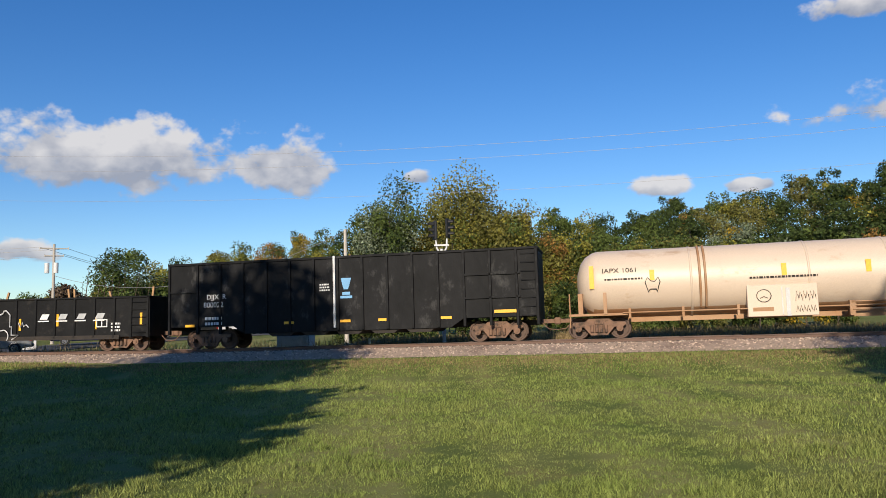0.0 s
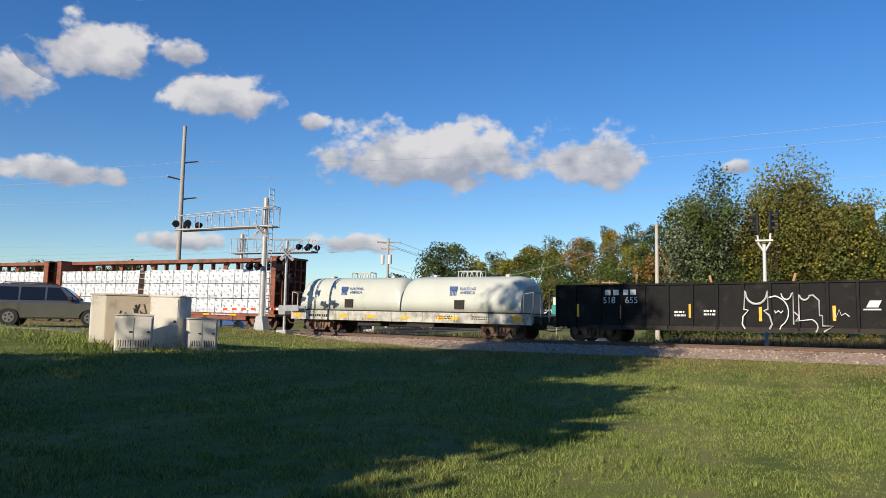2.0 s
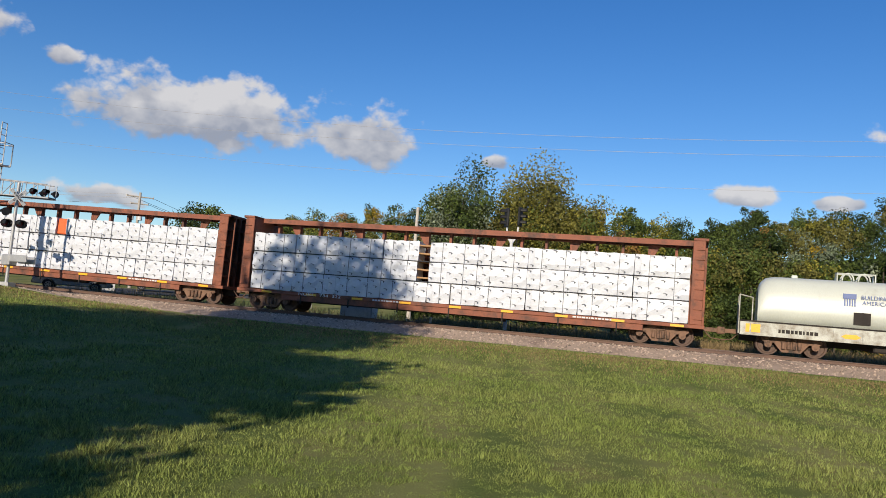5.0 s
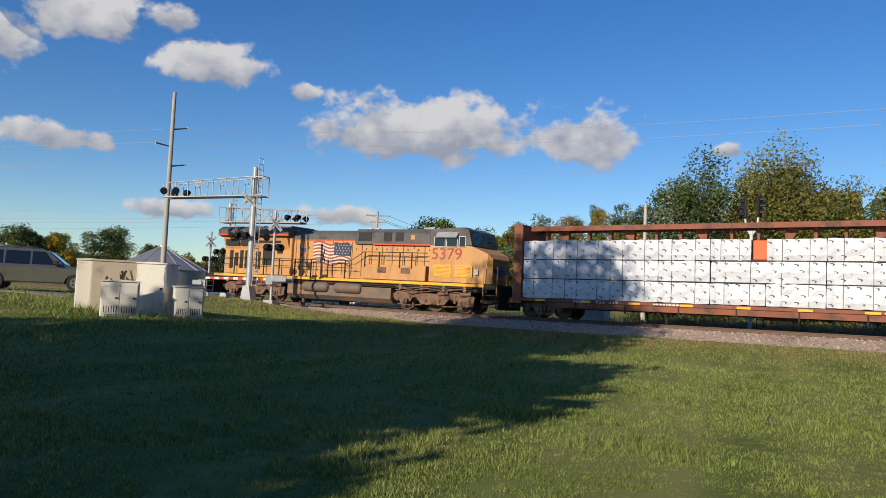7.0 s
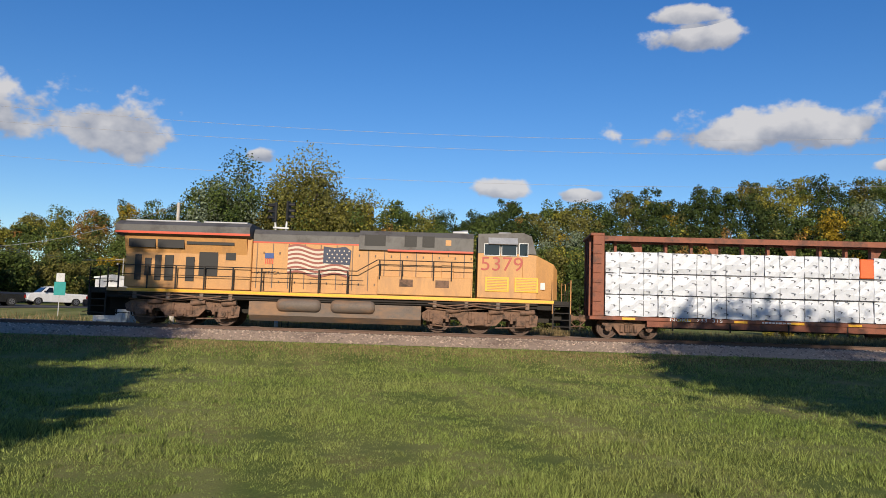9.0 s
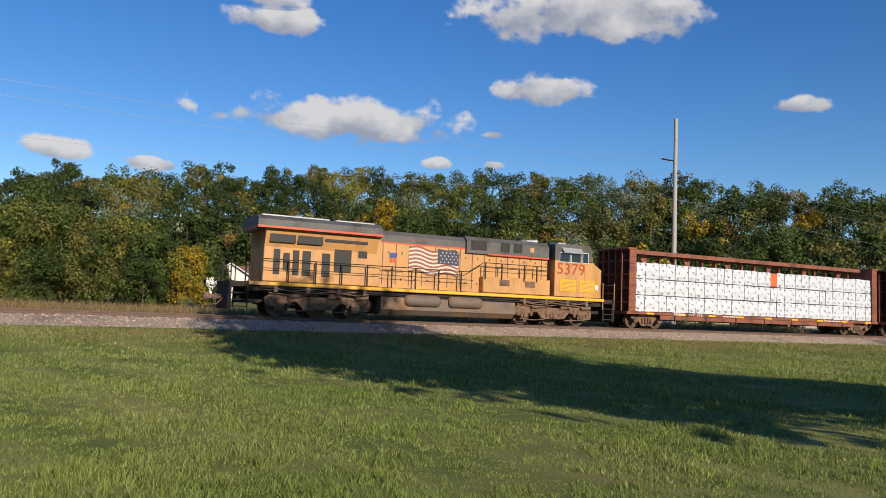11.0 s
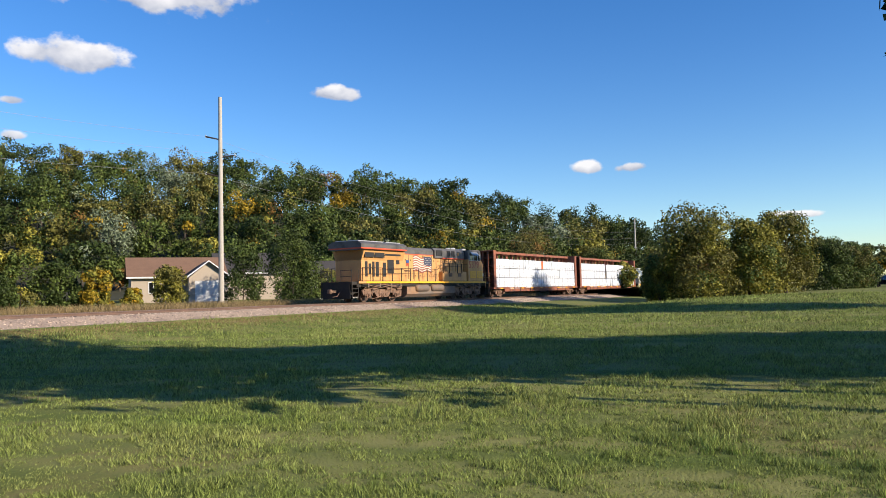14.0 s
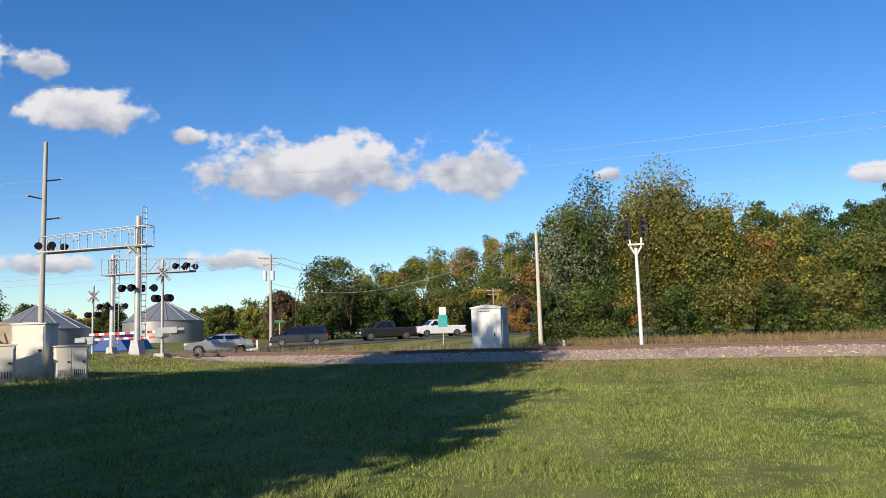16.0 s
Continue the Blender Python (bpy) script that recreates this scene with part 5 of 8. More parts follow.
    part("emblem", Shape().add([(9.97, -0.8, 2.2), (9.97, 0.8, 2.2), (9.97, 1.0, 2.45), (9.97, -1.0, 2.45)], [(0, 1, 2, 3)]).box(9.955, -0.3, 2.05, 9.975, 0.3, 2.6), [M["blue"]], car, "blue winged emblem")
    letters("number", "5379", 0.88, M["num_red"], car, FACE(7.42, 3.1, -1.508), "large red cab number", 1.1)
    for x0 in (6.7, 8.0):
        part("cab_vent", Shape().box(x0, -1.53, 1.9, x0 + 1.05, -1.5, 2.55, bevel=0.01), [M["safety"]], car, "yellow louvred vent")
        lv = Shape()
        for k in range(8):
            lv.box(x0 + 0.08, -1.545, 1.97 + k * 0.07, x0 + 0.97, -1.53, 2.0 + k * 0.07)
        part("louvre", lv, [M["yellow"]], car)
    part("placard", Shape().box(9.15, -1.45, 2.05, 9.35, -1.40, 2.35), [M["white"]], car)
    for y in (-0.3, 0.2):
        part("horn", Shape().tube((5.2, y, 4.6), (5.9, y, 4.6), 0.06, 0.13), [M["galv"]], car)
    part("roof_box", Shape().box(7.3, -0.4, 4.5, 7.9, 0.4, 4.68, bevel=0.04), [M["galv"]], car)
    # flag mural
    stripes = [Shape(), Shape()]
    for k in range(13):
        for i in range(18):
            x0, x1 = -2.2 + 2.8 * i / 18, -2.2 + 2.8 * (i + 1) / 18
            wv = lambda x: 0.09 * math.sin((x + 2.2) * 3.6) - 0.03 * (x + 0.5)
            z = lambda x, j: 2.38 + 1.28 * j / 13 + wv(x)
            if k >= 6 and x0 > -0.6:
                continue
            stripes[k % 2].add([(x0, 0, z(x0, k)), (x1, 0, z(x1, k)), (x1, 0, z(x1, k + 1)), (x0, 0, z(x0, k + 1))], [(0, 1, 2, 3)])
    part("flag_stripes", stripes[0], [M["flag_red"]], car, "wavy red flag stripes", pose(0, -1.092, 0))
    part("flag_stripes", stripes[1], [M["flag_white"]], car, "wavy white flag stripes", pose(0, -1.092, 0))
    can = Shape()
    star = Shape().add([(math.cos(a) * q, -0.004, math.sin(a) * q) for a, q in [(k * math.pi / 5 + 0.3, 0.05 if k % 2 == 0 else 0.022) for k in range(10)]], [tuple(range(10))]).mesh("star", [M["flag_white"]])
    can.add([(-0.6, 0, 2.95), (0.62, 0, 2.9), (0.66, 0, 3.55), (0.4, 0, 3.72), (-0.1, 0, 3.66), (-0.6, 0, 3.72)], [tuple(range(6))])
    for i in range(5):
        for j in range(4):
            x, z = -0.42 + i * 0.22 + 0.1 * (j % 2), 3.05 + j * 0.16
            part("star", star, None, car, at=pose(x, -1.094, z))
    part("flag_canton", can, [M["flag_blue"]], car, "dark blue flag canton", pose(0, -1.094, 0))
    sh = Shape()
    for i in range(5):
        sh.box(-3.22 + i * 0.08, -1.084, 2.85, -3.18 + i * 0.08, -1.078, 3.1)
    part("emblem", sh, [M["redline"]], car)
    part("emblem", Shape().box(-3.24, -1.084, 3.1, -2.84, -1.078, 3.34), [M["blue"]], car, "blue shield")
    letters("lettering", "AMERICA", 0.2, M["ltank"], car, FACE(-3.05, 2.45, -1.08), "", 1.25)
    # railings
    rail = Shape()
    posts = list(np.arange(-L + 1.0, 1.2, 1.28))
    for x in posts:
        rail.box(x - 0.03, -1.5, zf - 0.1, x + 0.03, -1.45, 2.62)
    rail.path([(-L + 1.0, -1.475, 2.62), (1.0, -1.475, 2.62), (1.9, -1.475, 3.15), (6.2, -1.475, 3.15)], 0.022)
    rail.path([(-L + 1.0, -1.475, 2.2), (1.3, -1.475, 2.2)], 0.016).path([(1.9, -1.475, 2.9), (6.2, -1.475, 2.9)], 0.016)
    for x in (2.0, 3.0, 4.4, 5.2):
        rail.box(x - 0.03, -1.5, 2.3, x + 0.03, -1.45, 3.15)
    part("handrail", rail, [M["under"]], car, "dark side handrail")
    rail2 = Shape()
    for x in posts:
        rail2.box(x - 0.03, 1.45, zf - 0.1, x + 0.03, 1.5, 2.62)
    rail2.path([(-L + 1.0, 1.475, 2.62), (1.0, 1.475, 2.62), (1.9, 1.475, 3.15), (6.2, 1.475, 3.15)], 0.022)
    part("handrail", rail2, [M["under"]], car)
    for sx, x in ((-1, -L + 0.1), (1, L - 0.55)):
        for y in (-1.45, 1.45):
            for k in range(4):
                part("step", Shape().box(x - 0.35, y - 0.25 if y > 0 else y, 0.42 + k * 0.3, x + 0.35, y if y > 0 else y + 0.25, 0.46 + k * 0.3), [M["under"]], car)
            for dx in (-0.37, 0.37):
                part("step_side", Shape().box(x + dx - 0.03, y - 0.02, 0.35, x + dx + 0.03, y + 0.02, 1.6), [M["under"]], car)
        part("pilot", Shape().box(x - 0.45, -1.4, 1.38, x + 0.45, 1.4, 1.56).box(x + sx * 0.35, -1.3, 0.3, x + sx * 0.45, 1.3, 1.39), [M["under"]], car, "dark end platform and pilot plate")
        paint = [M["yellow"] if sx > 0 else M["under"]]
        for y in (-1.45, 1.45):
            for dx in (-0.4, 0.4):
                part("grab_rail", Shape().path([(x + dx, y, 1.0), (x + dx, y, 2.5)], 0.026), paint, car)
            for q in (2.4, 1.95):
                part("end_rail", Shape().path([(x + sx * 0.42, y, q), (x + sx * 0.42, y * 0.28, q), (x + sx * 0.42, y * 0.28, 1.5)], 0.024), paint, car)
        coupler(car, x + sx * 0.45, sx)
    for k, (xa, xb, z) in enumerate(((-9.0, -5.0, 1.3), (-8.2, -4.4, 1.2), (4.2, 8.6, 1.3), (4.6, 7.9, 1.2))):
        part("brake_pipe", Shape().path([(xa, -1.44, z), (xa + 0.8, -1.46, z - 0.1), ((xa + xb) / 2, -1.44, z + 0.04), (xb - 0.6, -1.46, z - 0.08), (xb, -1.44, z)], 0.035), [M["truck"]], car)
    for x in (-8.9, -7.4, -5.9, -4.6, 4.5, 5.9, 7.3, 8.6):
        part("bracket", Shape().box(x - 0.09, -1.46, 1.12, x + 0.09, -1.32, 1.42, bevel=0.02), [M["ltank"]], car)
    # fuel tank and reservoirs
    part("fuel_tank", Shape().prism([(-1.45, 1.15), (-1.45, 0.55), (-1.15, 0.3), (1.15, 0.3), (1.45, 0.55), (1.45, 1.15)], "x", -3.75, 3.9), [M["ltank"]], car, "sooty grey fuel tank")
    for x0, x1 in ((-2.5, -0.55), (-0.1, 1.85)):
        n = 18
        tk = Shape()
        tk.loft([[(x, -1.42 + math.sin(2 * math.pi * i / n) * q, 1.02 + math.cos(2 * math.pi * i / n) * q) for i in range(n)] for x, q in ((x0, 0.15), (x0 + 0.08, 0.25), (x0 + 0.2, 0.29), (x1 - 0.2, 0.29), (x1 - 0.08, 0.25), (x1, 0.15))])
        part("air_reservoir", tk, [M["ltank"]], car, "grey air reservoir")
    for xc in (-6.8, 6.5):
        fr = Shape()
        fr.prism([(-2.6, 0.86), (-2.3, 1.04), (-1.2, 1.1), (-0.5, 0.98), (0.5, 0.98), (1.2, 1.1), (2.3, 1.04), (2.6, 0.86), (2.55, 0.42), (2.1, 0.34), (1.75, 0.62), (1.05, 0.72), (0.75, 0.4), (0.35, 0.36), (-0.35, 0.36), (-0.75, 0.4), (-1.05, 0.72), (-1.75, 0.72), (-2.1, 0.5), (-2.5, 0.55)], "y", -1.22, -1.08)
        fr.prism([(-2.55, 0.98), (2.55, 0.98), (2.5, 0.55), (2.1, 0.5), (1.75, 0.72), (1.05, 0.72), (0.75, 0.4), (-0.75, 0.4), (-1.05, 0.72), (-1.75, 0.72), (-2.1, 0.5), (-2.5, 0.55)], "y", 1.08, 1.22)
        part("truck_frame", fr, [M["truck"]], car, "dusty brown three-axle truck frame", pose(xc, 0, 0))
        bits = Shape()
        for x in (-1.85, 0.0, 1.85):
            bits.box(x - 0.24, -1.3, 0.36, x + 0.24, -1.15, 0.74, bevel=0.05).tube((x, -1.36, 0.53), (x, -1.2, 0.53), 0.14, n=12)
            bits.box(x - 0.55, -1.25, 0.62, x + 0.55, -1.2, 0.86, bevel=0.04).tube((x, -1.4, 0.53), (x, -1.3, 0.53), 0.07, n=8)
            bits.tube((x - 0.42, -1.22, 0.5), (x - 0.42, -1.22, 0.95), 0.08, n=8).tube((x + 0.42, -1.22, 0.5), (x + 0.42, -1.22, 0.95), 0.08, n=8)
        for x in (-1.2, 0.7, 2.1):
            bits.tube((x - 0.3, -1.26, 0.98), (x + 0.35, -1.26, 1.05), 0.12, n=10)
        bits.path([(-2.4, -1.28, 1.1), (-1.0, -1.3, 1.0), (0.4, -1.3, 1.15), (2.3, -1.28, 1.05)], 0.035).path([(-2.2, -1.3, 0.35), (-1.3, -1.3, 0.28), (-0.6, -1.3, 0.35)], 0.03).path([(0.7, -1.3, 0.3), (2.0, -1.3, 0.35)], 0.03)
        part("truck_gear", bits, [M["truck"]], car, "", pose(xc, 0, 0))
        part("bolster", Shape().box(-2.3, -1.0, 0.6, 2.3, 1.0, 0.95), [M["under"]], car, "", pose(xc, 0, 0))
        for dx in (-1.85, 0.0, 1.85):
            w_ = part("wheelset", LOCO_WHEELS, None, car, "rust-brown steel wheelset", pose(xc + dx, 0, 0.53))
            ROLLING.append((w_, (xc + dx, 0, 0.53), 0.53))
    CARS.append((car, mid, 6.5))
    return car


locomotive(-10.7, 21.3)
centerbeam(11.7, 22.0, 1)
centerbeam(34.8, 22.4, 2)
coil_car(55.6, 16.3)
gondola(74.9, 19.6)
waste_hopper(94.8, 18.1)
tank_car(114.0, 17.0)


def motions():
    """The train runs along the track to the right; every wheelset rolls."""
    times = [k * 0.5 for k in range(33)]
    for car, mid, half in CARS:
        rows = []
        for t in times:
            s = front_at(t) + mid
            a, b = on_line(s - half), on_line(s + half)
            d, c = b - a, (a + b) / 2
            rows.append((t, pose(c.x, c.y, c.z + 0.004, 0, -math.degrees(math.asin(d.z / d.length)), math.degrees(math.atan2(d.y, d.x)))))
        walk(car, rows)
    s0, n = front_at(0), 16 * FPS
    way = [front_at(k / FPS) - s0 for k in range(n + 1)]
    for w_, (x, y, z), r in ROLLING:
        walk(w_, [(k / FPS, pose(x, y, z, 0, math.degrees(way[k] / r) % 360, 0)) for k in range(n + 1)])



# ---------------------------------------------------------------- trees, woods and grass
def leaf_cloud(rng, centre, radii, puffs, per, size, flat=0.75, dome=False, broad=False):
    """Leaf clusters: puffs scattered in an uneven ellipsoid, each covered with small tilted leaves."""
    u = rng.normal(size=(puffs, 3))
    u /= np.linalg.norm(u, axis=1, keepdims=True)
    rad = rng.uniform(0.3, 0.82, (puffs, 1))
    pc = u * rad * (1 + rng.normal(0, 0.1, (puffs, 1)))
    if dome:                                       # a heap that is as wide at its foot as in its middle
        zz, an = rng.uniform(-0.92, 0.86, puffs), rng.uniform(0, 2 * math.pi, puffs)
        wide = np.sqrt(np.maximum(0.05, 1 - np.maximum(0, zz) ** 2)) * np.sqrt(rng.uniform(0.1, 0.9, puffs))
        pc = np.stack([np.cos(an) * wide * 0.85, np.sin(an) * wide * 0.85, zz], 1)
    pr = rng.uniform(0.2, 0.4, puffs)
    d = rng.normal(size=(puffs, per, 3))
    d /= np.linalg.norm(d, axis=2, keepdims=True)
    d[..., 2] = np.where(rng.random((puffs, per)) < 0.4, np.abs(d[..., 2]), d[..., 2])
    pos = (pc[:, None] + d * pr[:, None, None] * rng.uniform(0.5, 1.08, (puffs, per, 1))).reshape(-1, 3)
    pos = pos * np.asarray(radii) + np.asarray(centre)
    nrm = d.reshape(-1, 3) + rng.normal(0, 0.6, (puffs * per, 3))
    nrm /= np.linalg.norm(nrm, axis=1, keepdims=True)
    a = np.cross(nrm, rng.normal(size=nrm.shape))
    a /= np.linalg.norm(a, axis=1, keepdims=True)
    b = np.cross(nrm, a)
    s = size * rng.uniform(0.55, 1.35, (len(pos), 1))
    if broad:
        q = np.stack([pos - a * s, pos - b * s * flat, pos + a * s, pos + b * s * flat], 1)
    else:
        q = np.stack([pos - a * s * 1.1, pos + a * s * 0.7 - b * s * flat, pos + a * s * 0.7 + b * s * flat], 1)
    return q.reshape(-1, 3)


def leaf_faces(v, corners=3):
    return np.arange(len(v)).reshape(-1, corners)


def trunk_shape(rng, h, r, lean=0.0, limbs=6, spread=2.0, top=0.75):
    sh = Shape()
    pts = [Vector((lean * t * h + 0.12 * math.sin(3 * t + r * 9), 0.1 * math.cos(4 * t), h * top * t - 0.3)) for t in (0, 0.2, 0.45, 0.7, 1.0)]
    for k, (a, b) in enumerate(zip(pts, pts[1:])):
        sh.tube(a, b, r * (1.15, 0.85, 0.68, 0.45)[k], r * (0.85, 0.68, 0.45, 0.15)[k], n=9)
    for k in range(limbs):
        t = rng.uniform(0.35, 0.9)
        i = min(int(t * 4), 3)
        a = pts[i].lerp(pts[i + 1], t * 4 - i)
        ang, ln = 2 * math.pi * (k + rng.random() * 0.6) / limbs, spread * rng.uniform(0.6, 1.0)
        m = a + Vector((math.cos(ang) * ln * 0.5, math.sin(ang) * ln * 0.5, ln * 0.35))
        e = a + Vector((math.cos(ang) * ln, math.sin(ang) * ln, ln * 0.8))
        sh.tube(a, m, r * 0.32, r * 0.2, n=6).tube(m, e, r * 0.2, r * 0.06, n=6)
    return sh


def tree(name, label, at, h, radius, mats, seed, puffs=46, per=60, leaf=0.16, base=0.25, category="tree", trunk_r=0.2, group="", bare=0):
    rng = np.random.default_rng(seed)
    t = thing(name, label, category, Matrix.Translation(at), group)
    part("trunk", trunk_shape(random.Random(seed), h, trunk_r, limbs=8, spread=radius * 0.75), [M["bark"]], t)
    zc, rz = h * (1 + base) / 2, h * (1 - base) / 2
    per, leaf = (int(per * 1.9), leaf * 0.76) if leaf < 0.25 else (per, leaf)
    v = leaf_cloud(rng, (0, 0, zc), (radius, radius, rz), puffs, per, leaf, dome=base < 0.06)
    weights = [w for _, w in mats]
    idx = np.repeat(rng.choice(len(mats), puffs, p=np.array(weights) / sum(weights)), per)
    big_mesh("crown", v, leaf_faces(v), [M[m] for m, _ in mats], idx, "", parent=t)
    if bare:
        rr = random.Random(seed)
        for k in range(bare):
            a = Vector((rr.uniform(-1, 1) * radius * 0.9, -radius * rr.uniform(0.2, 0.9), h * rr.uniform(0.1, 0.4)))
            e = a + Vector((rr.uniform(-0.8, 0.8), rr.uniform(-0.4, 0.2), h * rr.uniform(0.25, 0.5)))
            part("bare_branch", Shape().tube(a, e, 0.04, 0.012, n=4), [M["leaf_brown"]], t, "thin bare grey branch")
    return t


GREEN, OLIVE, MIX = [("leaf_dark", 3), ("leaf_mid", 2)], [("leaf_mid", 2), ("leaf_olive", 3), ("leaf_dark", 1)], [("leaf_mid", 3), ("leaf_lime", 2), ("leaf_olive", 1)]
SUNNY = [("leaf_olive", 4), ("leaf_lime", 2), ("leaf_mid", 1)]
YEL, SILV = [("leaf_yellow", 3), ("leaf_lime", 2)], [("leaf_silver", 3), ("leaf_mid", 2), ("leaf_dark", 1)]


def hill_top(az):
    """Elevation of the wooded skyline, in degrees, over the bearing."""
    return np.interp(az, [-112, -105, -98, -92, -88, -80, -72, -64, -52, -36, -28, -20, -10, 0, 8, 14, 19, 24, 30, 45, 60], [1.8, 2.2, 3.4, 4.6, 5.7, 7.6, 9.0, 9.9, 10.5, 10.3, 9.8, 9.0, 8.3, 8.0, 7.5, 7.0, 5.8, 3.8, 2.6, 2.4, 2.4])


def woods():
    """The wooded hill behind the track: crowns packed on a slope that climbs to the skyline."""
    rng = np.random.default_rng(11)
    vs, idx, trunks = [], [], Shape()
    names = ["leaf_dark", "leaf_mid", "leaf_olive", "leaf_yellow", "leaf_lime", "leaf_rust", "leaf_silver"]
    rows = [(112, 0.34, 6.5), (122, 0.48, 9), (134, 0.62, 11), (148, 0.76, 12), (163, 0.89, 12.5), (178, 1.0, 12.5)]
    for dist, frac, h0 in rows:
        az = 58.0
        while az > -112:
            az -= rng.uniform(0.72, 1.3) * 5.3 / dist * 57.3
            left = 1.25 if az > 9 else 1.0
            d = dist * left * rng.uniform(0.96, 1.04)
            top = 1.6 + d * math.tan(radians(float(hill_top(az)) * frac)) + rng.normal(0, 0.8)
            h = h0 * rng.uniform(0.8, 1.15)
            if az > 20 or az < -97:
                h = min(h, max(4.0, top - 2.0))
                if frac < 0.7:
                    continue
            if frac < 0.6 and -64 < az < -25 and rng.random() < 0.5:
                continue
            r = rng.uniform(4.0, 5.8) * (h / 11) ** 0.4
            x, y = -math.sin(radians(az)) * d, math.cos(radians(az)) * d
            p = 30
            v = leaf_cloud(rng, (x, y, top - h * 0.42), (r, r, h * 0.42), p, 112, 0.225)
            w = np.array([0.42, 0.26, 0.14, 0.045, 0.075, 0.035, 0.025])
            if az > 6:
                w = np.array([0.14, 0.29, 0.36, 0.04, 0.12, 0.03, 0.02])
            main = rng.choice(7, p=w)
            col = np.where(rng.random(p) < 0.8, main, rng.choice(7, p, p=w))
            vs.append(v)
            idx.append(np.repeat(col, 112))
            trunks.tube((x, y, top - h - 6), (x, y, top - h * 0.25), 0.22, 0.08, n=5, caps=False)
    v = np.concatenate(vs)
    big_mesh("woodland", v, leaf_faces(v), [M[n] for n in names], np.concatenate(idx), "dense autumn woodland on a hillside, green with yellow trees", "woods")
    solo("woodland_trunks", trunks, [M["bark"]], "dark trunks of the hillside woods", "woods", kind="stuff")


def hill_slope():
    """The ground of the hill under the woods."""
    sh, rings = Shape(), []
    for az in np.arange(62, -98, -3.0):
        ring = []
        for d, frac in ((104, 0.0), (112, 0.10), (122, 0.24), (134, 0.38), (148, 0.52), (163, 0.66), (178, 0.76), (215, 0.85), (300, 0.4)):
            dd = d * (1.25 if az > 9 else 1.0)
            x, y = -math.sin(radians(az)) * dd, math.cos(radians(az)) * dd
            z = 1.6 + min(dd, 178) * math.tan(radians(float(hill_top(az)) * frac)) - 4.5 * min(1, frac * 3)
            ring.append((x, y, max(z, gz(x, y) - 0.3)))
        rings.append(ring)
    sh.loft(rings, closed=False, caps=False)
    solo("hillside_ground", sh, [M["undergrowth"]], "shaded undergrowth of the hillside", kind="structure")


M["undergrowth"] = material("undergrowth_soil", (0.0315, 0.035, 0.014), (0.021, 0.021, 0.0105), 0.3, 1.0, bump=0.5, fine=2.0)
hill_slope()
woods()


def planted(az, dist, dz=0.0):
    p = polar(az, dist)
    p.z += dz
    return p


# two tall trees behind the signal
tree("tall_tree", "tall silvery green tree behind the track", planted(4.0, 58), 12.3, 3.4, SILV, 31, 80, 150, 0.13, 0.12, trunk_r=0.3)
tree("tall_tree", "broad olive green tree behind the railway signal", planted(-1.2, 60), 12.5, 4.4, SUNNY, 32, 130, 150, 0.13, 0.08, trunk_r=0.4)
tree("tall_tree", "broad olive green tree behind the railway signal", planted(-4.6, 59), 10.6, 3.5, SUNNY, 33, 90, 140, 0.13, 0.08, trunk_r=0.3)
tree("autumn_tree", "tree with rusty orange and olive leaves", planted(-7.6, 60), 8.2, 2.6, [("leaf_olive", 2), ("leaf_rust", 2), ("leaf_lime", 2)], 34, 60, 120, 0.12, 0.1)
for k, (az, h, r, mats) in enumerate([(-10.6, 7.4, 2.8, MIX), (-13.6, 6.7, 2.8, MIX), (-16.9, 7.0, 3.0, OLIVE), (-20.4, 6.6, 2.8, MIX), (-22.6, 5.4, 2.0, GREEN)]):
    tree("roadside_tree", "dense yellow-green tree along the track", planted(az, 62 + k % 2 * 3), h, r, mats, 40 + k, 70, 120, 0.13, 0.03, group="trees along the track")
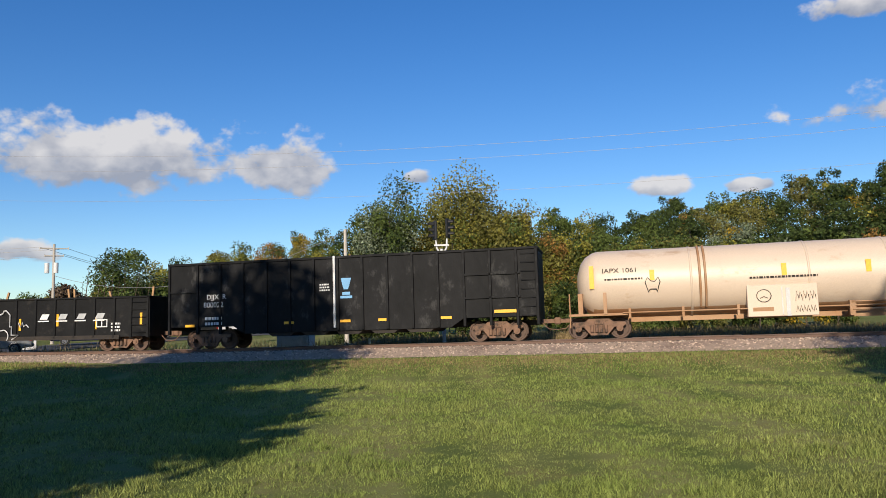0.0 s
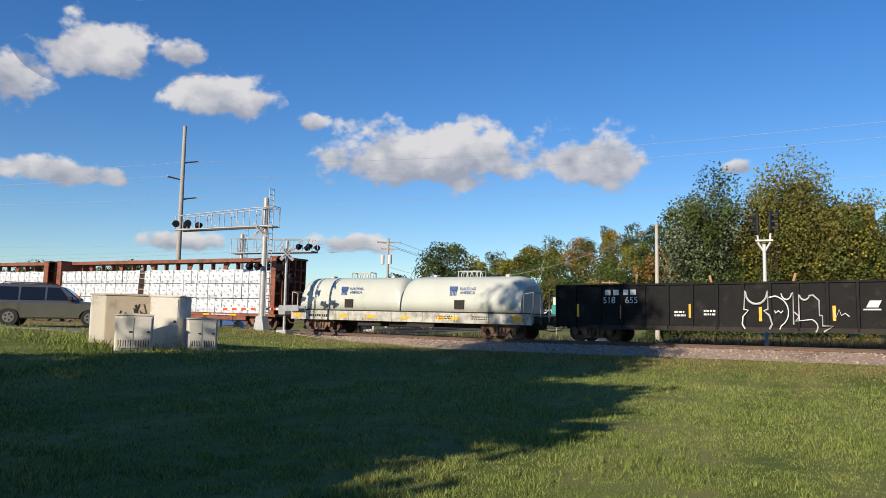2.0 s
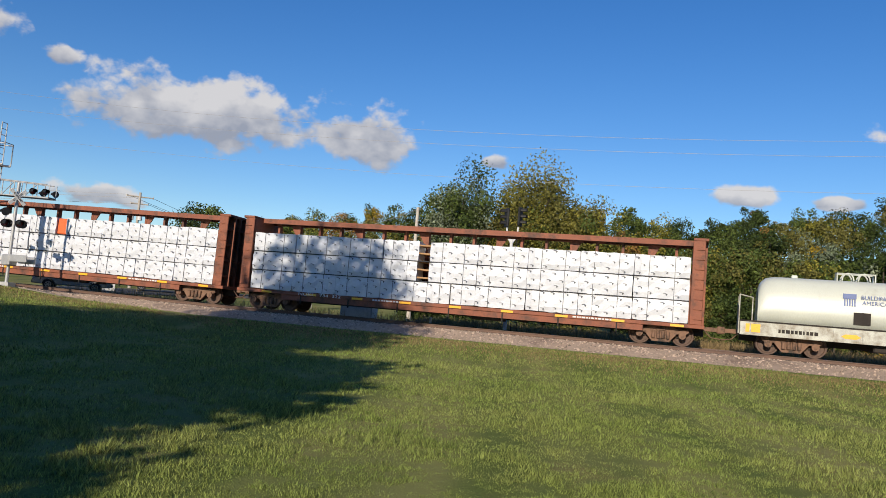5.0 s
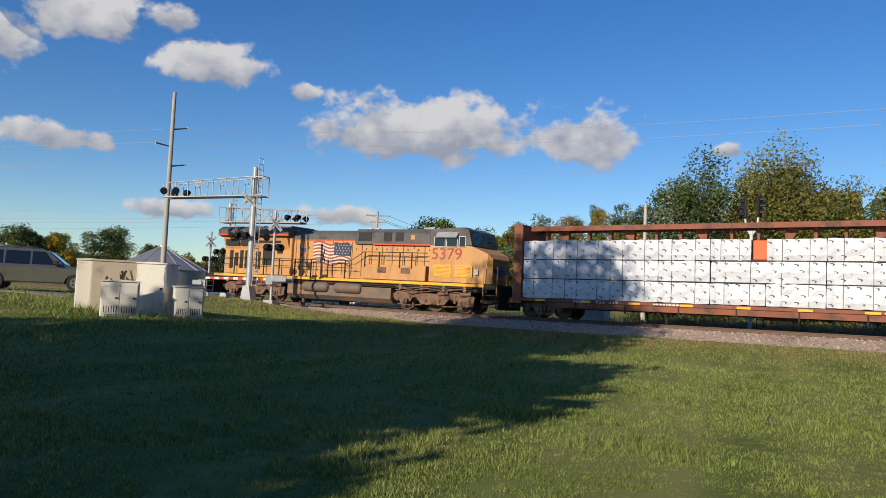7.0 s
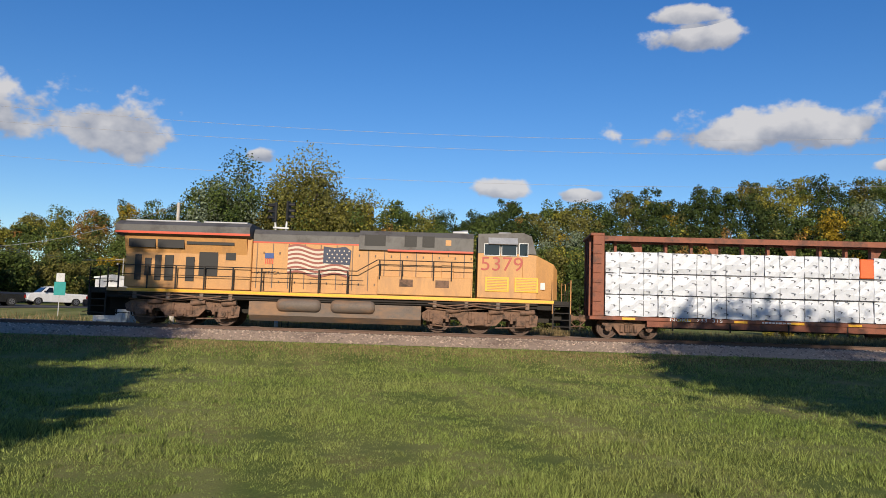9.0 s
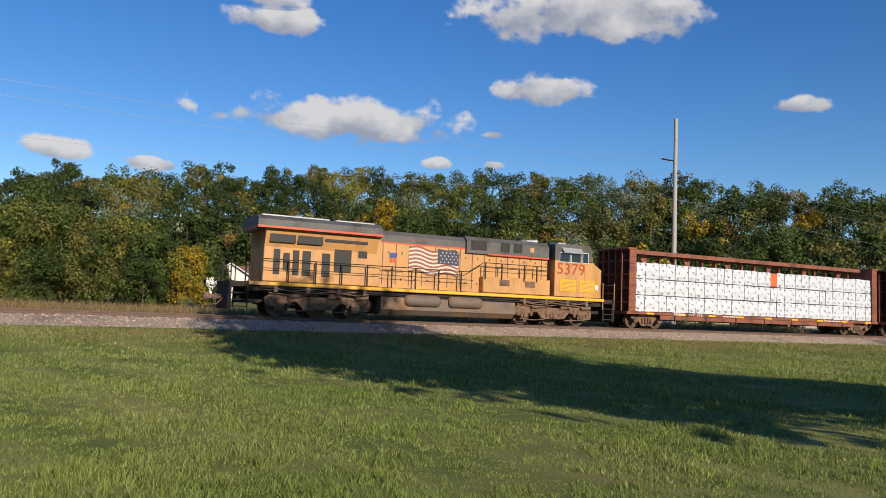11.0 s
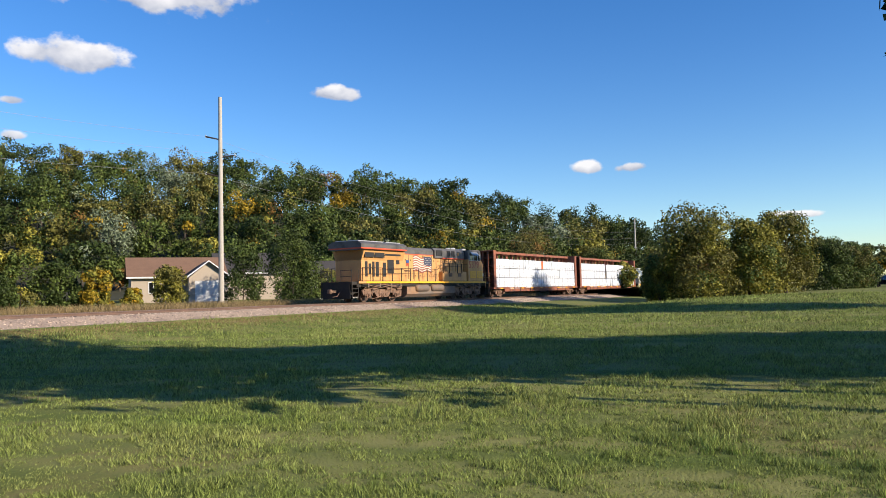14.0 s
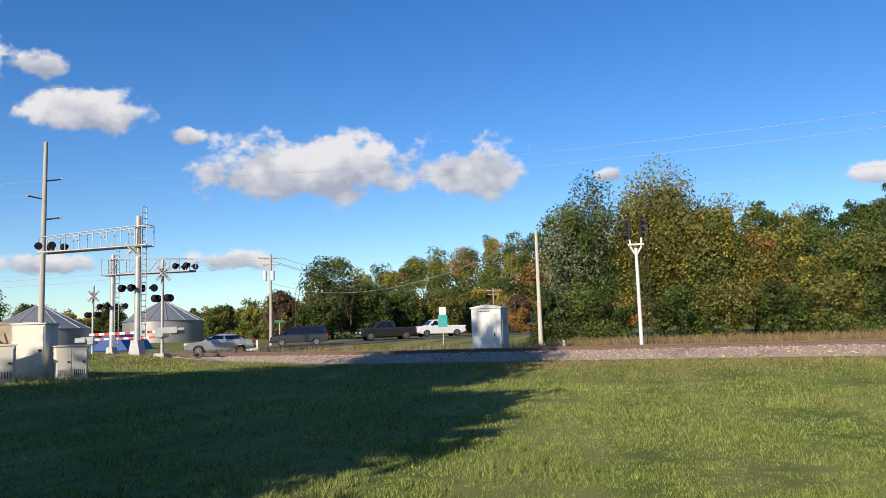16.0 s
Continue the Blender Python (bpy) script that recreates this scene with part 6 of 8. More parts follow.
for k, (az, d, h, r, mats, word) in enumerate([
        (6.2, 53, 3.4, 1.9, GREEN, "dark green"), (2.6, 53, 3.8, 2.2, GREEN, "dark green"), (-2.5, 54, 3.6, 2.2, GREEN, "dark green"), (-5.8, 54, 4.0, 2.3, OLIVE, "olive green"),
        (-9.2, 56, 4.0, 2.2, GREEN, "dark green"), (-12.5, 57, 3.6, 2.2, OLIVE, "olive green"), (-15.6, 57, 3.2, 2.0, GREEN, "dark green"), (-18.6, 58, 3.8, 2.3, OLIVE, "olive green"), (-22.0, 59, 3.4, 2.0, GREEN, "dark green"),
        (-24.9, 61, 4.7, 1.6, YEL, "bright yellow"), (-26.8, 62, 3.6, 1.4, GREEN, "dark green"), (-35.3, 66, 2.5, 1.3, YEL, "bright yellow"), (-36.3, 72, 4.2, 1.6, SILV, "grey-green"), (-40.6, 68, 4.0, 2.0, OLIVE, "olive green"),
        (-43.8, 66, 6.4, 3.0, [("leaf_lime", 3), ("leaf_mid", 3), ("leaf_yellow", 1)], "yellow-green"), (-47.2, 67, 4.8, 2.2, MIX, "yellow-green"), (-49.6, 67, 3.6, 1.8, GREEN, "dark green"), (-51.8, 66, 3.2, 1.3, [("leaf_lime", 2), ("leaf_yellow", 2)], "yellow"), (-38.4, 67, 2.6, 1.5, OLIVE, "olive green"),
        (-45.8, 64, 2.6, 1.6, GREEN, "dark green"), (-54.0, 68, 1.6, 0.9, YEL, "yellow"), (-56.4, 68, 3.4, 1.5, [("leaf_olive", 2), ("leaf_lime", 2)], "olive"), (-61.4, 72, 5.4, 2.2, GREEN, "dark green"), (-64.9, 74, 7.2, 3.0, GREEN, "dark green"),
        (-67.5, 80, 3.4, 1.8, OLIVE, "olive green"), (-71.6, 84, 6.4, 2.4, SILV, "grey-green"), (-74.5, 86, 4.6, 2.4, [("leaf_brown", 3), ("leaf_olive", 2)], "brown thinning"), (-78.5, 96, 4.4, 2.6, GREEN, "dark green"), (-82.5, 112, 9.5, 3.8, [("leaf_olive", 3), ("leaf_silver", 1), ("leaf_rust", 1)], "olive autumn"), (-87.0, 118, 7.0, 3.6, OLIVE, "olive green")]):
    tree("shrub", word + " shrub beside the track", planted(az, d), h, r, mats, 60 + k, 40 if r < 2.4 else 64, 90, 0.11 + 0.02 * (d > 65), 0.02, "shrub", 0.07, "shrubs beyond the track")
# clump of trees on the lawn beside the track
for k, (az, d, h, r, mats) in enumerate([(-94.2, 82, 9.0, 4.1, SUNNY), (-97.6, 86, 7.6, 3.3, [("leaf_lime", 3), ("leaf_mid", 2)]), (-99.9, 92, 8.6, 3.9, SUNNY), (-102.3, 112, 6.6, 3.4, GREEN), (-104.0, 124, 6.0, 3.0, OLIVE), (-104.7, 137, 4.4, 2.2, GREEN), (-91.6, 84, 4.6, 1.9, MIX)]):
    tree("lawn_tree", "bushy yellow-green tree standing on the lawn", planted(az, d), h, r, mats, 110 + k, 90, 120, 0.16, 0.02, trunk_r=0.18, group="trees on the lawn")
# trees along the road on the other side of the crossing
for k, (az, d, h, r, mats, bare) in enumerate([(22.6, 92, 9.3, 4.2, GREEN, 26), (26.0, 95, 5.6, 2.6, [("leaf_olive", 2), ("leaf_brown", 3)], 30), (20.0, 94, 6.2, 3.0, GREEN, 0), (17.4, 100, 5.6, 3.0, GREEN, 0), (14.4, 104, 5.8, 3.4, OLIVE, 0), (11.8, 108, 5.0, 2.8, GREEN, 0), (8.9, 100, 4.6, 2.4, [("leaf_rust", 3), ("leaf_brown", 2)], 10),
                                                (28.2, 118, 4.6, 2.8, MIX, 0), (30.4, 122, 4.8, 2.8, OLIVE, 0), (32.6, 125, 4.0, 2.4, OLIVE, 6), (45.4, 120, 7.6, 4.2, GREEN, 0), (48.4, 112, 6.0, 2.4, YEL, 0), (50.6, 112, 6.6, 3.6, GREEN, 0), (53.4, 115, 7.0, 4.0, GREEN, 0), (42.3, 140, 6.0, 3.2, GREEN, 0), (37.5, 145, 6.2, 3.0, GREEN, 0), (18.7, 99, 3.6, 2.4, GREEN, 0), (23.8, 88, 4.0, 2.6, GREEN, 12)]):
    tree("verge_tree", ("half-bare grey-green tree" if bare else "leafy green tree") + " along the road verge", planted(az, d), h, r, mats, 140 + k, 60, 100, 0.17, 0.03, group="trees along the road", bare=bare)
# trees of the park behind the camera, whose shadows lie on the lawn
for k, (x, y, h, r, b) in enumerate([(-18.2, -4.0, 21.5, 6.4, 0.3), (-13.4, -6.4, 11.6, 6.6, 0.38), (-12.8, -9.8, 9.4, 6.0, 0.33), (-24.5, -14.0, 12.5, 6.2, 0.2),
                                     (10.8, -9.5, 19.4, 6.7, 0.28), (12.8, -24.0, 14.5, 4.6, 0.42), (18.0, -33.5, 13.5, 4.4, 0.4), (15.3, -28.5, 14.0, 4.6, 0.42), (49.0, -24.0, 16.0, 5.2, 0.5), (60.0, -26.0, 21.5, 5.4, 0.55), (41.0, -26.0, 13.0, 4.6, 0.45)]):
    tree("park_tree", "large leafy park tree on the lawn", Vector((x, y, gz(x, y))), h, r, [("leaf_dark", 2), ("leaf_mid", 3)], 170 + k, 230, 80, 0.3, b, trunk_r=0.17, group="park trees")


def low_bough():
    """A drooping bough of the park tree nearest to the lawn's middle."""
    t = thing("drooping_bough_tree", "dark leafy drooping bough of a park tree", "tree", Matrix.Translation(Vector((9.9, -6.3, gz(9.9, -6.3)))))
    part("trunk", Shape().tube((0, 0, -0.3), (0, 0, 4.5), 0.14, 0.1, n=9).tube((0, 0, 4.4), (-0.7, 2.2, 4.9), 0.09, 0.05, n=7).tube((-0.7, 2.2, 4.9), (-1.0, 3.6, 4.5), 0.05, 0.02, n=6).tube((-0.5, 1.8, 4.8), (-0.4, 3.4, 3.7), 0.04, 0.015, n=6), [M["bark"]], t)
    rng = np.random.default_rng(77)
    v = np.concatenate([leaf_cloud(rng, c, r, 20, 46, 0.085, broad=True) for c, r in (((-0.9, 3.1, 4.7), (0.9, 0.85, 0.55)), ((-0.4, 2.7, 3.75), (0.7, 0.7, 0.42)), ((-0.75, 2.9, 4.2), (0.75, 0.7, 0.5)), ((0, 1.2, 5.2), (1.3, 1.2, 0.9)), ((0.4, -0.6, 5.4), (1.3, 1.2, 1.0)))])
    big_mesh("crown", v, leaf_faces(v, 4), [M["leaf_dark"]], None, "", parent=t)


low_bough()


def blades(name, x, y, z, h, w, mat, label, seed):
    """Single bent blades of grass as narrow triangles."""
    rng = np.random.default_rng(seed)
    n = len(x)
    a = rng.uniform(0, 2 * math.pi, n)
    lean = rng.normal(0, 0.45, (n, 2)) * h[:, None]
    base = np.stack([x, y, z - 0.01], 1)
    side = np.stack([np.cos(a) * w, np.sin(a) * w, np.zeros(n)], 1)
    tip = base + np.stack([lean[:, 0], lean[:, 1], h], 1)
    v = np.stack([base - side, base + side, tip], 1).reshape(-1, 3)
    big_mesh(name, v, np.arange(len(v)).reshape(-1, 3), [mat], None, label, "grass")


def lawn_grass():
    rng = np.random.default_rng(5)
    n = 1300000
    r = 5.0 * (70 / 5.0) ** rng.random(n)
    az = np.radians(rng.uniform(-112, 58, n))
    x, y = -np.sin(az) * r, np.cos(az) * r
    _, off = line_coords(x, y)
    ok = off > 4.9
    x, y, r = x[ok], y[ok], r[ok]
    z = ground_z(x, y)
    patch = 0.8 + 0.35 * np.sin(x * 0.9 + 1.3 * np.sin(y * 0.7)) * np.sin(y * 1.1 + x * 0.25)
    for cell, turn in ((0.13, 0.4), (0.21, 1.1), (0.4, 0.8)):                 # tufts
        u, v = np.floor((x * math.cos(turn) + y * math.sin(turn)) / cell), np.floor((y * math.cos(turn) - x * math.sin(turn)) / cell)
        h = np.sin(u * 12.9898 + v * 78.233) * 43758.5453
        patch *= 0.55 + 0.9 * (h - np.floor(h))
    blades("lawn_grass", x, y, z, rng.uniform(0.021, 0.053, len(x)) * patch * (1 + r / 34), 0.0028 * (0.7 + r / 6.0), M["blade"], "short mown lawn grass blades", 6)
    m = 90000
    s, off = rng.uniform(-30, 108, m), -np.abs(rng.normal(0, 3.6, m)) - 4.3
    cx, cy = np.interp(s, _S, LINE[:, 0]), np.interp(s, _S, LINE[:, 1])
    tx, ty = np.interp(s + 0.5, _S, LINE[:, 0]) - cx, np.interp(s + 0.5, _S, LINE[:, 1]) - cy
    x, y = cx + ty / 0.5 * off, cy - tx / 0.5 * off
    keep = (s > -6) | (rng.random(m) < 0.12)
    x, y = x[keep], y[keep]
    blades("verge_grass", x, y, ground_z(x, y), rng.uniform(0.25, 0.85, len(x)), np.full(len(x), 0.026), M["blade_dry"], "tall dry tan grass along the far side of the track", 7)
    m = 60000                                       # thin dry strip where the lawn meets the ballast
    s, off = rng.uniform(-40, 60, m), 5.6 + np.abs(rng.normal(0, 2.0, m))
    cx, cy = np.interp(s, _S, LINE[:, 0]), np.interp(s, _S, LINE[:, 1])
    tx, ty = np.interp(s + 0.5, _S, LINE[:, 0]) - cx, np.interp(s + 0.5, _S, LINE[:, 1]) - cy
    x, y = cx + ty / 0.5 * off, cy - tx / 0.5 * off
    blades("dry_grass", x, y, ground_z(x, y), rng.uniform(0.03, 0.1, m), np.full(m, 0.016), M["blade_dry"], "short dry brownish grass along the ballast", 9)
    k = 900
    x, y = rng.normal(-21.5, 2.2, k), rng.normal(20.4, 1.4, k)
    blades("weeds", x, y, ground_z(x, y), rng.uniform(0.1, 0.4, k), np.full(k, 0.02), M["blade"], "tall green weeds around the cabinets", 8)


lawn_grass()





# ---------------------------------------------------------------- poles, wires, signals
def utility_pole(name, label, at, h, r, mat, arms, lean=0.0):
    """arms: height, length, side (-1 left, 1 right, 0 both) as seen from the lawn."""
    t = thing(name, label, "utility pole", Matrix.Translation(at) @ pose(0, 0, 0, 0, lean, 0))
    part("pole_shaft", Shape().tube((0, 0, -0.8), (0, 0, h), r, r * 0.62, n=12), [mat], t)
    az = math.atan2(-at.x, at.y)
    d = Vector((math.cos(az), math.sin(az), 0))
    for z, ln, side in arms:
        a, b = d * (ln if side >= 0 else 0), -d * (ln if side <= 0 else 0)
        up = 0.22 if side else 0.0
        part("crossarm", Shape().tube(b + Vector((0, 0, z + (up if side < 0 else 0))), a + Vector((0, 0, z + (up if side > 0 else 0))), 0.07, 0.05, n=6), [M["under"]] if side else [mat], t, "dark insulator arm" if side else "wooden crossarm")
        for e in ([a] if side >= 0 else []) + ([b] if side <= 0 else []):
            part("insulator", Shape().tube(e + Vector((0, 0, z + up - 0.1)), e + Vector((0, 0, z + up + 0.14)), 0.05, 0.04, n=7), [M["galv"]], t)
    return t


P1, P3, P2, PW, P4 = polar(41.8, 68), polar(-59.9, 66), polar(26.9, 76), polar(7.25, 51), polar(-90.0, 150)
utility_pole("utility_pole", "tall weathered wooden transmission pole beside the crossing", P1, 1.6 + 68 * math.tan(radians(13.65)) - P1.z, 0.24, M["pole"], [(1.6 + 68 * math.tan(radians(z)) - P1.z, 1.2, s) for z, s in ((11.1, 1), (9.9, -1), (8.55, 1))])
utility_pole("utility_pole", "tall grey transmission pole beyond the track", P3, 1.6 + 66 * math.tan(radians(14.15)) - P3.z, 0.24, M["pole"], [(1.6 + 66 * math.tan(radians(z)) - P3.z, 1.15, s) for z, s in ((11.2, -1), (9.95, 1), (8.6, -1))])
p2 = utility_pole("utility_pole", "wooden distribution pole with crossarms and transformers", P2, 8.8, 0.17, M["pole"], [(8.4, 1.15, 0), (7.75, 0.75, 0)])
for dx in (-0.45, 0.35):
    part("transformer", Shape().tube((dx, -0.3, 6.2), (dx, -0.3, 7.1), 0.2, n=12), [M["white"]], p2, "pale grey transformer can")
utility_pole("utility_pole", "pale wooden pole beside a gravel pile", PW, 1.6 + 51 * math.tan(radians(7.55)) - PW.z, 0.16, M["pale_pole"], [])
utility_pole("utility_pole", "distant thin transmission pole", P4, 14.0, 0.2, M["pole"], [(11.4, 1.2, -1), (9.6, 1.2, 1)])
P5 = polar(10.6, 118)
utility_pole("utility_pole", "small distant wooden pole at the roadside", P5, 6.5, 0.14, M["pole"], [(6.2, 1.0, 0), (5.6, 0.8, 0)])


def wire(a, b, sag, label="thin grey overhead wire between poles", r=0.009):
    a, b = Vector(a), Vector(b)
    pts = [a.lerp(b, k / 22) - Vector((0, 0, sag * 4 * (k / 22) * (1 - k / 22))) for k in range(23)]
    solo("overhead_wire", Shape().path(pts, r, n=4), [M["wire"]], label, "wire", "overhead wires")


def side_of(p, d):
    az = math.atan2(-p.x, p.y)
    return Vector((math.cos(az), math.sin(az), 0)) * d


def hgt(el, dist):
    return 1.6 + dist * math.tan(radians(el))


a1 = [Vector((P1.x, P1.y, hgt(e, 68))) + side_of(P1, s * 1.2) for e, s in ((11.3, 1), (10.1, -1), (8.75, 1))]
a3 = [Vector((P3.x, P3.y, hgt(e, 66))) + side_of(P3, s * 1.15) for e, s in ((11.4, -1), (10.15, 1), (8.8, -1))]
a4 = [Vector((P4.x, P4.y, P4.z + z)) for z in (11.6, 10.4, 9.6)]
for k, (sag) in enumerate((3.0, 2.7, 2.6)):
    wire(a1[k], a3[k], sag)
    wire(a3[k], a4[k], 2.5)
    wire(a1[k], Vector((-150, 18 - 4 * k, 15 - k)), 2.0)
top2 = Vector((P2.x, P2.y, P2.z + 8.4))
for k, dz in enumerate((0.1, 0.0, -0.6)):
    wire(top2 + side_of(P2, (-1.1, 1.1, 0.7)[k]) + Vector((0, 0, dz)), Vector((-150, 60 + 8 * k, 10.5)), 1.2, r=0.018)
    wire(top2 + side_of(P2, (-1.1, 1.1, 0.7)[k]) + Vector((0, 0, dz)), Vector((P5.x, P5.y, P5.z + 6.2)), 1.5, r=0.018)
wire(Vector((PW.x, PW.y, hgt(7.4, 51))), Vector((P2.x, P2.y, P2.z + 6.0)), 2.2, r=0.02)
wire(Vector((PW.x, PW.y, hgt(6.8, 51))), polar(4.9, 52), 0.0, "slanting guy wire of the pale pole")
wire(P1 + Vector((0, 0, 7.0)), Vector((-140, 40, 11)), 1.0)
wire(P1 + Vector((0, 0, 8.2)), Vector((-140, 30, 14)), 1.0)


def flasher(parent, x, y, z, turn, r=0.21):
    """A round black signal backing with hood and red lens, facing along -y before the turn."""
    m = pose(x, y, z, 0, 0, turn)
    f = part("flasher", Shape().tube((0, 0.0, 0), (0, 0.04, 0), r, n=18), [M["black_plastic"]], parent, "round black flasher backing", m)
    part("lens", Shape().tube((0, -0.06, 0), (0, 0.0, 0), 0.13, 0.14, n=14), [M["red_lens"]], f, "dark red lens")
    hood = Shape()
    rings = [[(math.cos(a) * q, yy, math.sin(a) * q) for a in np.linspace(-0.3, math.pi + 0.3, 10)] for yy, q in ((0.0, 0.16), (-0.3, 0.15))]
    hood.loft(rings, closed=False, caps=False)
    part("hood", hood, [M["black_plastic"]], f)
    return f


def crossbuck(parent, x, y, z, turn):
    m = pose(x, y, z, 0, 0, turn)
    for tilt in (45, -45):
        b = part("crossbuck_board", Shape().box(-0.52, -0.03, -0.09, 0.52, 0.0, 0.09, bevel=0.01), [M["lettering"]], parent, "white crossbuck board", m @ pose(0, -0.01 if tilt > 0 else 0.02, 0, 0, tilt, 0))
    letters("lettering", "RAILROAD", 0.11, M["under"], parent, m @ pose(0, -0.045, 0, 0, 45, 0) @ pose(0, 0, 0, 90, 0, 0), "", 1.1)
    letters("lettering", "CROSSING", 0.11, M["under"], parent, m @ pose(0, -0.015, 0, 0, -45, 0) @ pose(0, 0, 0, 90, 0, 0), "", 1.1)


def cantilever(at, h, arm_to, arm_z, label, turn_lights, buck=True):
    """A galvanised crossing-signal mast with a ladder and a truss arm with flashers over the road."""
    t = thing("cantilever_signal", label, "crossing signal", Matrix.Translation(at))
    part("base", Shape().prism([(-0.36, -0.02), (0.36, -0.02), (0.2, 0.8), (-0.2, 0.8)], "y", -0.28, 0.28).box(-0.7, -0.7, -0.6, 0.7, 0.7, 0.02), [M["galv"]], t)
    part("mast", Shape().tube((0, 0, 0), (0, 0, h), 0.19, 0.17, n=14), [M["galv"]], t, "grey round mast")
    lad = Shape()
    for y in (-0.2, 0.2):
        lad.path([(0.42, y - 0.1, 0.8), (0.42, y - 0.1, h + 0.5)], 0.028)
    for k in range(int(h / 0.32)):
        lad.path([(0.42, -0.3, 1.0 + k * 0.32), (0.42, 0.1, 1.0 + k * 0.32)], 0.018, n=5)
    part("ladder", lad, [M["galv"]], t)
    e = Vector(arm_to) - Vector((at.x, at.y, 0))
    e.z = 0
    ln, d = e.length, e.normalized()
    turn = math.degrees(math.atan2(d.y, d.x))
    arm = thing("truss_arm", "", "")
    arm.parent, arm.matrix_basis = t, pose(0, 0, arm_z, 0, 0, turn)
    rise = 0.35
    ch = Shape()
    for y in (-0.35, 0.35):
        ch.path([(-0.7, y, 0), (ln, y, -0.1)], 0.05).path([(-0.7, y, 1.05), (0.4, y, 1.05), (ln - 0.2, y, 0.75)], 0.035)
    ch.box(-0.7, -0.35, -0.07, ln, 0.35, -0.03)
    part("chord", ch, [M["galv"]], arm)
    n = max(4, int(ln / 0.75))
    for k in range(n + 1):
        x = ln * k / n
        zt = 1.05 - 0.3 * x / ln
        for y in (-0.35, 0.35):
            part("web_bar", Shape().path([(x, y, -0.05), (x, y, zt)], 0.028), [M["galv"]], arm)
            if k < n and k % 2 == 0 and y < 0:
                part("brace", Shape().path([(x, y, -0.05), (x + ln / n, y, zt - 0.05)], 0.025), [M["galv"]], arm)
    plat = Shape().path([(-0.7, -0.35, 0), (-0.7, -0.35, 1.1), (-0.7, 0.35, 1.1), (-0.7, 0.35, 0)], 0.03)
    part("end_rail", plat, [M["galv"]], arm)
    for x, y in ((ln - 0.15, -0.5), (ln - 1.0, -0.5), (ln - 0.15, 0.5), (ln - 1.0, 0.5)):
        flasher(arm, x, y, 0.25, turn_lights - turn + (0 if y < 0 else 180))
    for y, tt in ((-0.35, 0), (0.35, 180)):
        flasher(t, -0.75 if y < 0 else 0.75, y, 3.6, turn_lights + tt)
        flasher(t, -0.1 if y < 0 else 0.1, y - 0.1, 3.6, turn_lights + tt)
    if buck:
        crossbuck(t, -0.1, -0.35, h - 1.9, turn_lights - 10)
    return t


C1 = polar(35.9, 45)
tip = polar(41.85, 48.5)
cantilever(C1, 1.6 + 45 * math.tan(radians(9.0)) - C1.z, tip, 1.6 + 45 * math.tan(radians(6.95)) - C1.z, "galvanised cantilever crossing signal with ladder and truss arm", 60)
C2 = polar(37.5, 58)
cantilever(C2, 1.6 + 58 * math.tan(radians(6.3)) - C2.z, polar(32.3, 54), 1.6 + 58 * math.tan(radians(4.95)) - C2.z, "second galvanised cantilever crossing signal across the track", 60, False)


def gate_mast(at, h, arm_dir, arm_len, label, buck=True):
    t = thing("crossing_gate", label, "crossing gate", Matrix.Translation(at))
    part("mast", Shape().tube((0, 0, 0), (0, 0, h), 0.08, n=12).box(-0.3, -0.3, -0.5, 0.3, 0.3, 0.18), [M["galv"]], t)
    m = thing("gate_mechanism", "", "")
    m.parent, m.matrix_basis = t, pose(0, 0, 1.15, 0, 0, arm_dir)
    part("housing", Shape().box(-0.3, -0.25, -0.15, 0.3, 0.25, 0.4, bevel=0.06), [M["galv"]], m, "grey gate mechanism housing")
    part("counterweight", Shape().box(-1.5, -0.35, 0.0, -0.4, -0.2, 0.35, bevel=0.03).box(-1.6, 0.2, 0.05, -0.4, 0.3, 0.4, bevel=0.03), [M["galv"]], m)
    n = int(arm_len / 0.5)
    for k in range(n):
        part("gate_stripe", Shape().box(0.3 + k * 0.5, -0.03, 0.12, 0.8 + k * 0.5, 0.03, 0.26), [M["redline"] if k % 2 else M["lettering"]], m, "red gate stripe" if k % 2 else "white gate stripe")
    for x, r in ((-0.38, 0), (0.38, 0), (-0.38, 180), (0.38, 180)):
        flasher(t, x, -0.12 if r == 0 else 0.12, h * 0.60, 55 + r)
    if buck:
        crossbuck(t, 0.1, -0.12, h - 0.75, 55)
    part("cross_pipe", Shape().tube((-0.45, 0, h * 0.60), (0.45, 0, h * 0.60), 0.04), [M["galv"]], t)
    return t


G1 = polar(34.3, 44)
gate_mast(G1, 1.6 + 44 * math.tan(radians(6.0)) - G1.z, 160, 6.5, "galvanised crossing gate with crossbuck and lowered striped arm")
G2 = polar(38.7, 60)
gate_mast(G2, 1.6 + 60 * math.tan(radians(4.2)) - G2.z, -15, 6.0, "crossing gate on the far side of the track")


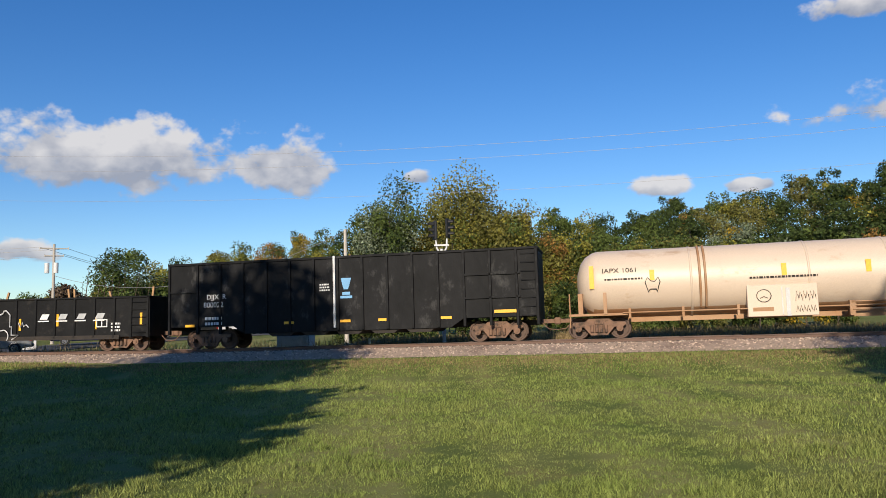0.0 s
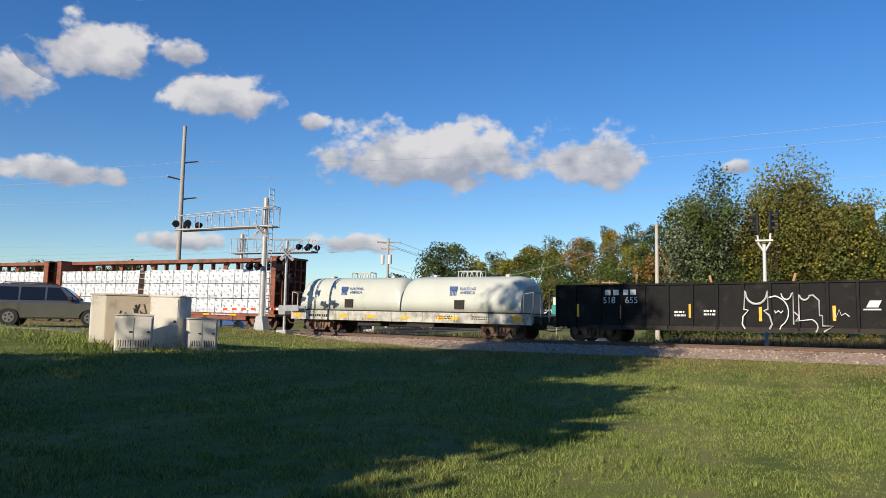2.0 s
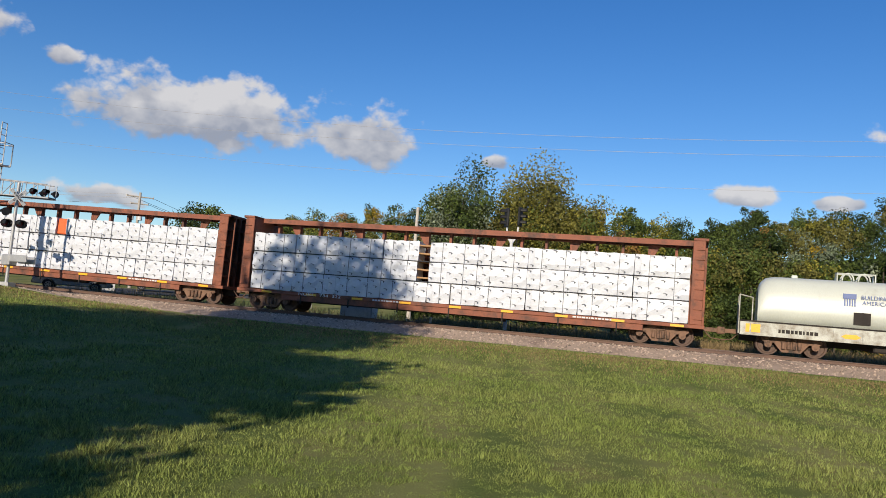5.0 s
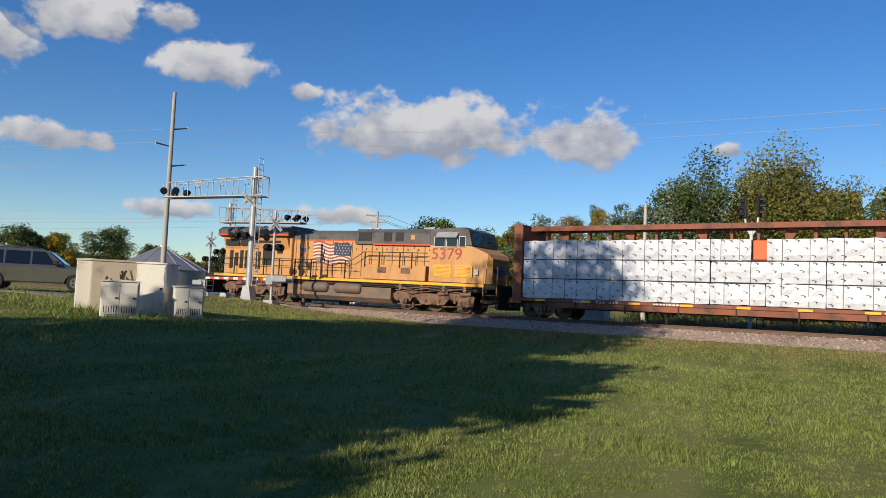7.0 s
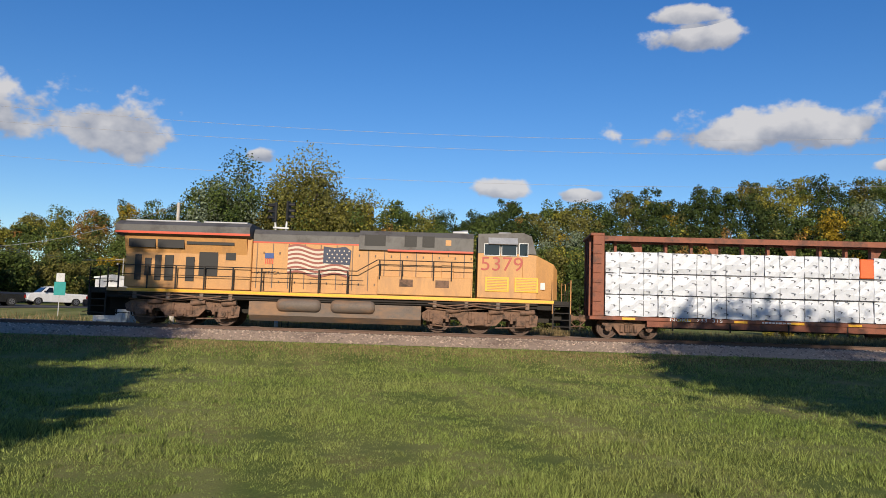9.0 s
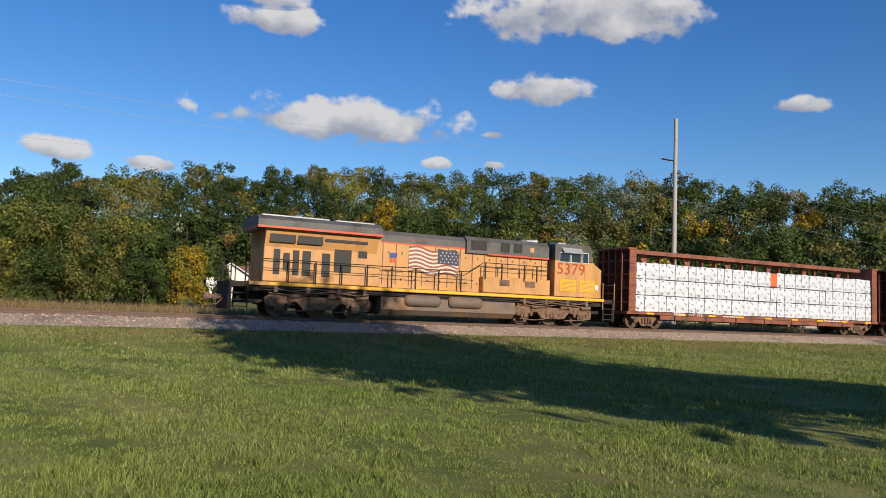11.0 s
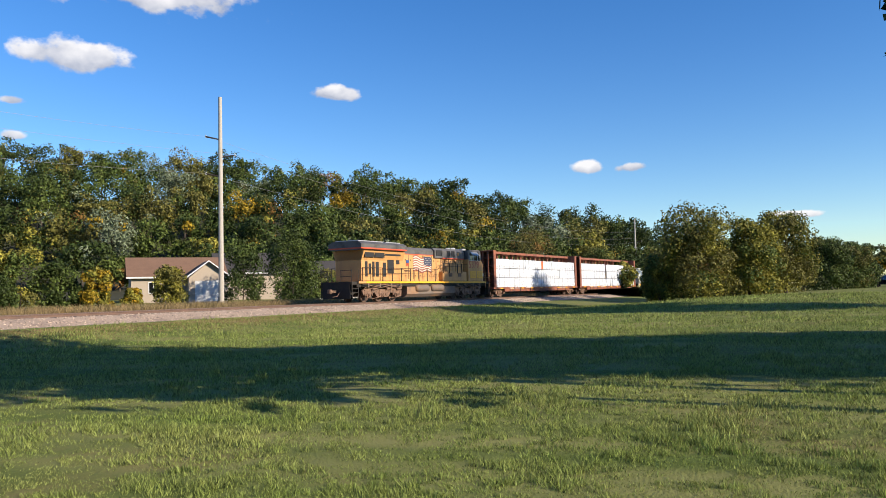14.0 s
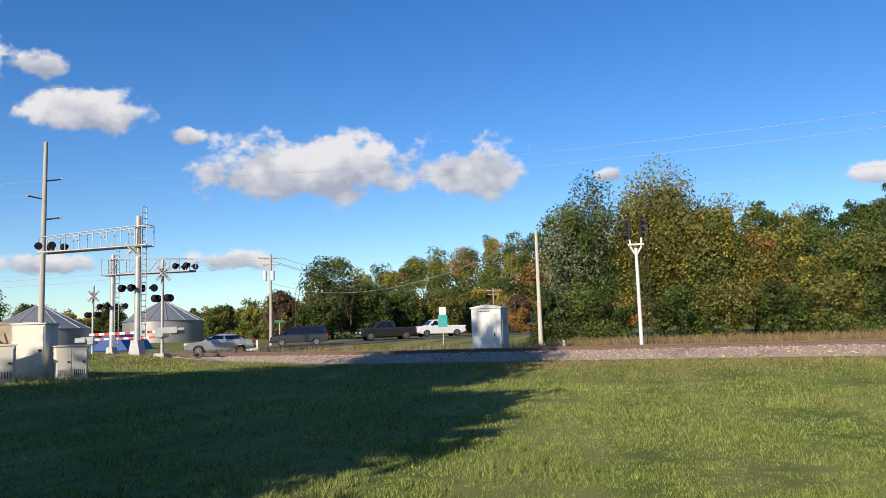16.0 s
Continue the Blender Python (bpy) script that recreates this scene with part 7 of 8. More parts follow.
def railway_signal(at):
    t = thing("railway_signal", "white railway block signal mast with two black heads", "railway signal", Matrix.Translation(at))
    part("footing", Shape().box(-0.35, -0.35, -0.6, 0.35, 0.35, 0.28, bevel=0.03), [M["concrete"]], t)
    part("mast", Shape().tube((0, 0, 0.2), (0, 0, 5.3), 0.1, 0.085, n=12), [M["white"]], t)
    lad = Shape()
    for x in (0.3, 0.62):
        lad.path([(x, 0.15, 0.2), (x - 0.05, 0.1, 5.6)], 0.022)
    for k in range(16):
        lad.path([(0.3, 0.13, 0.5 + k * 0.3), (0.6, 0.13, 0.5 + k * 0.3)], 0.016, n=5)
    part("ladder", lad, [M["under"]], t)
    part("bracket", Shape().path([(0, 0, 4.9), (-0.26, 0, 5.35), (-0.3, 0, 5.85)], 0.055).path([(0, 0, 4.9), (0.26, 0, 5.35), (0.3, 0, 5.85)], 0.055).box(-0.4, -0.12, 5.45, 0.4, 0.12, 5.53), [M["white"]], t, "white forked bracket")
    for x, z, turn in ((-0.34, 6.3, -70), (0.36, 6.4, 70)):
        hd = part("signal_head", Shape().box(-0.26, -0.06, -0.52, 0.26, 0.06, 0.52, bevel=0.05), [M["black_plastic"]], t, "black signal head", pose(x, 0, z, 0, 0, turn))
        for dz in (-0.32, 0.0, 0.32):
            hood = Shape().loft([[(math.cos(a) * q, yy, dz + math.sin(a) * q) for a in np.linspace(-0.2, math.pi + 0.2, 9)] for yy, q in ((-0.05, 0.13), (-0.36, 0.12))], closed=False, caps=False)
            part("hood", hood, [M["black_plastic"]], hd)
    return t


railway_signal(polar(0.1, 41.0))


# ---------------------------------------------------------------- cabinets, boxes and signs
def cabinet(at, turn, w, d, h, mat, label, doors=2, vents=True, rounded=0.03):
    t = thing("utility_cabinet", label, "cabinet", Matrix.Translation(at) @ pose(0, 0, 0, 0, 0, turn))
    part("body", Shape().box(-w / 2, -d / 2, -0.15, w / 2, d / 2, h - 0.04, bevel=rounded), [mat], t)
    part("roof", Shape().prism([(-w / 2 - 0.03, h - 0.04), (w / 2 + 0.03, h - 0.04), (w / 2 + 0.03, h), (0, h + 0.03), (-w / 2 - 0.03, h)], "y", -d / 2 - 0.03, d / 2 + 0.03), [mat], t)
    for k in range(doors):
        x0, x1 = -w / 2 + 0.04 + (w - 0.08) * k / doors, -w / 2 + 0.04 + (w - 0.08) * (k + 1) / doors
        dr = part("door", Shape().box(x0 + 0.01, -d / 2 - 0.025, 0.08, x1 - 0.01, -d / 2, h - 0.12, bevel=0.008), [mat], t)
        part("handle", Shape().box(x1 - 0.14, -d / 2 - 0.06, h * 0.5, x1 - 0.06, -d / 2 - 0.02, h * 0.54), [M["under"]], dr, "dark handle")
        if vents:
            for j in range(6):
                xx = x0 + 0.08 + (x1 - x0 - 0.16) * j / 5
                part("vent_slot", Shape().box(xx - 0.012, -d / 2 - 0.03, h * 0.12, xx + 0.012, -d / 2 - 0.024, h * 0.3), [M["under"]], dr)
    return t


cabinet(polar(46.2, 30.6), 38, 1.0, 0.8, 1.75, M["cabinet"], "off-white steel crossing cabinet at the back of a group", 1, False)
cabinet(polar(44.6, 29.6), 40, 1.7, 1.0, 1.82, M["cabinet_tan"], "tan steel cabinet with a grass pattern on its side", 1, False)
cabinet(polar(42.1, 28.9), 20, 1.05, 1.1, 1.85, M["cabinet"], "tall off-white steel cabinet with worn paint", 1, False)
cabinet(polar(44.4, 27.4), 42, 1.15, 0.75, 1.18, M["cabinet"], "low white cabinet with vent slots", 2)
cabinet(polar(40.0, 28.2), 46, 0.98, 0.7, 1.10, M["cabinet"], "low white double-door cabinet with vent slots", 2)
art = Shape()
rr = random.Random(2)
for k in range(16):
    x = rr.uniform(-0.35, 0.75)
    art.path([(x, 0, 0.55), (x + rr.uniform(-0.12, 0.12), 0, 0.8), (x + rr.uniform(-0.3, 0.3), 0, 1.0 + rr.uniform(0, 0.35))], 0.022, n=4)
pc = polar(44.6, 29.6)
solo("reed_decal", art, [M["leaf_brown"]], "brown printed reeds on the tan cabinet", "decal", at=Matrix.Translation(pc) @ pose(0, 0, 0, 0, 0, 40) @ pose(0, -0.535, 0.15))


def bungalow(at, turn):
    t = thing("relay_hut", "white steel railway relay hut beside the track", "hut", Matrix.Translation(at) @ pose(0, 0, 0, 0, 0, turn))
    w, d, h = 1.75, 1.6, 2.6
    part("body", Shape().box(-w / 2, -d / 2, -0.3, w / 2, d / 2, h, bevel=0.015), [M["white"]], t)
    part("roof", Shape().prism([(-w / 2 - 0.06, h - 0.02), (w / 2 + 0.06, h - 0.02), (w / 2 + 0.06, h + 0.05), (0, h + 0.2), (-w / 2 - 0.06, h + 0.05)], "y", -d / 2 - 0.08, d / 2 + 0.08), [M["white"]], t, "low gabled white roof")
    dr = part("door", Shape().box(-0.35, -d / 2 - 0.03, 0.1, 0.6, -d / 2, 2.3, bevel=0.01), [M["white"]], t, "white steel door")
    part("handle", Shape().box(0.45, -d / 2 - 0.07, 1.0, 0.52, -d / 2 - 0.03, 1.15), [M["under"]], dr)
    bars("placard", t, -d / 2 - 0.004, -0.1, 2.42, 0.7, 0.1, 1, M["under"], seed=31)
    part("vent", Shape().box(w / 2, -0.4, 1.7, w / 2 + 0.02, 0.4, 2.0), [M["galv"]], t)
    part("conduit", Shape().tube((w / 2 + 0.05, -d / 2 + 0.1, 0), (w / 2 + 0.05, -d / 2 + 0.1, 2.0), 0.03), [M["galv"]], t)
    return t


bungalow(polar(10.9, 44.8), -6)


def post_sign(at, turn, plates, label):
    t = thing("road_sign", label, "sign", Matrix.Translation(at) @ pose(0, 0, 0, 0, 0, turn))
    top = max(z + h / 2 for _, z, _, h, _ in plates)
    part("post", Shape().box(-0.03, 0.0, -0.3, 0.03, 0.05, top), [M["galv"]], t)
    for x, z, w, h, m in plates:
        part("plate", Shape().box(x - w / 2, -0.012, z - h / 2, x + w / 2, 0, z + h / 2, bevel=0.004), [M[m]], t)
    return t


post_sign(polar(14.4, 62), 15, [(0, 2.75, 0.55, 0.62, "white"), (0, 1.95, 0.75, 0.95, "teal")], "white and teal roadside sign on a steel post")
post_sign(polar(26.3, 72), 20, [(0, 2.3, 0.9, 0.22, "green_sign")], "green street-name sign on a post")
yard = thing("yard_sign", "low white advertising sign on the verge", "sign", Matrix.Translation(polar(28.6, 62)) @ pose(0, 0, 0, 0, 0, 25))
part("board", Shape().box(-0.85, -0.03, 0.15, 0.85, 0.03, 0.95, bevel=0.01), [M["white"]], yard)
part("leg", Shape().box(-0.7, 0, -0.2, -0.64, 0.04, 0.2).box(0.64, 0, -0.2, 0.7, 0.04, 0.2), [M["galv"]], yard)
bars("lettering", yard, -0.034, -0.1, 0.6, 1.3, 0.5, 2, M["under"], seed=33)
post_sign(polar(5.6, 40.2), 0, [(0, 0.55, 0.12, 0.3, "lettering")], "small white marker post beside the rail")
pile = Shape()
rings = []
for z, q in ((-0.2, 1.25), (0.12, 1.1), (0.3, 0.7), (0.42, 0.3), (0.46, 0.05)):
    rings.append([(math.cos(a) * q * (1 + 0.12 * math.sin(3 * a + z * 9)) * 1.3, math.sin(a) * q * (1 + 0.1 * math.cos(4 * a)), z) for a in np.linspace(0, 2 * math.pi, 17)[:-1]])
pile.loft(rings)
solo("gravel_pile", pile, [M["asphalt"]], "small heap of dark grey gravel by the pole", "gravel pile", at=Matrix.Translation(polar(5.9, 46)))


# ---------------------------------------------------------------- buildings
def gable(sh, x0, x1, y0, y1, z, rise, over, mat, axis="x"):
    th = 0.14
    if axis == "x":
        ym = (y0 + y1) / 2
        for s in (y0 - over, y1 + over):
            sh.add([(x0 - over, s, z - 0.1), (x1 + over, s, z - 0.1), (x1 + over, ym, z + rise), (x0 - over, ym, z + rise), (x0 - over, s, z - 0.1 + th), (x1 + over, s, z - 0.1 + th), (x1 + over, ym, z + rise + th), (x0 - over, ym, z + rise + th)],
                   [(0, 1, 2, 3), (4, 7, 6, 5), (0, 4, 5, 1), (0, 3, 7, 4), (1, 5, 6, 2)], mat)
    else:
        xm = (x0 + x1) / 2
        for s in (x0 - over, x1 + over):
            sh.add([(s, y0 - over, z - 0.1), (s, y1 + over, z - 0.1), (xm, y1 + over, z + rise), (xm, y0 - over, z + rise), (s, y0 - over, z - 0.1 + th), (s, y1 + over, z - 0.1 + th), (xm, y1 + over, z + rise + th), (xm, y0 - over, z + rise + th)],
                   [(0, 1, 2, 3), (4, 7, 6, 5), (0, 4, 5, 1), (0, 3, 7, 4), (1, 5, 6, 2)], mat)


def house(at, turn, w, d, wall_h, rise, siding, roof, label, wing=None, garage=None, windows=(), door=None, chimney=False):
    t = thing("house", label, "house", Matrix.Translation(at) @ pose(0, 0, 0, 0, 0, turn))
    body = Shape().prism([(-d / 2, -0.6), (d / 2, -0.6), (d / 2, wall_h), (0, wall_h + rise * 0.97), (-d / 2, wall_h)], "x", -w / 2, w / 2)
    part("wall", body, [M[siding]], t)
    rf = Shape()
    gable(rf, -w / 2, w / 2, -d / 2, d / 2, wall_h, rise, 0.45, 0, "x")
    part("roof", rf, [M[roof]], t)
    part("gutter", Shape().box(-w / 2 - 0.45, -d / 2 - 0.52, wall_h - 0.16, w / 2 + 0.45, -d / 2 - 0.42, wall_h + 0.0), [M["white"]], t)
    if wing:
        x0, x1, out, wh, wr = wing
        wg = Shape().prism([(x0, -0.6), (x1, -0.6), (x1, wh), ((x0 + x1) / 2, wh + wr), (x0, wh)], "y", -d / 2 - out, 0)
        part("wing_wall", wg, [M[siding]], t)
        r2 = Shape()
        gable(r2, x0, x1, -d / 2 - out, 0.0, wh, wr, 0.4, 0, "y")
        part("wing_roof", r2, [M[roof]], t)
        part("fascia", Shape().path([(x0 - 0.4, -d / 2 - out - 0.42, wh - 0.05), ((x0 + x1) / 2, -d / 2 - out - 0.42, wh + wr + 0.08), (x1 + 0.4, -d / 2 - out - 0.42, wh - 0.05)], 0.09, n=4), [M["white"]], t)
        yf = -d / 2 - out
        if garage:
            gx, gw = garage
            g = part("garage_door", Shape().box(gx - gw / 2, yf - 0.05, 0, gx + gw / 2, yf, 2.1), [M["white"]], t)
            for k in range(1, 4):
                part("panel_groove", Shape().box(gx - gw / 2, yf - 0.06, 0.52 * k, gx + gw / 2, yf - 0.05, 0.52 * k + 0.03), [M["galv"]], g)
    for x, z, ww, hh in windows:
        wi = part("window", Shape().box(x - ww / 2, -d / 2 - 0.03, z, x + ww / 2, -d / 2, z + hh), [M["glass"]], t, "dark window")
        fr = Shape()
        for a, b, c, e in ((x - ww / 2 - 0.08, z - 0.08, x + ww / 2 + 0.08, z), (x - ww / 2 - 0.08, z + hh, x + ww / 2 + 0.08, z + hh + 0.08), (x - ww / 2 - 0.08, z, x - ww / 2, z + hh), (x + ww / 2, z, x + ww / 2 + 0.08, z + hh), (x - 0.03, z, x + 0.03, z + hh)):
            fr.box(a, -d / 2 - 0.05, b, c, -d / 2 - 0.03 + 0.03, e)
        part("frame", fr, [M["white"]], wi)
    if door:
        part("door", Shape().box(door - 0.5, -d / 2 - 0.04, 0, door + 0.5, -d / 2, 2.05), [M["door_red"]], t, "red-brown front door")
    if chimney:
        part("chimney", Shape().box(-w / 2 + 1.2, 0.8, wall_h, -w / 2 + 1.8, 1.4, wall_h + rise + 0.7), [M["door_red"]], t, "brick chimney")
    return t


house(planted(-29.2, 106), -29.2, 10.4, 7.5, 2.6, 1.7, "siding", "roof_brown", "white ranch house with brown roof and front garage", (-5.2, 0.6, 2.4, 2.5, 1.9), (-2.4, 3.6), ((2.2, 1.0, 1.4, 1.1),), 3.6, True)
house(planted(-37.9, 108), -32, 9.0, 7.0, 2.8, 2.3, "siding_beige", "roof_brown", "beige house with brown shingle roof behind shrubs", None, None, ((0.5, 1.0, 1.3, 1.1),), None)
house(planted(-56.8, 87), -52, 9.0, 7.0, 2.6, 2.0, "siding_beige", "roof_brown", "beige house with brown roof and white garage gable", (0.8, 4.6, 2.2, 2.4, 1.6), (2.7, 2.6), ((-2.4, 1.0, 0.8, 1.0), (-0.6, 1.0, 1.0, 1.0)), None)
house(planted(-61.8, 100), -55, 8.0, 7.0, 3.2, 2.4, "siding_beige", "roof_dark", "brown house half hidden behind trees", None, None, (), None)
house(planted(-68.4, 98), -62, 7.0, 6.5, 2.5, 2.2, "siding", "roof_dark", "small white house with dark roof behind trees", None, None, ((1.5, 0.9, 1.0, 1.0),), None)
house(planted(-75.6, 104), -70, 8.0, 6.5, 2.6, 2.2, "siding", "roof_brown", "white house with brown roof behind trees", None, None, ((-1.0, 1.0, 1.0, 1.0),), None)

wb = thing("metal_building", "large white metal building with a dark doorway", "building", Matrix.Translation(planted(-111.0, 160)) @ pose(0, 0, 0, 0, 0, -104))
part("wall", Shape().box(-12, -8, -1, 12, 8, 5.0), [M["white"]], wb, "pale blue-white metal wall")
part("roof", Shape().box(-12.3, -8.3, 5.0, 12.3, 8.3, 5.35, bevel=0.05), [M["white"]], wb)
part("door", Shape().box(-8.5, -8.06, 0, -4.0, -8.0, 3.2), [M["grille"]], wb, "dark roller doorway")


def grain_bin(at, r, wall_h, rise, label):
    t = thing("grain_bin", label, "grain bin", Matrix.Translation(at))
    n = 28
    ring = lambda q, z: [(math.cos(2 * math.pi * i / n) * q, math.sin(2 * math.pi * i / n) * q, z) for i in range(n)]
    zs = [0]
    wall = Shape()
    rings = []
    for k in range(int(wall_h / 0.4) * 2 + 1):
        rings.append(ring(r + 0.03 * (k % 2), -0.5 + (wall_h + 0.5) * k / (int(wall_h / 0.4) * 2)))
    wall.loft(rings)
    part("wall", wall, [M["bin"]], t, "corrugated steel wall")
    part("roof", Shape().loft([ring(r + 0.2, wall_h - 0.05), ring(0.5, wall_h + rise), ring(0.45, wall_h + rise + 0.3), ring(0.05, wall_h + rise + 0.35)], smooth=False), [M["bin"]], t, "conical steel roof")
    for k in range(0, n, 2):
        a = 2 * math.pi * k / n
        part("roof_rib", Shape().path([(math.cos(a) * (r + 0.2), math.sin(a) * (r + 0.2), wall_h - 0.02), (math.cos(a) * 0.5, math.sin(a) * 0.5, wall_h + rise + 0.03)], 0.05, n=4), [M["galv"]], t)
    return t


grain_bin(polar(41.9, 105), 5.6, 7.2 - 2.8 - 0.35 - gz(*polar(41.9, 105)[:2]), 2.8, "steel grain bin with conical roof near the crossing")
grain_bin(polar(34.2, 112), 5.2, 7.9 - 2.6 - 0.35 - gz(*polar(34.2, 112)[:2]), 2.6, "steel grain bin with pale conical roof beyond the road")
tarp = Shape().prism([(-2.2, 0), (2.2, 0), (1.4, 1.0), (0, 1.7), (-1.3, 0.9)], "y", -2, 2)
solo("tarpaulin", tarp, [M["blue"]], "blue tarpaulin over a stack near the crossing", "tarp", at=Matrix.Translation(polar(36.9, 80)))


# ---------------------------------------------------------------- vehicles
def vehicle(kind, paint, at, turn, label):
    """A car built along its own x axis, nose to +x: body, glass, lamps, wheels."""
    spec = {
        "suv": dict(L=5.2, W=1.9, prof=[(-2.6, 0.45), (-2.6, 0.95), (-2.52, 1.08), (1.0, 1.12), (2.3, 1.02), (2.58, 0.85), (2.6, 0.45)], roof=[(-2.5, 1.06), (-2.25, 1.72), (-2.0, 1.80), (0.15, 1.80), (0.45, 1.72), (1.2, 1.1)], wheels=(-1.55, 1.65), r=0.37),
        "van": dict(L=5.0, W=1.95, prof=[(-2.5, 0.4), (-2.5, 1.0), (-2.45, 1.1), (1.3, 1.1), (2.3, 0.95), (2.5, 0.75), (2.5, 0.4)], roof=[(-2.42, 1.08), (-2.25, 1.65), (-2.0, 1.75), (0.2, 1.75), (0.5, 1.68), (1.7, 1.05)], wheels=(-1.5, 1.5), r=0.34),
        "sedan": dict(L=4.8, W=1.82, prof=[(-2.4, 0.4), (-2.42, 0.95), (-2.3, 1.03), (-1.5, 1.05), (0.9, 1.0), (2.1, 0.85), (2.4, 0.65), (2.4, 0.35)], roof=[(-1.75, 1.03), (-1.05, 1.4), (-0.7, 1.46), (0.0, 1.46), (0.3, 1.4), (1.2, 0.98)], wheels=(-1.42, 1.42), r=0.33),
        "pickup": dict(L=5.8, W=2.0, prof=[(-2.9, 0.55), (-2.9, 1.2), (-0.75, 1.22), (1.2, 1.25), (2.6, 1.17), (2.85, 0.95), (2.9, 0.5)], roof=[(-0.75, 1.2), (-0.65, 1.8), (-0.45, 1.88), (0.75, 1.88), (1.0, 1.8), (1.65, 1.22)], wheels=(-1.8, 1.85), r=0.4),
    }[kind]
    L, W, r = spec["L"], spec["W"], spec["r"]
    t = thing({"suv": "suv", "van": "minivan", "sedan": "sedan_car", "pickup": "pickup_truck"}[kind], label, "car" if kind != "pickup" else "pickup truck", Matrix.Translation(at) @ pose(0, 0, 0, 0, 0, turn))
    outline = spec["prof"][:]
    bottom = []
    for wx in reversed(spec["wheels"]):
        bottom += [(wx + math.cos(a) * (r + 0.06), 0.32 + max(0, math.sin(a)) * (r + 0.08)) for a in np.linspace(0, math.pi, 8)]
    outline = outline + bottom
    body = Shape()
    n = len(outline)
    cx = lambda y: [(x, y, z) for x, z in outline]
    inset = [(x * 0.985, z if z < 0.7 else 0.7 + (z - 0.7) * 0.93) for x, z in outline]
    body.loft([[(x, -W / 2 + 0.0, 0.62 + (z - 0.62) * 0.8) for x, z in inset], [(x, -W / 2 + 0.04, z) for x, z in outline], [(x, W / 2 - 0.04, z) for x, z in outline], [(x, W / 2, 0.62 + (z - 0.62) * 0.8) for x, z in inset]], smooth=False)
    part("body", body, [paint], t)
    rf = spec["roof"]
    cab = Shape()
    tops = [(x, z, (W / 2 - 0.08) - 0.26 * max(0, (z - 1.05)) / 0.8) for x, z in rf]
    cab.loft([[(x, -w_, z) for x, z, w_ in tops], [(x, w_, z) for x, z, w_ in tops]], smooth=False)
    part("roof", cab, [paint], t)
    zt, x0, x1 = max(z for _, z in rf), rf[0][0], rf[-1][0]
    zb = rf[0][1] + 0.06
    for s in (-1, 1):
        k = {"suv": 3, "van": 3, "sedan": 2, "pickup": 2}[kind]
        xa, xb = x0 + 0.25, x1 - 0.35
        for j in range(k):
            a, b = xa + (xb - xa) * j / k + 0.05, xa + (xb - xa) * (j + 1) / k - 0.05
            top = zt - 0.12
            ta, tb = a + (0.18 if j == 0 else 0), b - (0.45 if j == k - 1 else 0)
            yl, yh = s * (W / 2 - 0.07), s * (W / 2 - 0.08 - 0.26 * (top - 1.05) / 0.8 + 0.012)
            part("side_window", Shape().add([(a, yl, zb), (b, yl, zb), (tb, yh, top), (ta, yh, top), (a, yl - s * 0.04, zb), (b, yl - s * 0.04, zb), (tb, yh - s * 0.04, top), (ta, yh - s * 0.04, top)], [(0, 1, 2, 3), (4, 7, 6, 5), (0, 4, 5, 1), (3, 2, 6, 7), (0, 3, 7, 4), (1, 5, 6, 2)]), [M["glass"]], t, "dark tinted side window")
        part("mirror", Shape().box(x1 - 0.45, s * (W / 2), zb, x1 - 0.25, s * (W / 2 + 0.2), zb + 0.17, bevel=0.03), [M["black_plastic"]], t)
        part("headlight", Shape().box(L / 2 - 0.25, s * (W / 2 - 0.5), 0.66, L / 2 + 0.01, s * (W / 2 - 0.05), 0.86, bevel=0.03), [M["lamp"]], t, "clear headlight")
        part("tail_light", Shape().box(-L / 2 - 0.02, s * (W / 2 - 0.2), 0.75, -L / 2 + 0.15, s * (W / 2 + 0.005), 1.05, bevel=0.02), [M["tail"]], t, "red tail light")
    ws = [(rf[-1][0] - 0.08, rf[-1][1] + 0.08), (rf[-2][0] + 0.05, rf[-2][1] - 0.04)]
    part("windshield", Shape().add([(ws[0][0] + 0.05, -W / 2 + 0.2, ws[0][1]), (ws[0][0] + 0.05, W / 2 - 0.2, ws[0][1]), (ws[1][0] + 0.05, W / 2 - 0.38, ws[1][1]), (ws[1][0] + 0.05, -W / 2 + 0.38, ws[1][1]), (ws[0][0] - 0.05, -W / 2 + 0.2, ws[0][1]), (ws[0][0] - 0.05, W / 2 - 0.2, ws[0][1]), (ws[1][0] - 0.05, W / 2 - 0.38, ws[1][1]), (ws[1][0] - 0.05, -W / 2 + 0.38, ws[1][1])], [(0, 1, 2, 3), (4, 7, 6, 5), (0, 4, 5, 1), (3, 2, 6, 7), (0, 3, 7, 4), (1, 5, 6, 2)]), [M["glass"]], t, "dark windshield")
    rw = [(rf[0][0] - 0.02, rf[0][1] + 0.1), (rf[1][0] - 0.03, rf[1][1] - 0.06)]
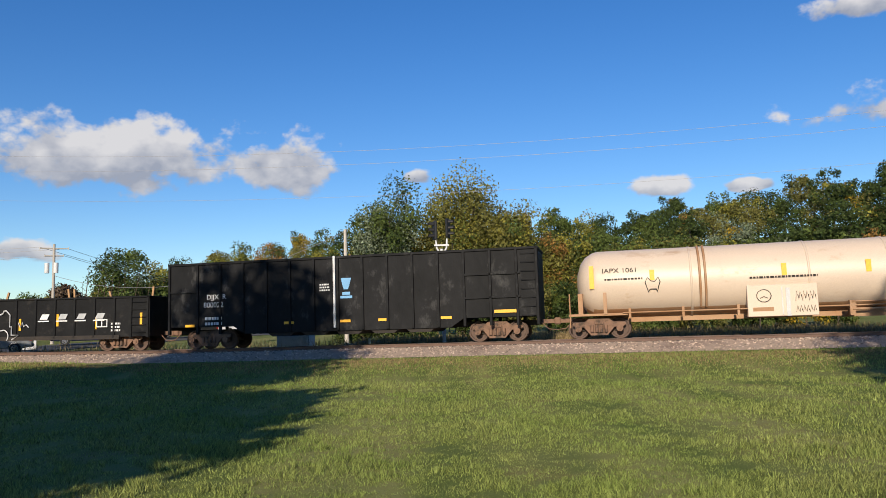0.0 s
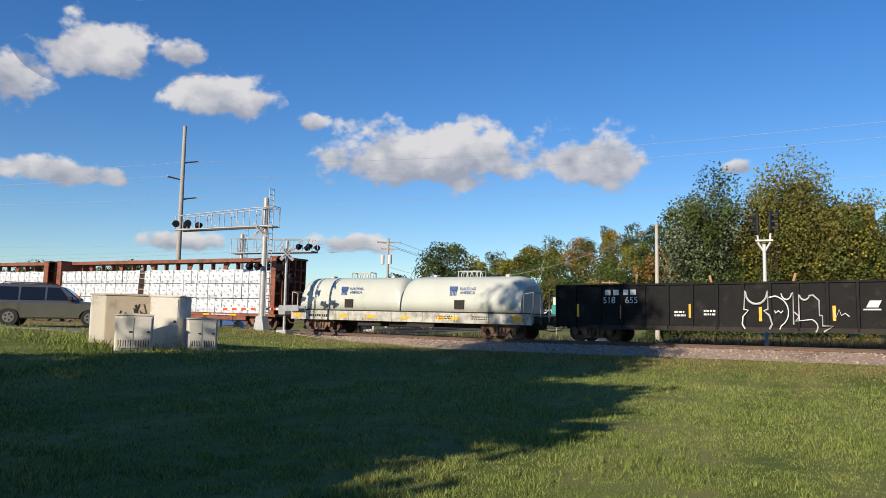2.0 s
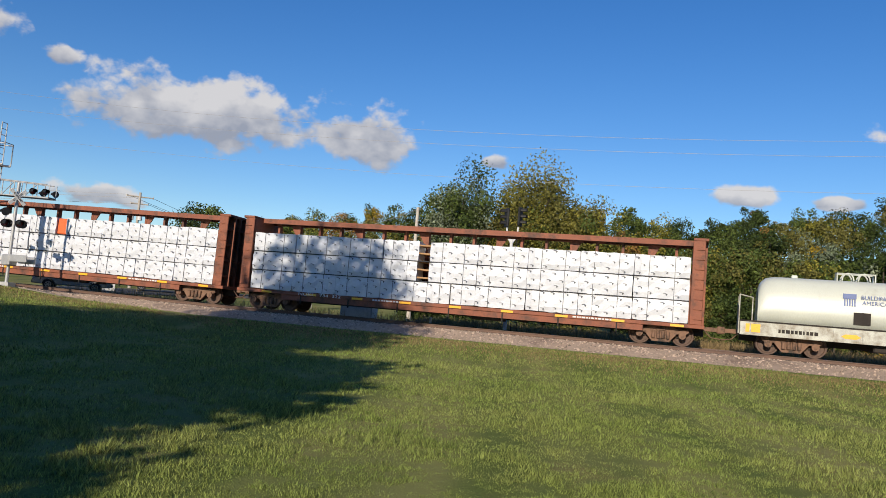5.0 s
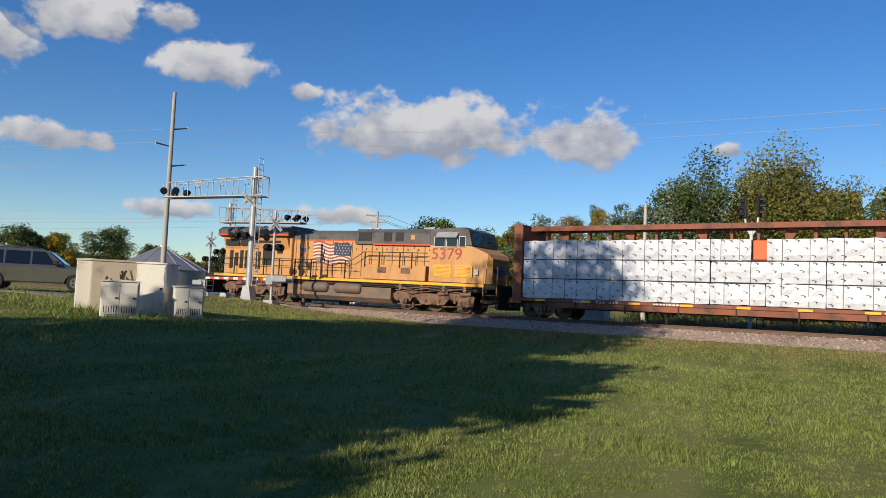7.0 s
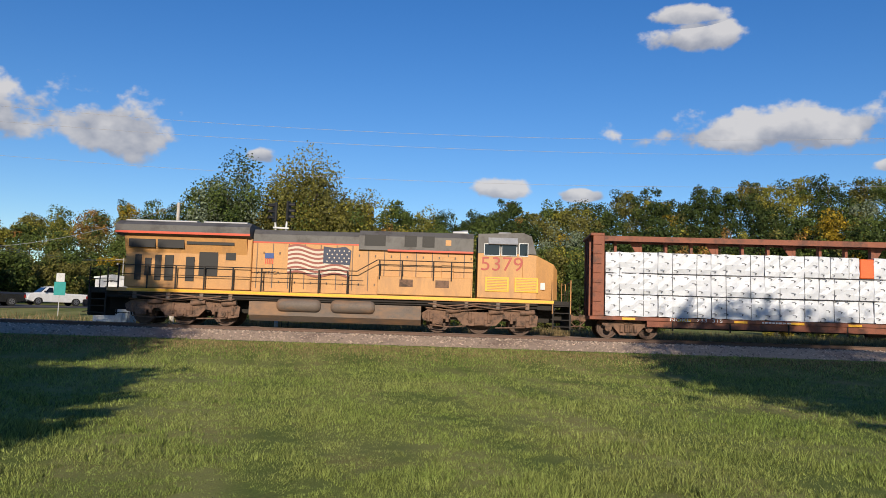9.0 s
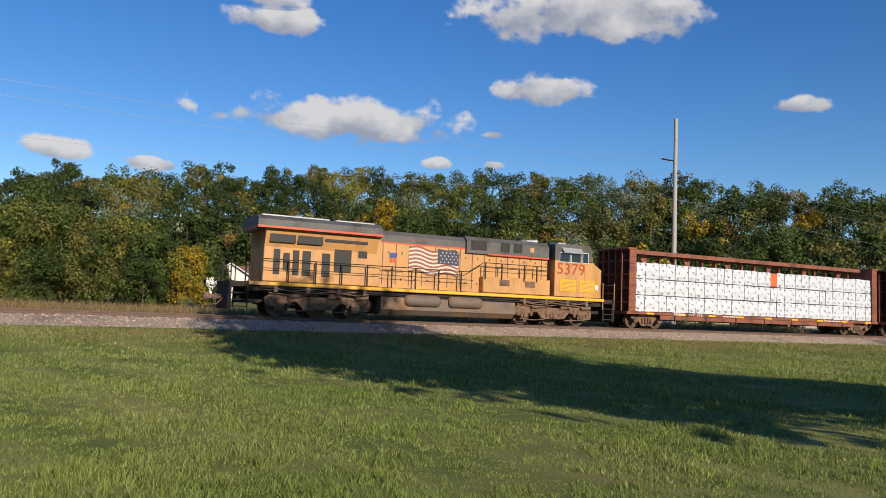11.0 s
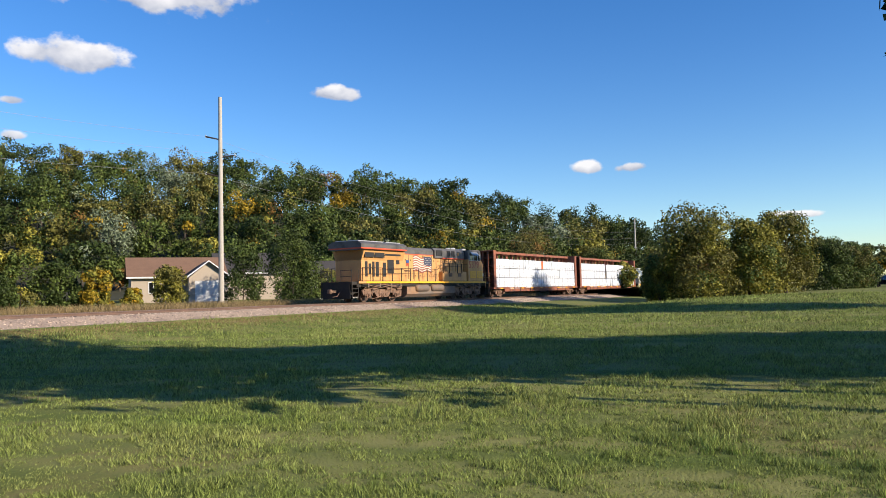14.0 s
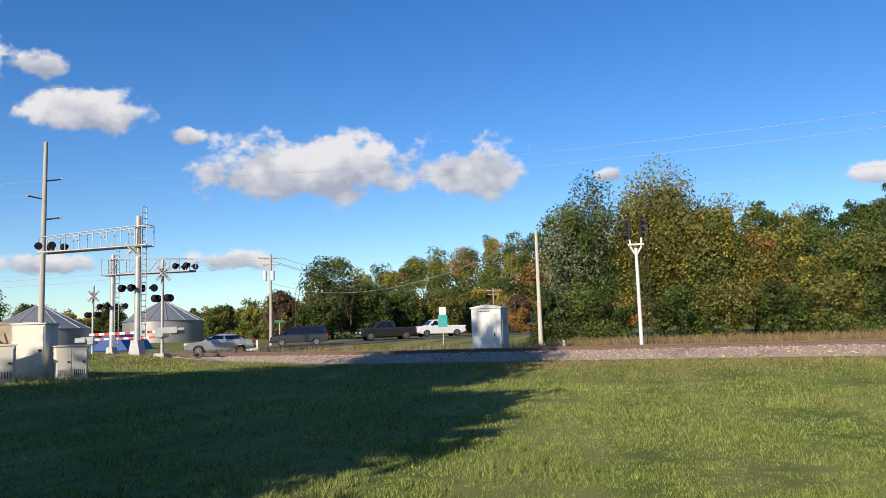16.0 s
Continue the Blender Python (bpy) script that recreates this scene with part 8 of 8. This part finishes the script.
    part("rear_window", Shape().add([(rw[0][0] - 0.03, -W / 2 + 0.2, rw[0][1]), (rw[0][0] - 0.03, W / 2 - 0.2, rw[0][1]), (rw[1][0] - 0.03, W / 2 - 0.36, rw[1][1]), (rw[1][0] - 0.03, -W / 2 + 0.36, rw[1][1]), (rw[0][0] + 0.05, -W / 2 + 0.2, rw[0][1]), (rw[0][0] + 0.05, W / 2 - 0.2, rw[0][1]), (rw[1][0] + 0.05, W / 2 - 0.36, rw[1][1]), (rw[1][0] + 0.05, -W / 2 + 0.36, rw[1][1])], [(0, 1, 2, 3), (4, 7, 6, 5), (0, 4, 5, 1), (3, 2, 6, 7), (0, 3, 7, 4), (1, 5, 6, 2)]), [M["glass"]], t)
    part("grille", Shape().box(L / 2 - 0.03, -0.45, 0.6, L / 2 + 0.02, 0.45, 0.85, bevel=0.01), [M["black_plastic"]], t)
    part("bumper", Shape().box(L / 2 - 0.15, -W / 2 + 0.05, 0.36, L / 2 + 0.06, W / 2 - 0.05, 0.56, bevel=0.05), [M["black_plastic"] if kind != "pickup" else M["rim"]], t)
    part("bumper", Shape().box(-L / 2 - 0.06, -W / 2 + 0.05, 0.42, -L / 2 + 0.15, W / 2 - 0.05, 0.62, bevel=0.05), [M["black_plastic"]], t)
    if kind == "suv":
        for s in (-1, 1):
            part("roof_rail", Shape().path([(-1.9, s * 0.62, 1.8), (-1.85, s * 0.62, 1.87), (0.0, s * 0.62, 1.87), (0.1, s * 0.62, 1.8)], 0.025), [M["black_plastic"]], t)
    if kind == "pickup":
        part("bed", Shape().box(-2.8, -W / 2 + 0.12, 1.16, -0.85, W / 2 - 0.12, 1.24), [M["black_plastic"]], t, "dark open cargo bed")
    for wx in spec["wheels"]:
        for s in (-1, 1):
            m = pose(wx, s * (W / 2 - 0.13), r)
            w_ = part("wheel", Shape().tube((0, -0.11, 0), (0, 0.11, 0), r, n=20), [M["rubber"]], t, "black tyre", m)
            rm = Shape().tube((0, s * 0.09, 0), (0, s * 0.125, 0), r * 0.62, n=16)
            part("rim", rm, [M["rim"]], w_, "alloy rim")
            for k in range(5):
                a = 2 * math.pi * k / 5
                part("spoke_gap", Shape().tube((math.cos(a) * r * 0.36, s * 0.12, math.sin(a) * r * 0.36), (math.cos(a) * r * 0.36, s * 0.13, math.sin(a) * r * 0.36), r * 0.13, n=6), [M["black_plastic"]], w_)
    return t


M["car_grey"] = material("grey_metallic_paint", (0.14, 0.14, 0.133), None, 2, 0.25, 0.6, bsdf_in={"Coat Weight": 0.6})
M["car_silver"] = material("silver_blue_paint", (0.36, 0.39, 0.43), None, 2, 0.25, 0.6, bsdf_in={"Coat Weight": 0.6})
M["car_navy"] = material("dark_navy_paint", (0.014, 0.021, 0.049), None, 2, 0.2, 0.3, bsdf_in={"Coat Weight": 0.8})
M["car_black"] = material("dark_grey_paint", (0.0315, 0.0329, 0.035), None, 2, 0.25, 0.4, bsdf_in={"Coat Weight": 0.8})
M["car_white"] = material("white_car_paint", (0.63, 0.638, 0.647), None, 2, 0.25, 0.0, bsdf_in={"Coat Weight": 0.6})


def parked(az, dist, lift=0.07):
    p = polar(az, dist)
    p.z += lift
    return p


vehicle("suv", M["car_grey"], parked(49.5, 38.5), 40, "grey metallic sport utility car waiting by the crossing")
vehicle("sedan", M["car_silver"], parked(30.4, 58), 205, "silver-blue sedan waiting at the crossing")
vehicle("van", M["car_navy"], parked(24.9, 70), 205, "dark navy minivan waiting on the road")
vehicle("pickup", M["car_black"], parked(18.6, 78), 215, "dark grey pickup truck waiting on the road")
vehicle("pickup", M["car_white"], parked(14.7, 87), 217, "white pickup truck waiting on the road")
vehicle("suv", M["car_black"], parked(8.5, 100), 215, "dark car far along the road")
vehicle("pickup", M["car_navy"], parked(-106.0, 150), 20, "dark blue pickup parked at a white building")


motions()
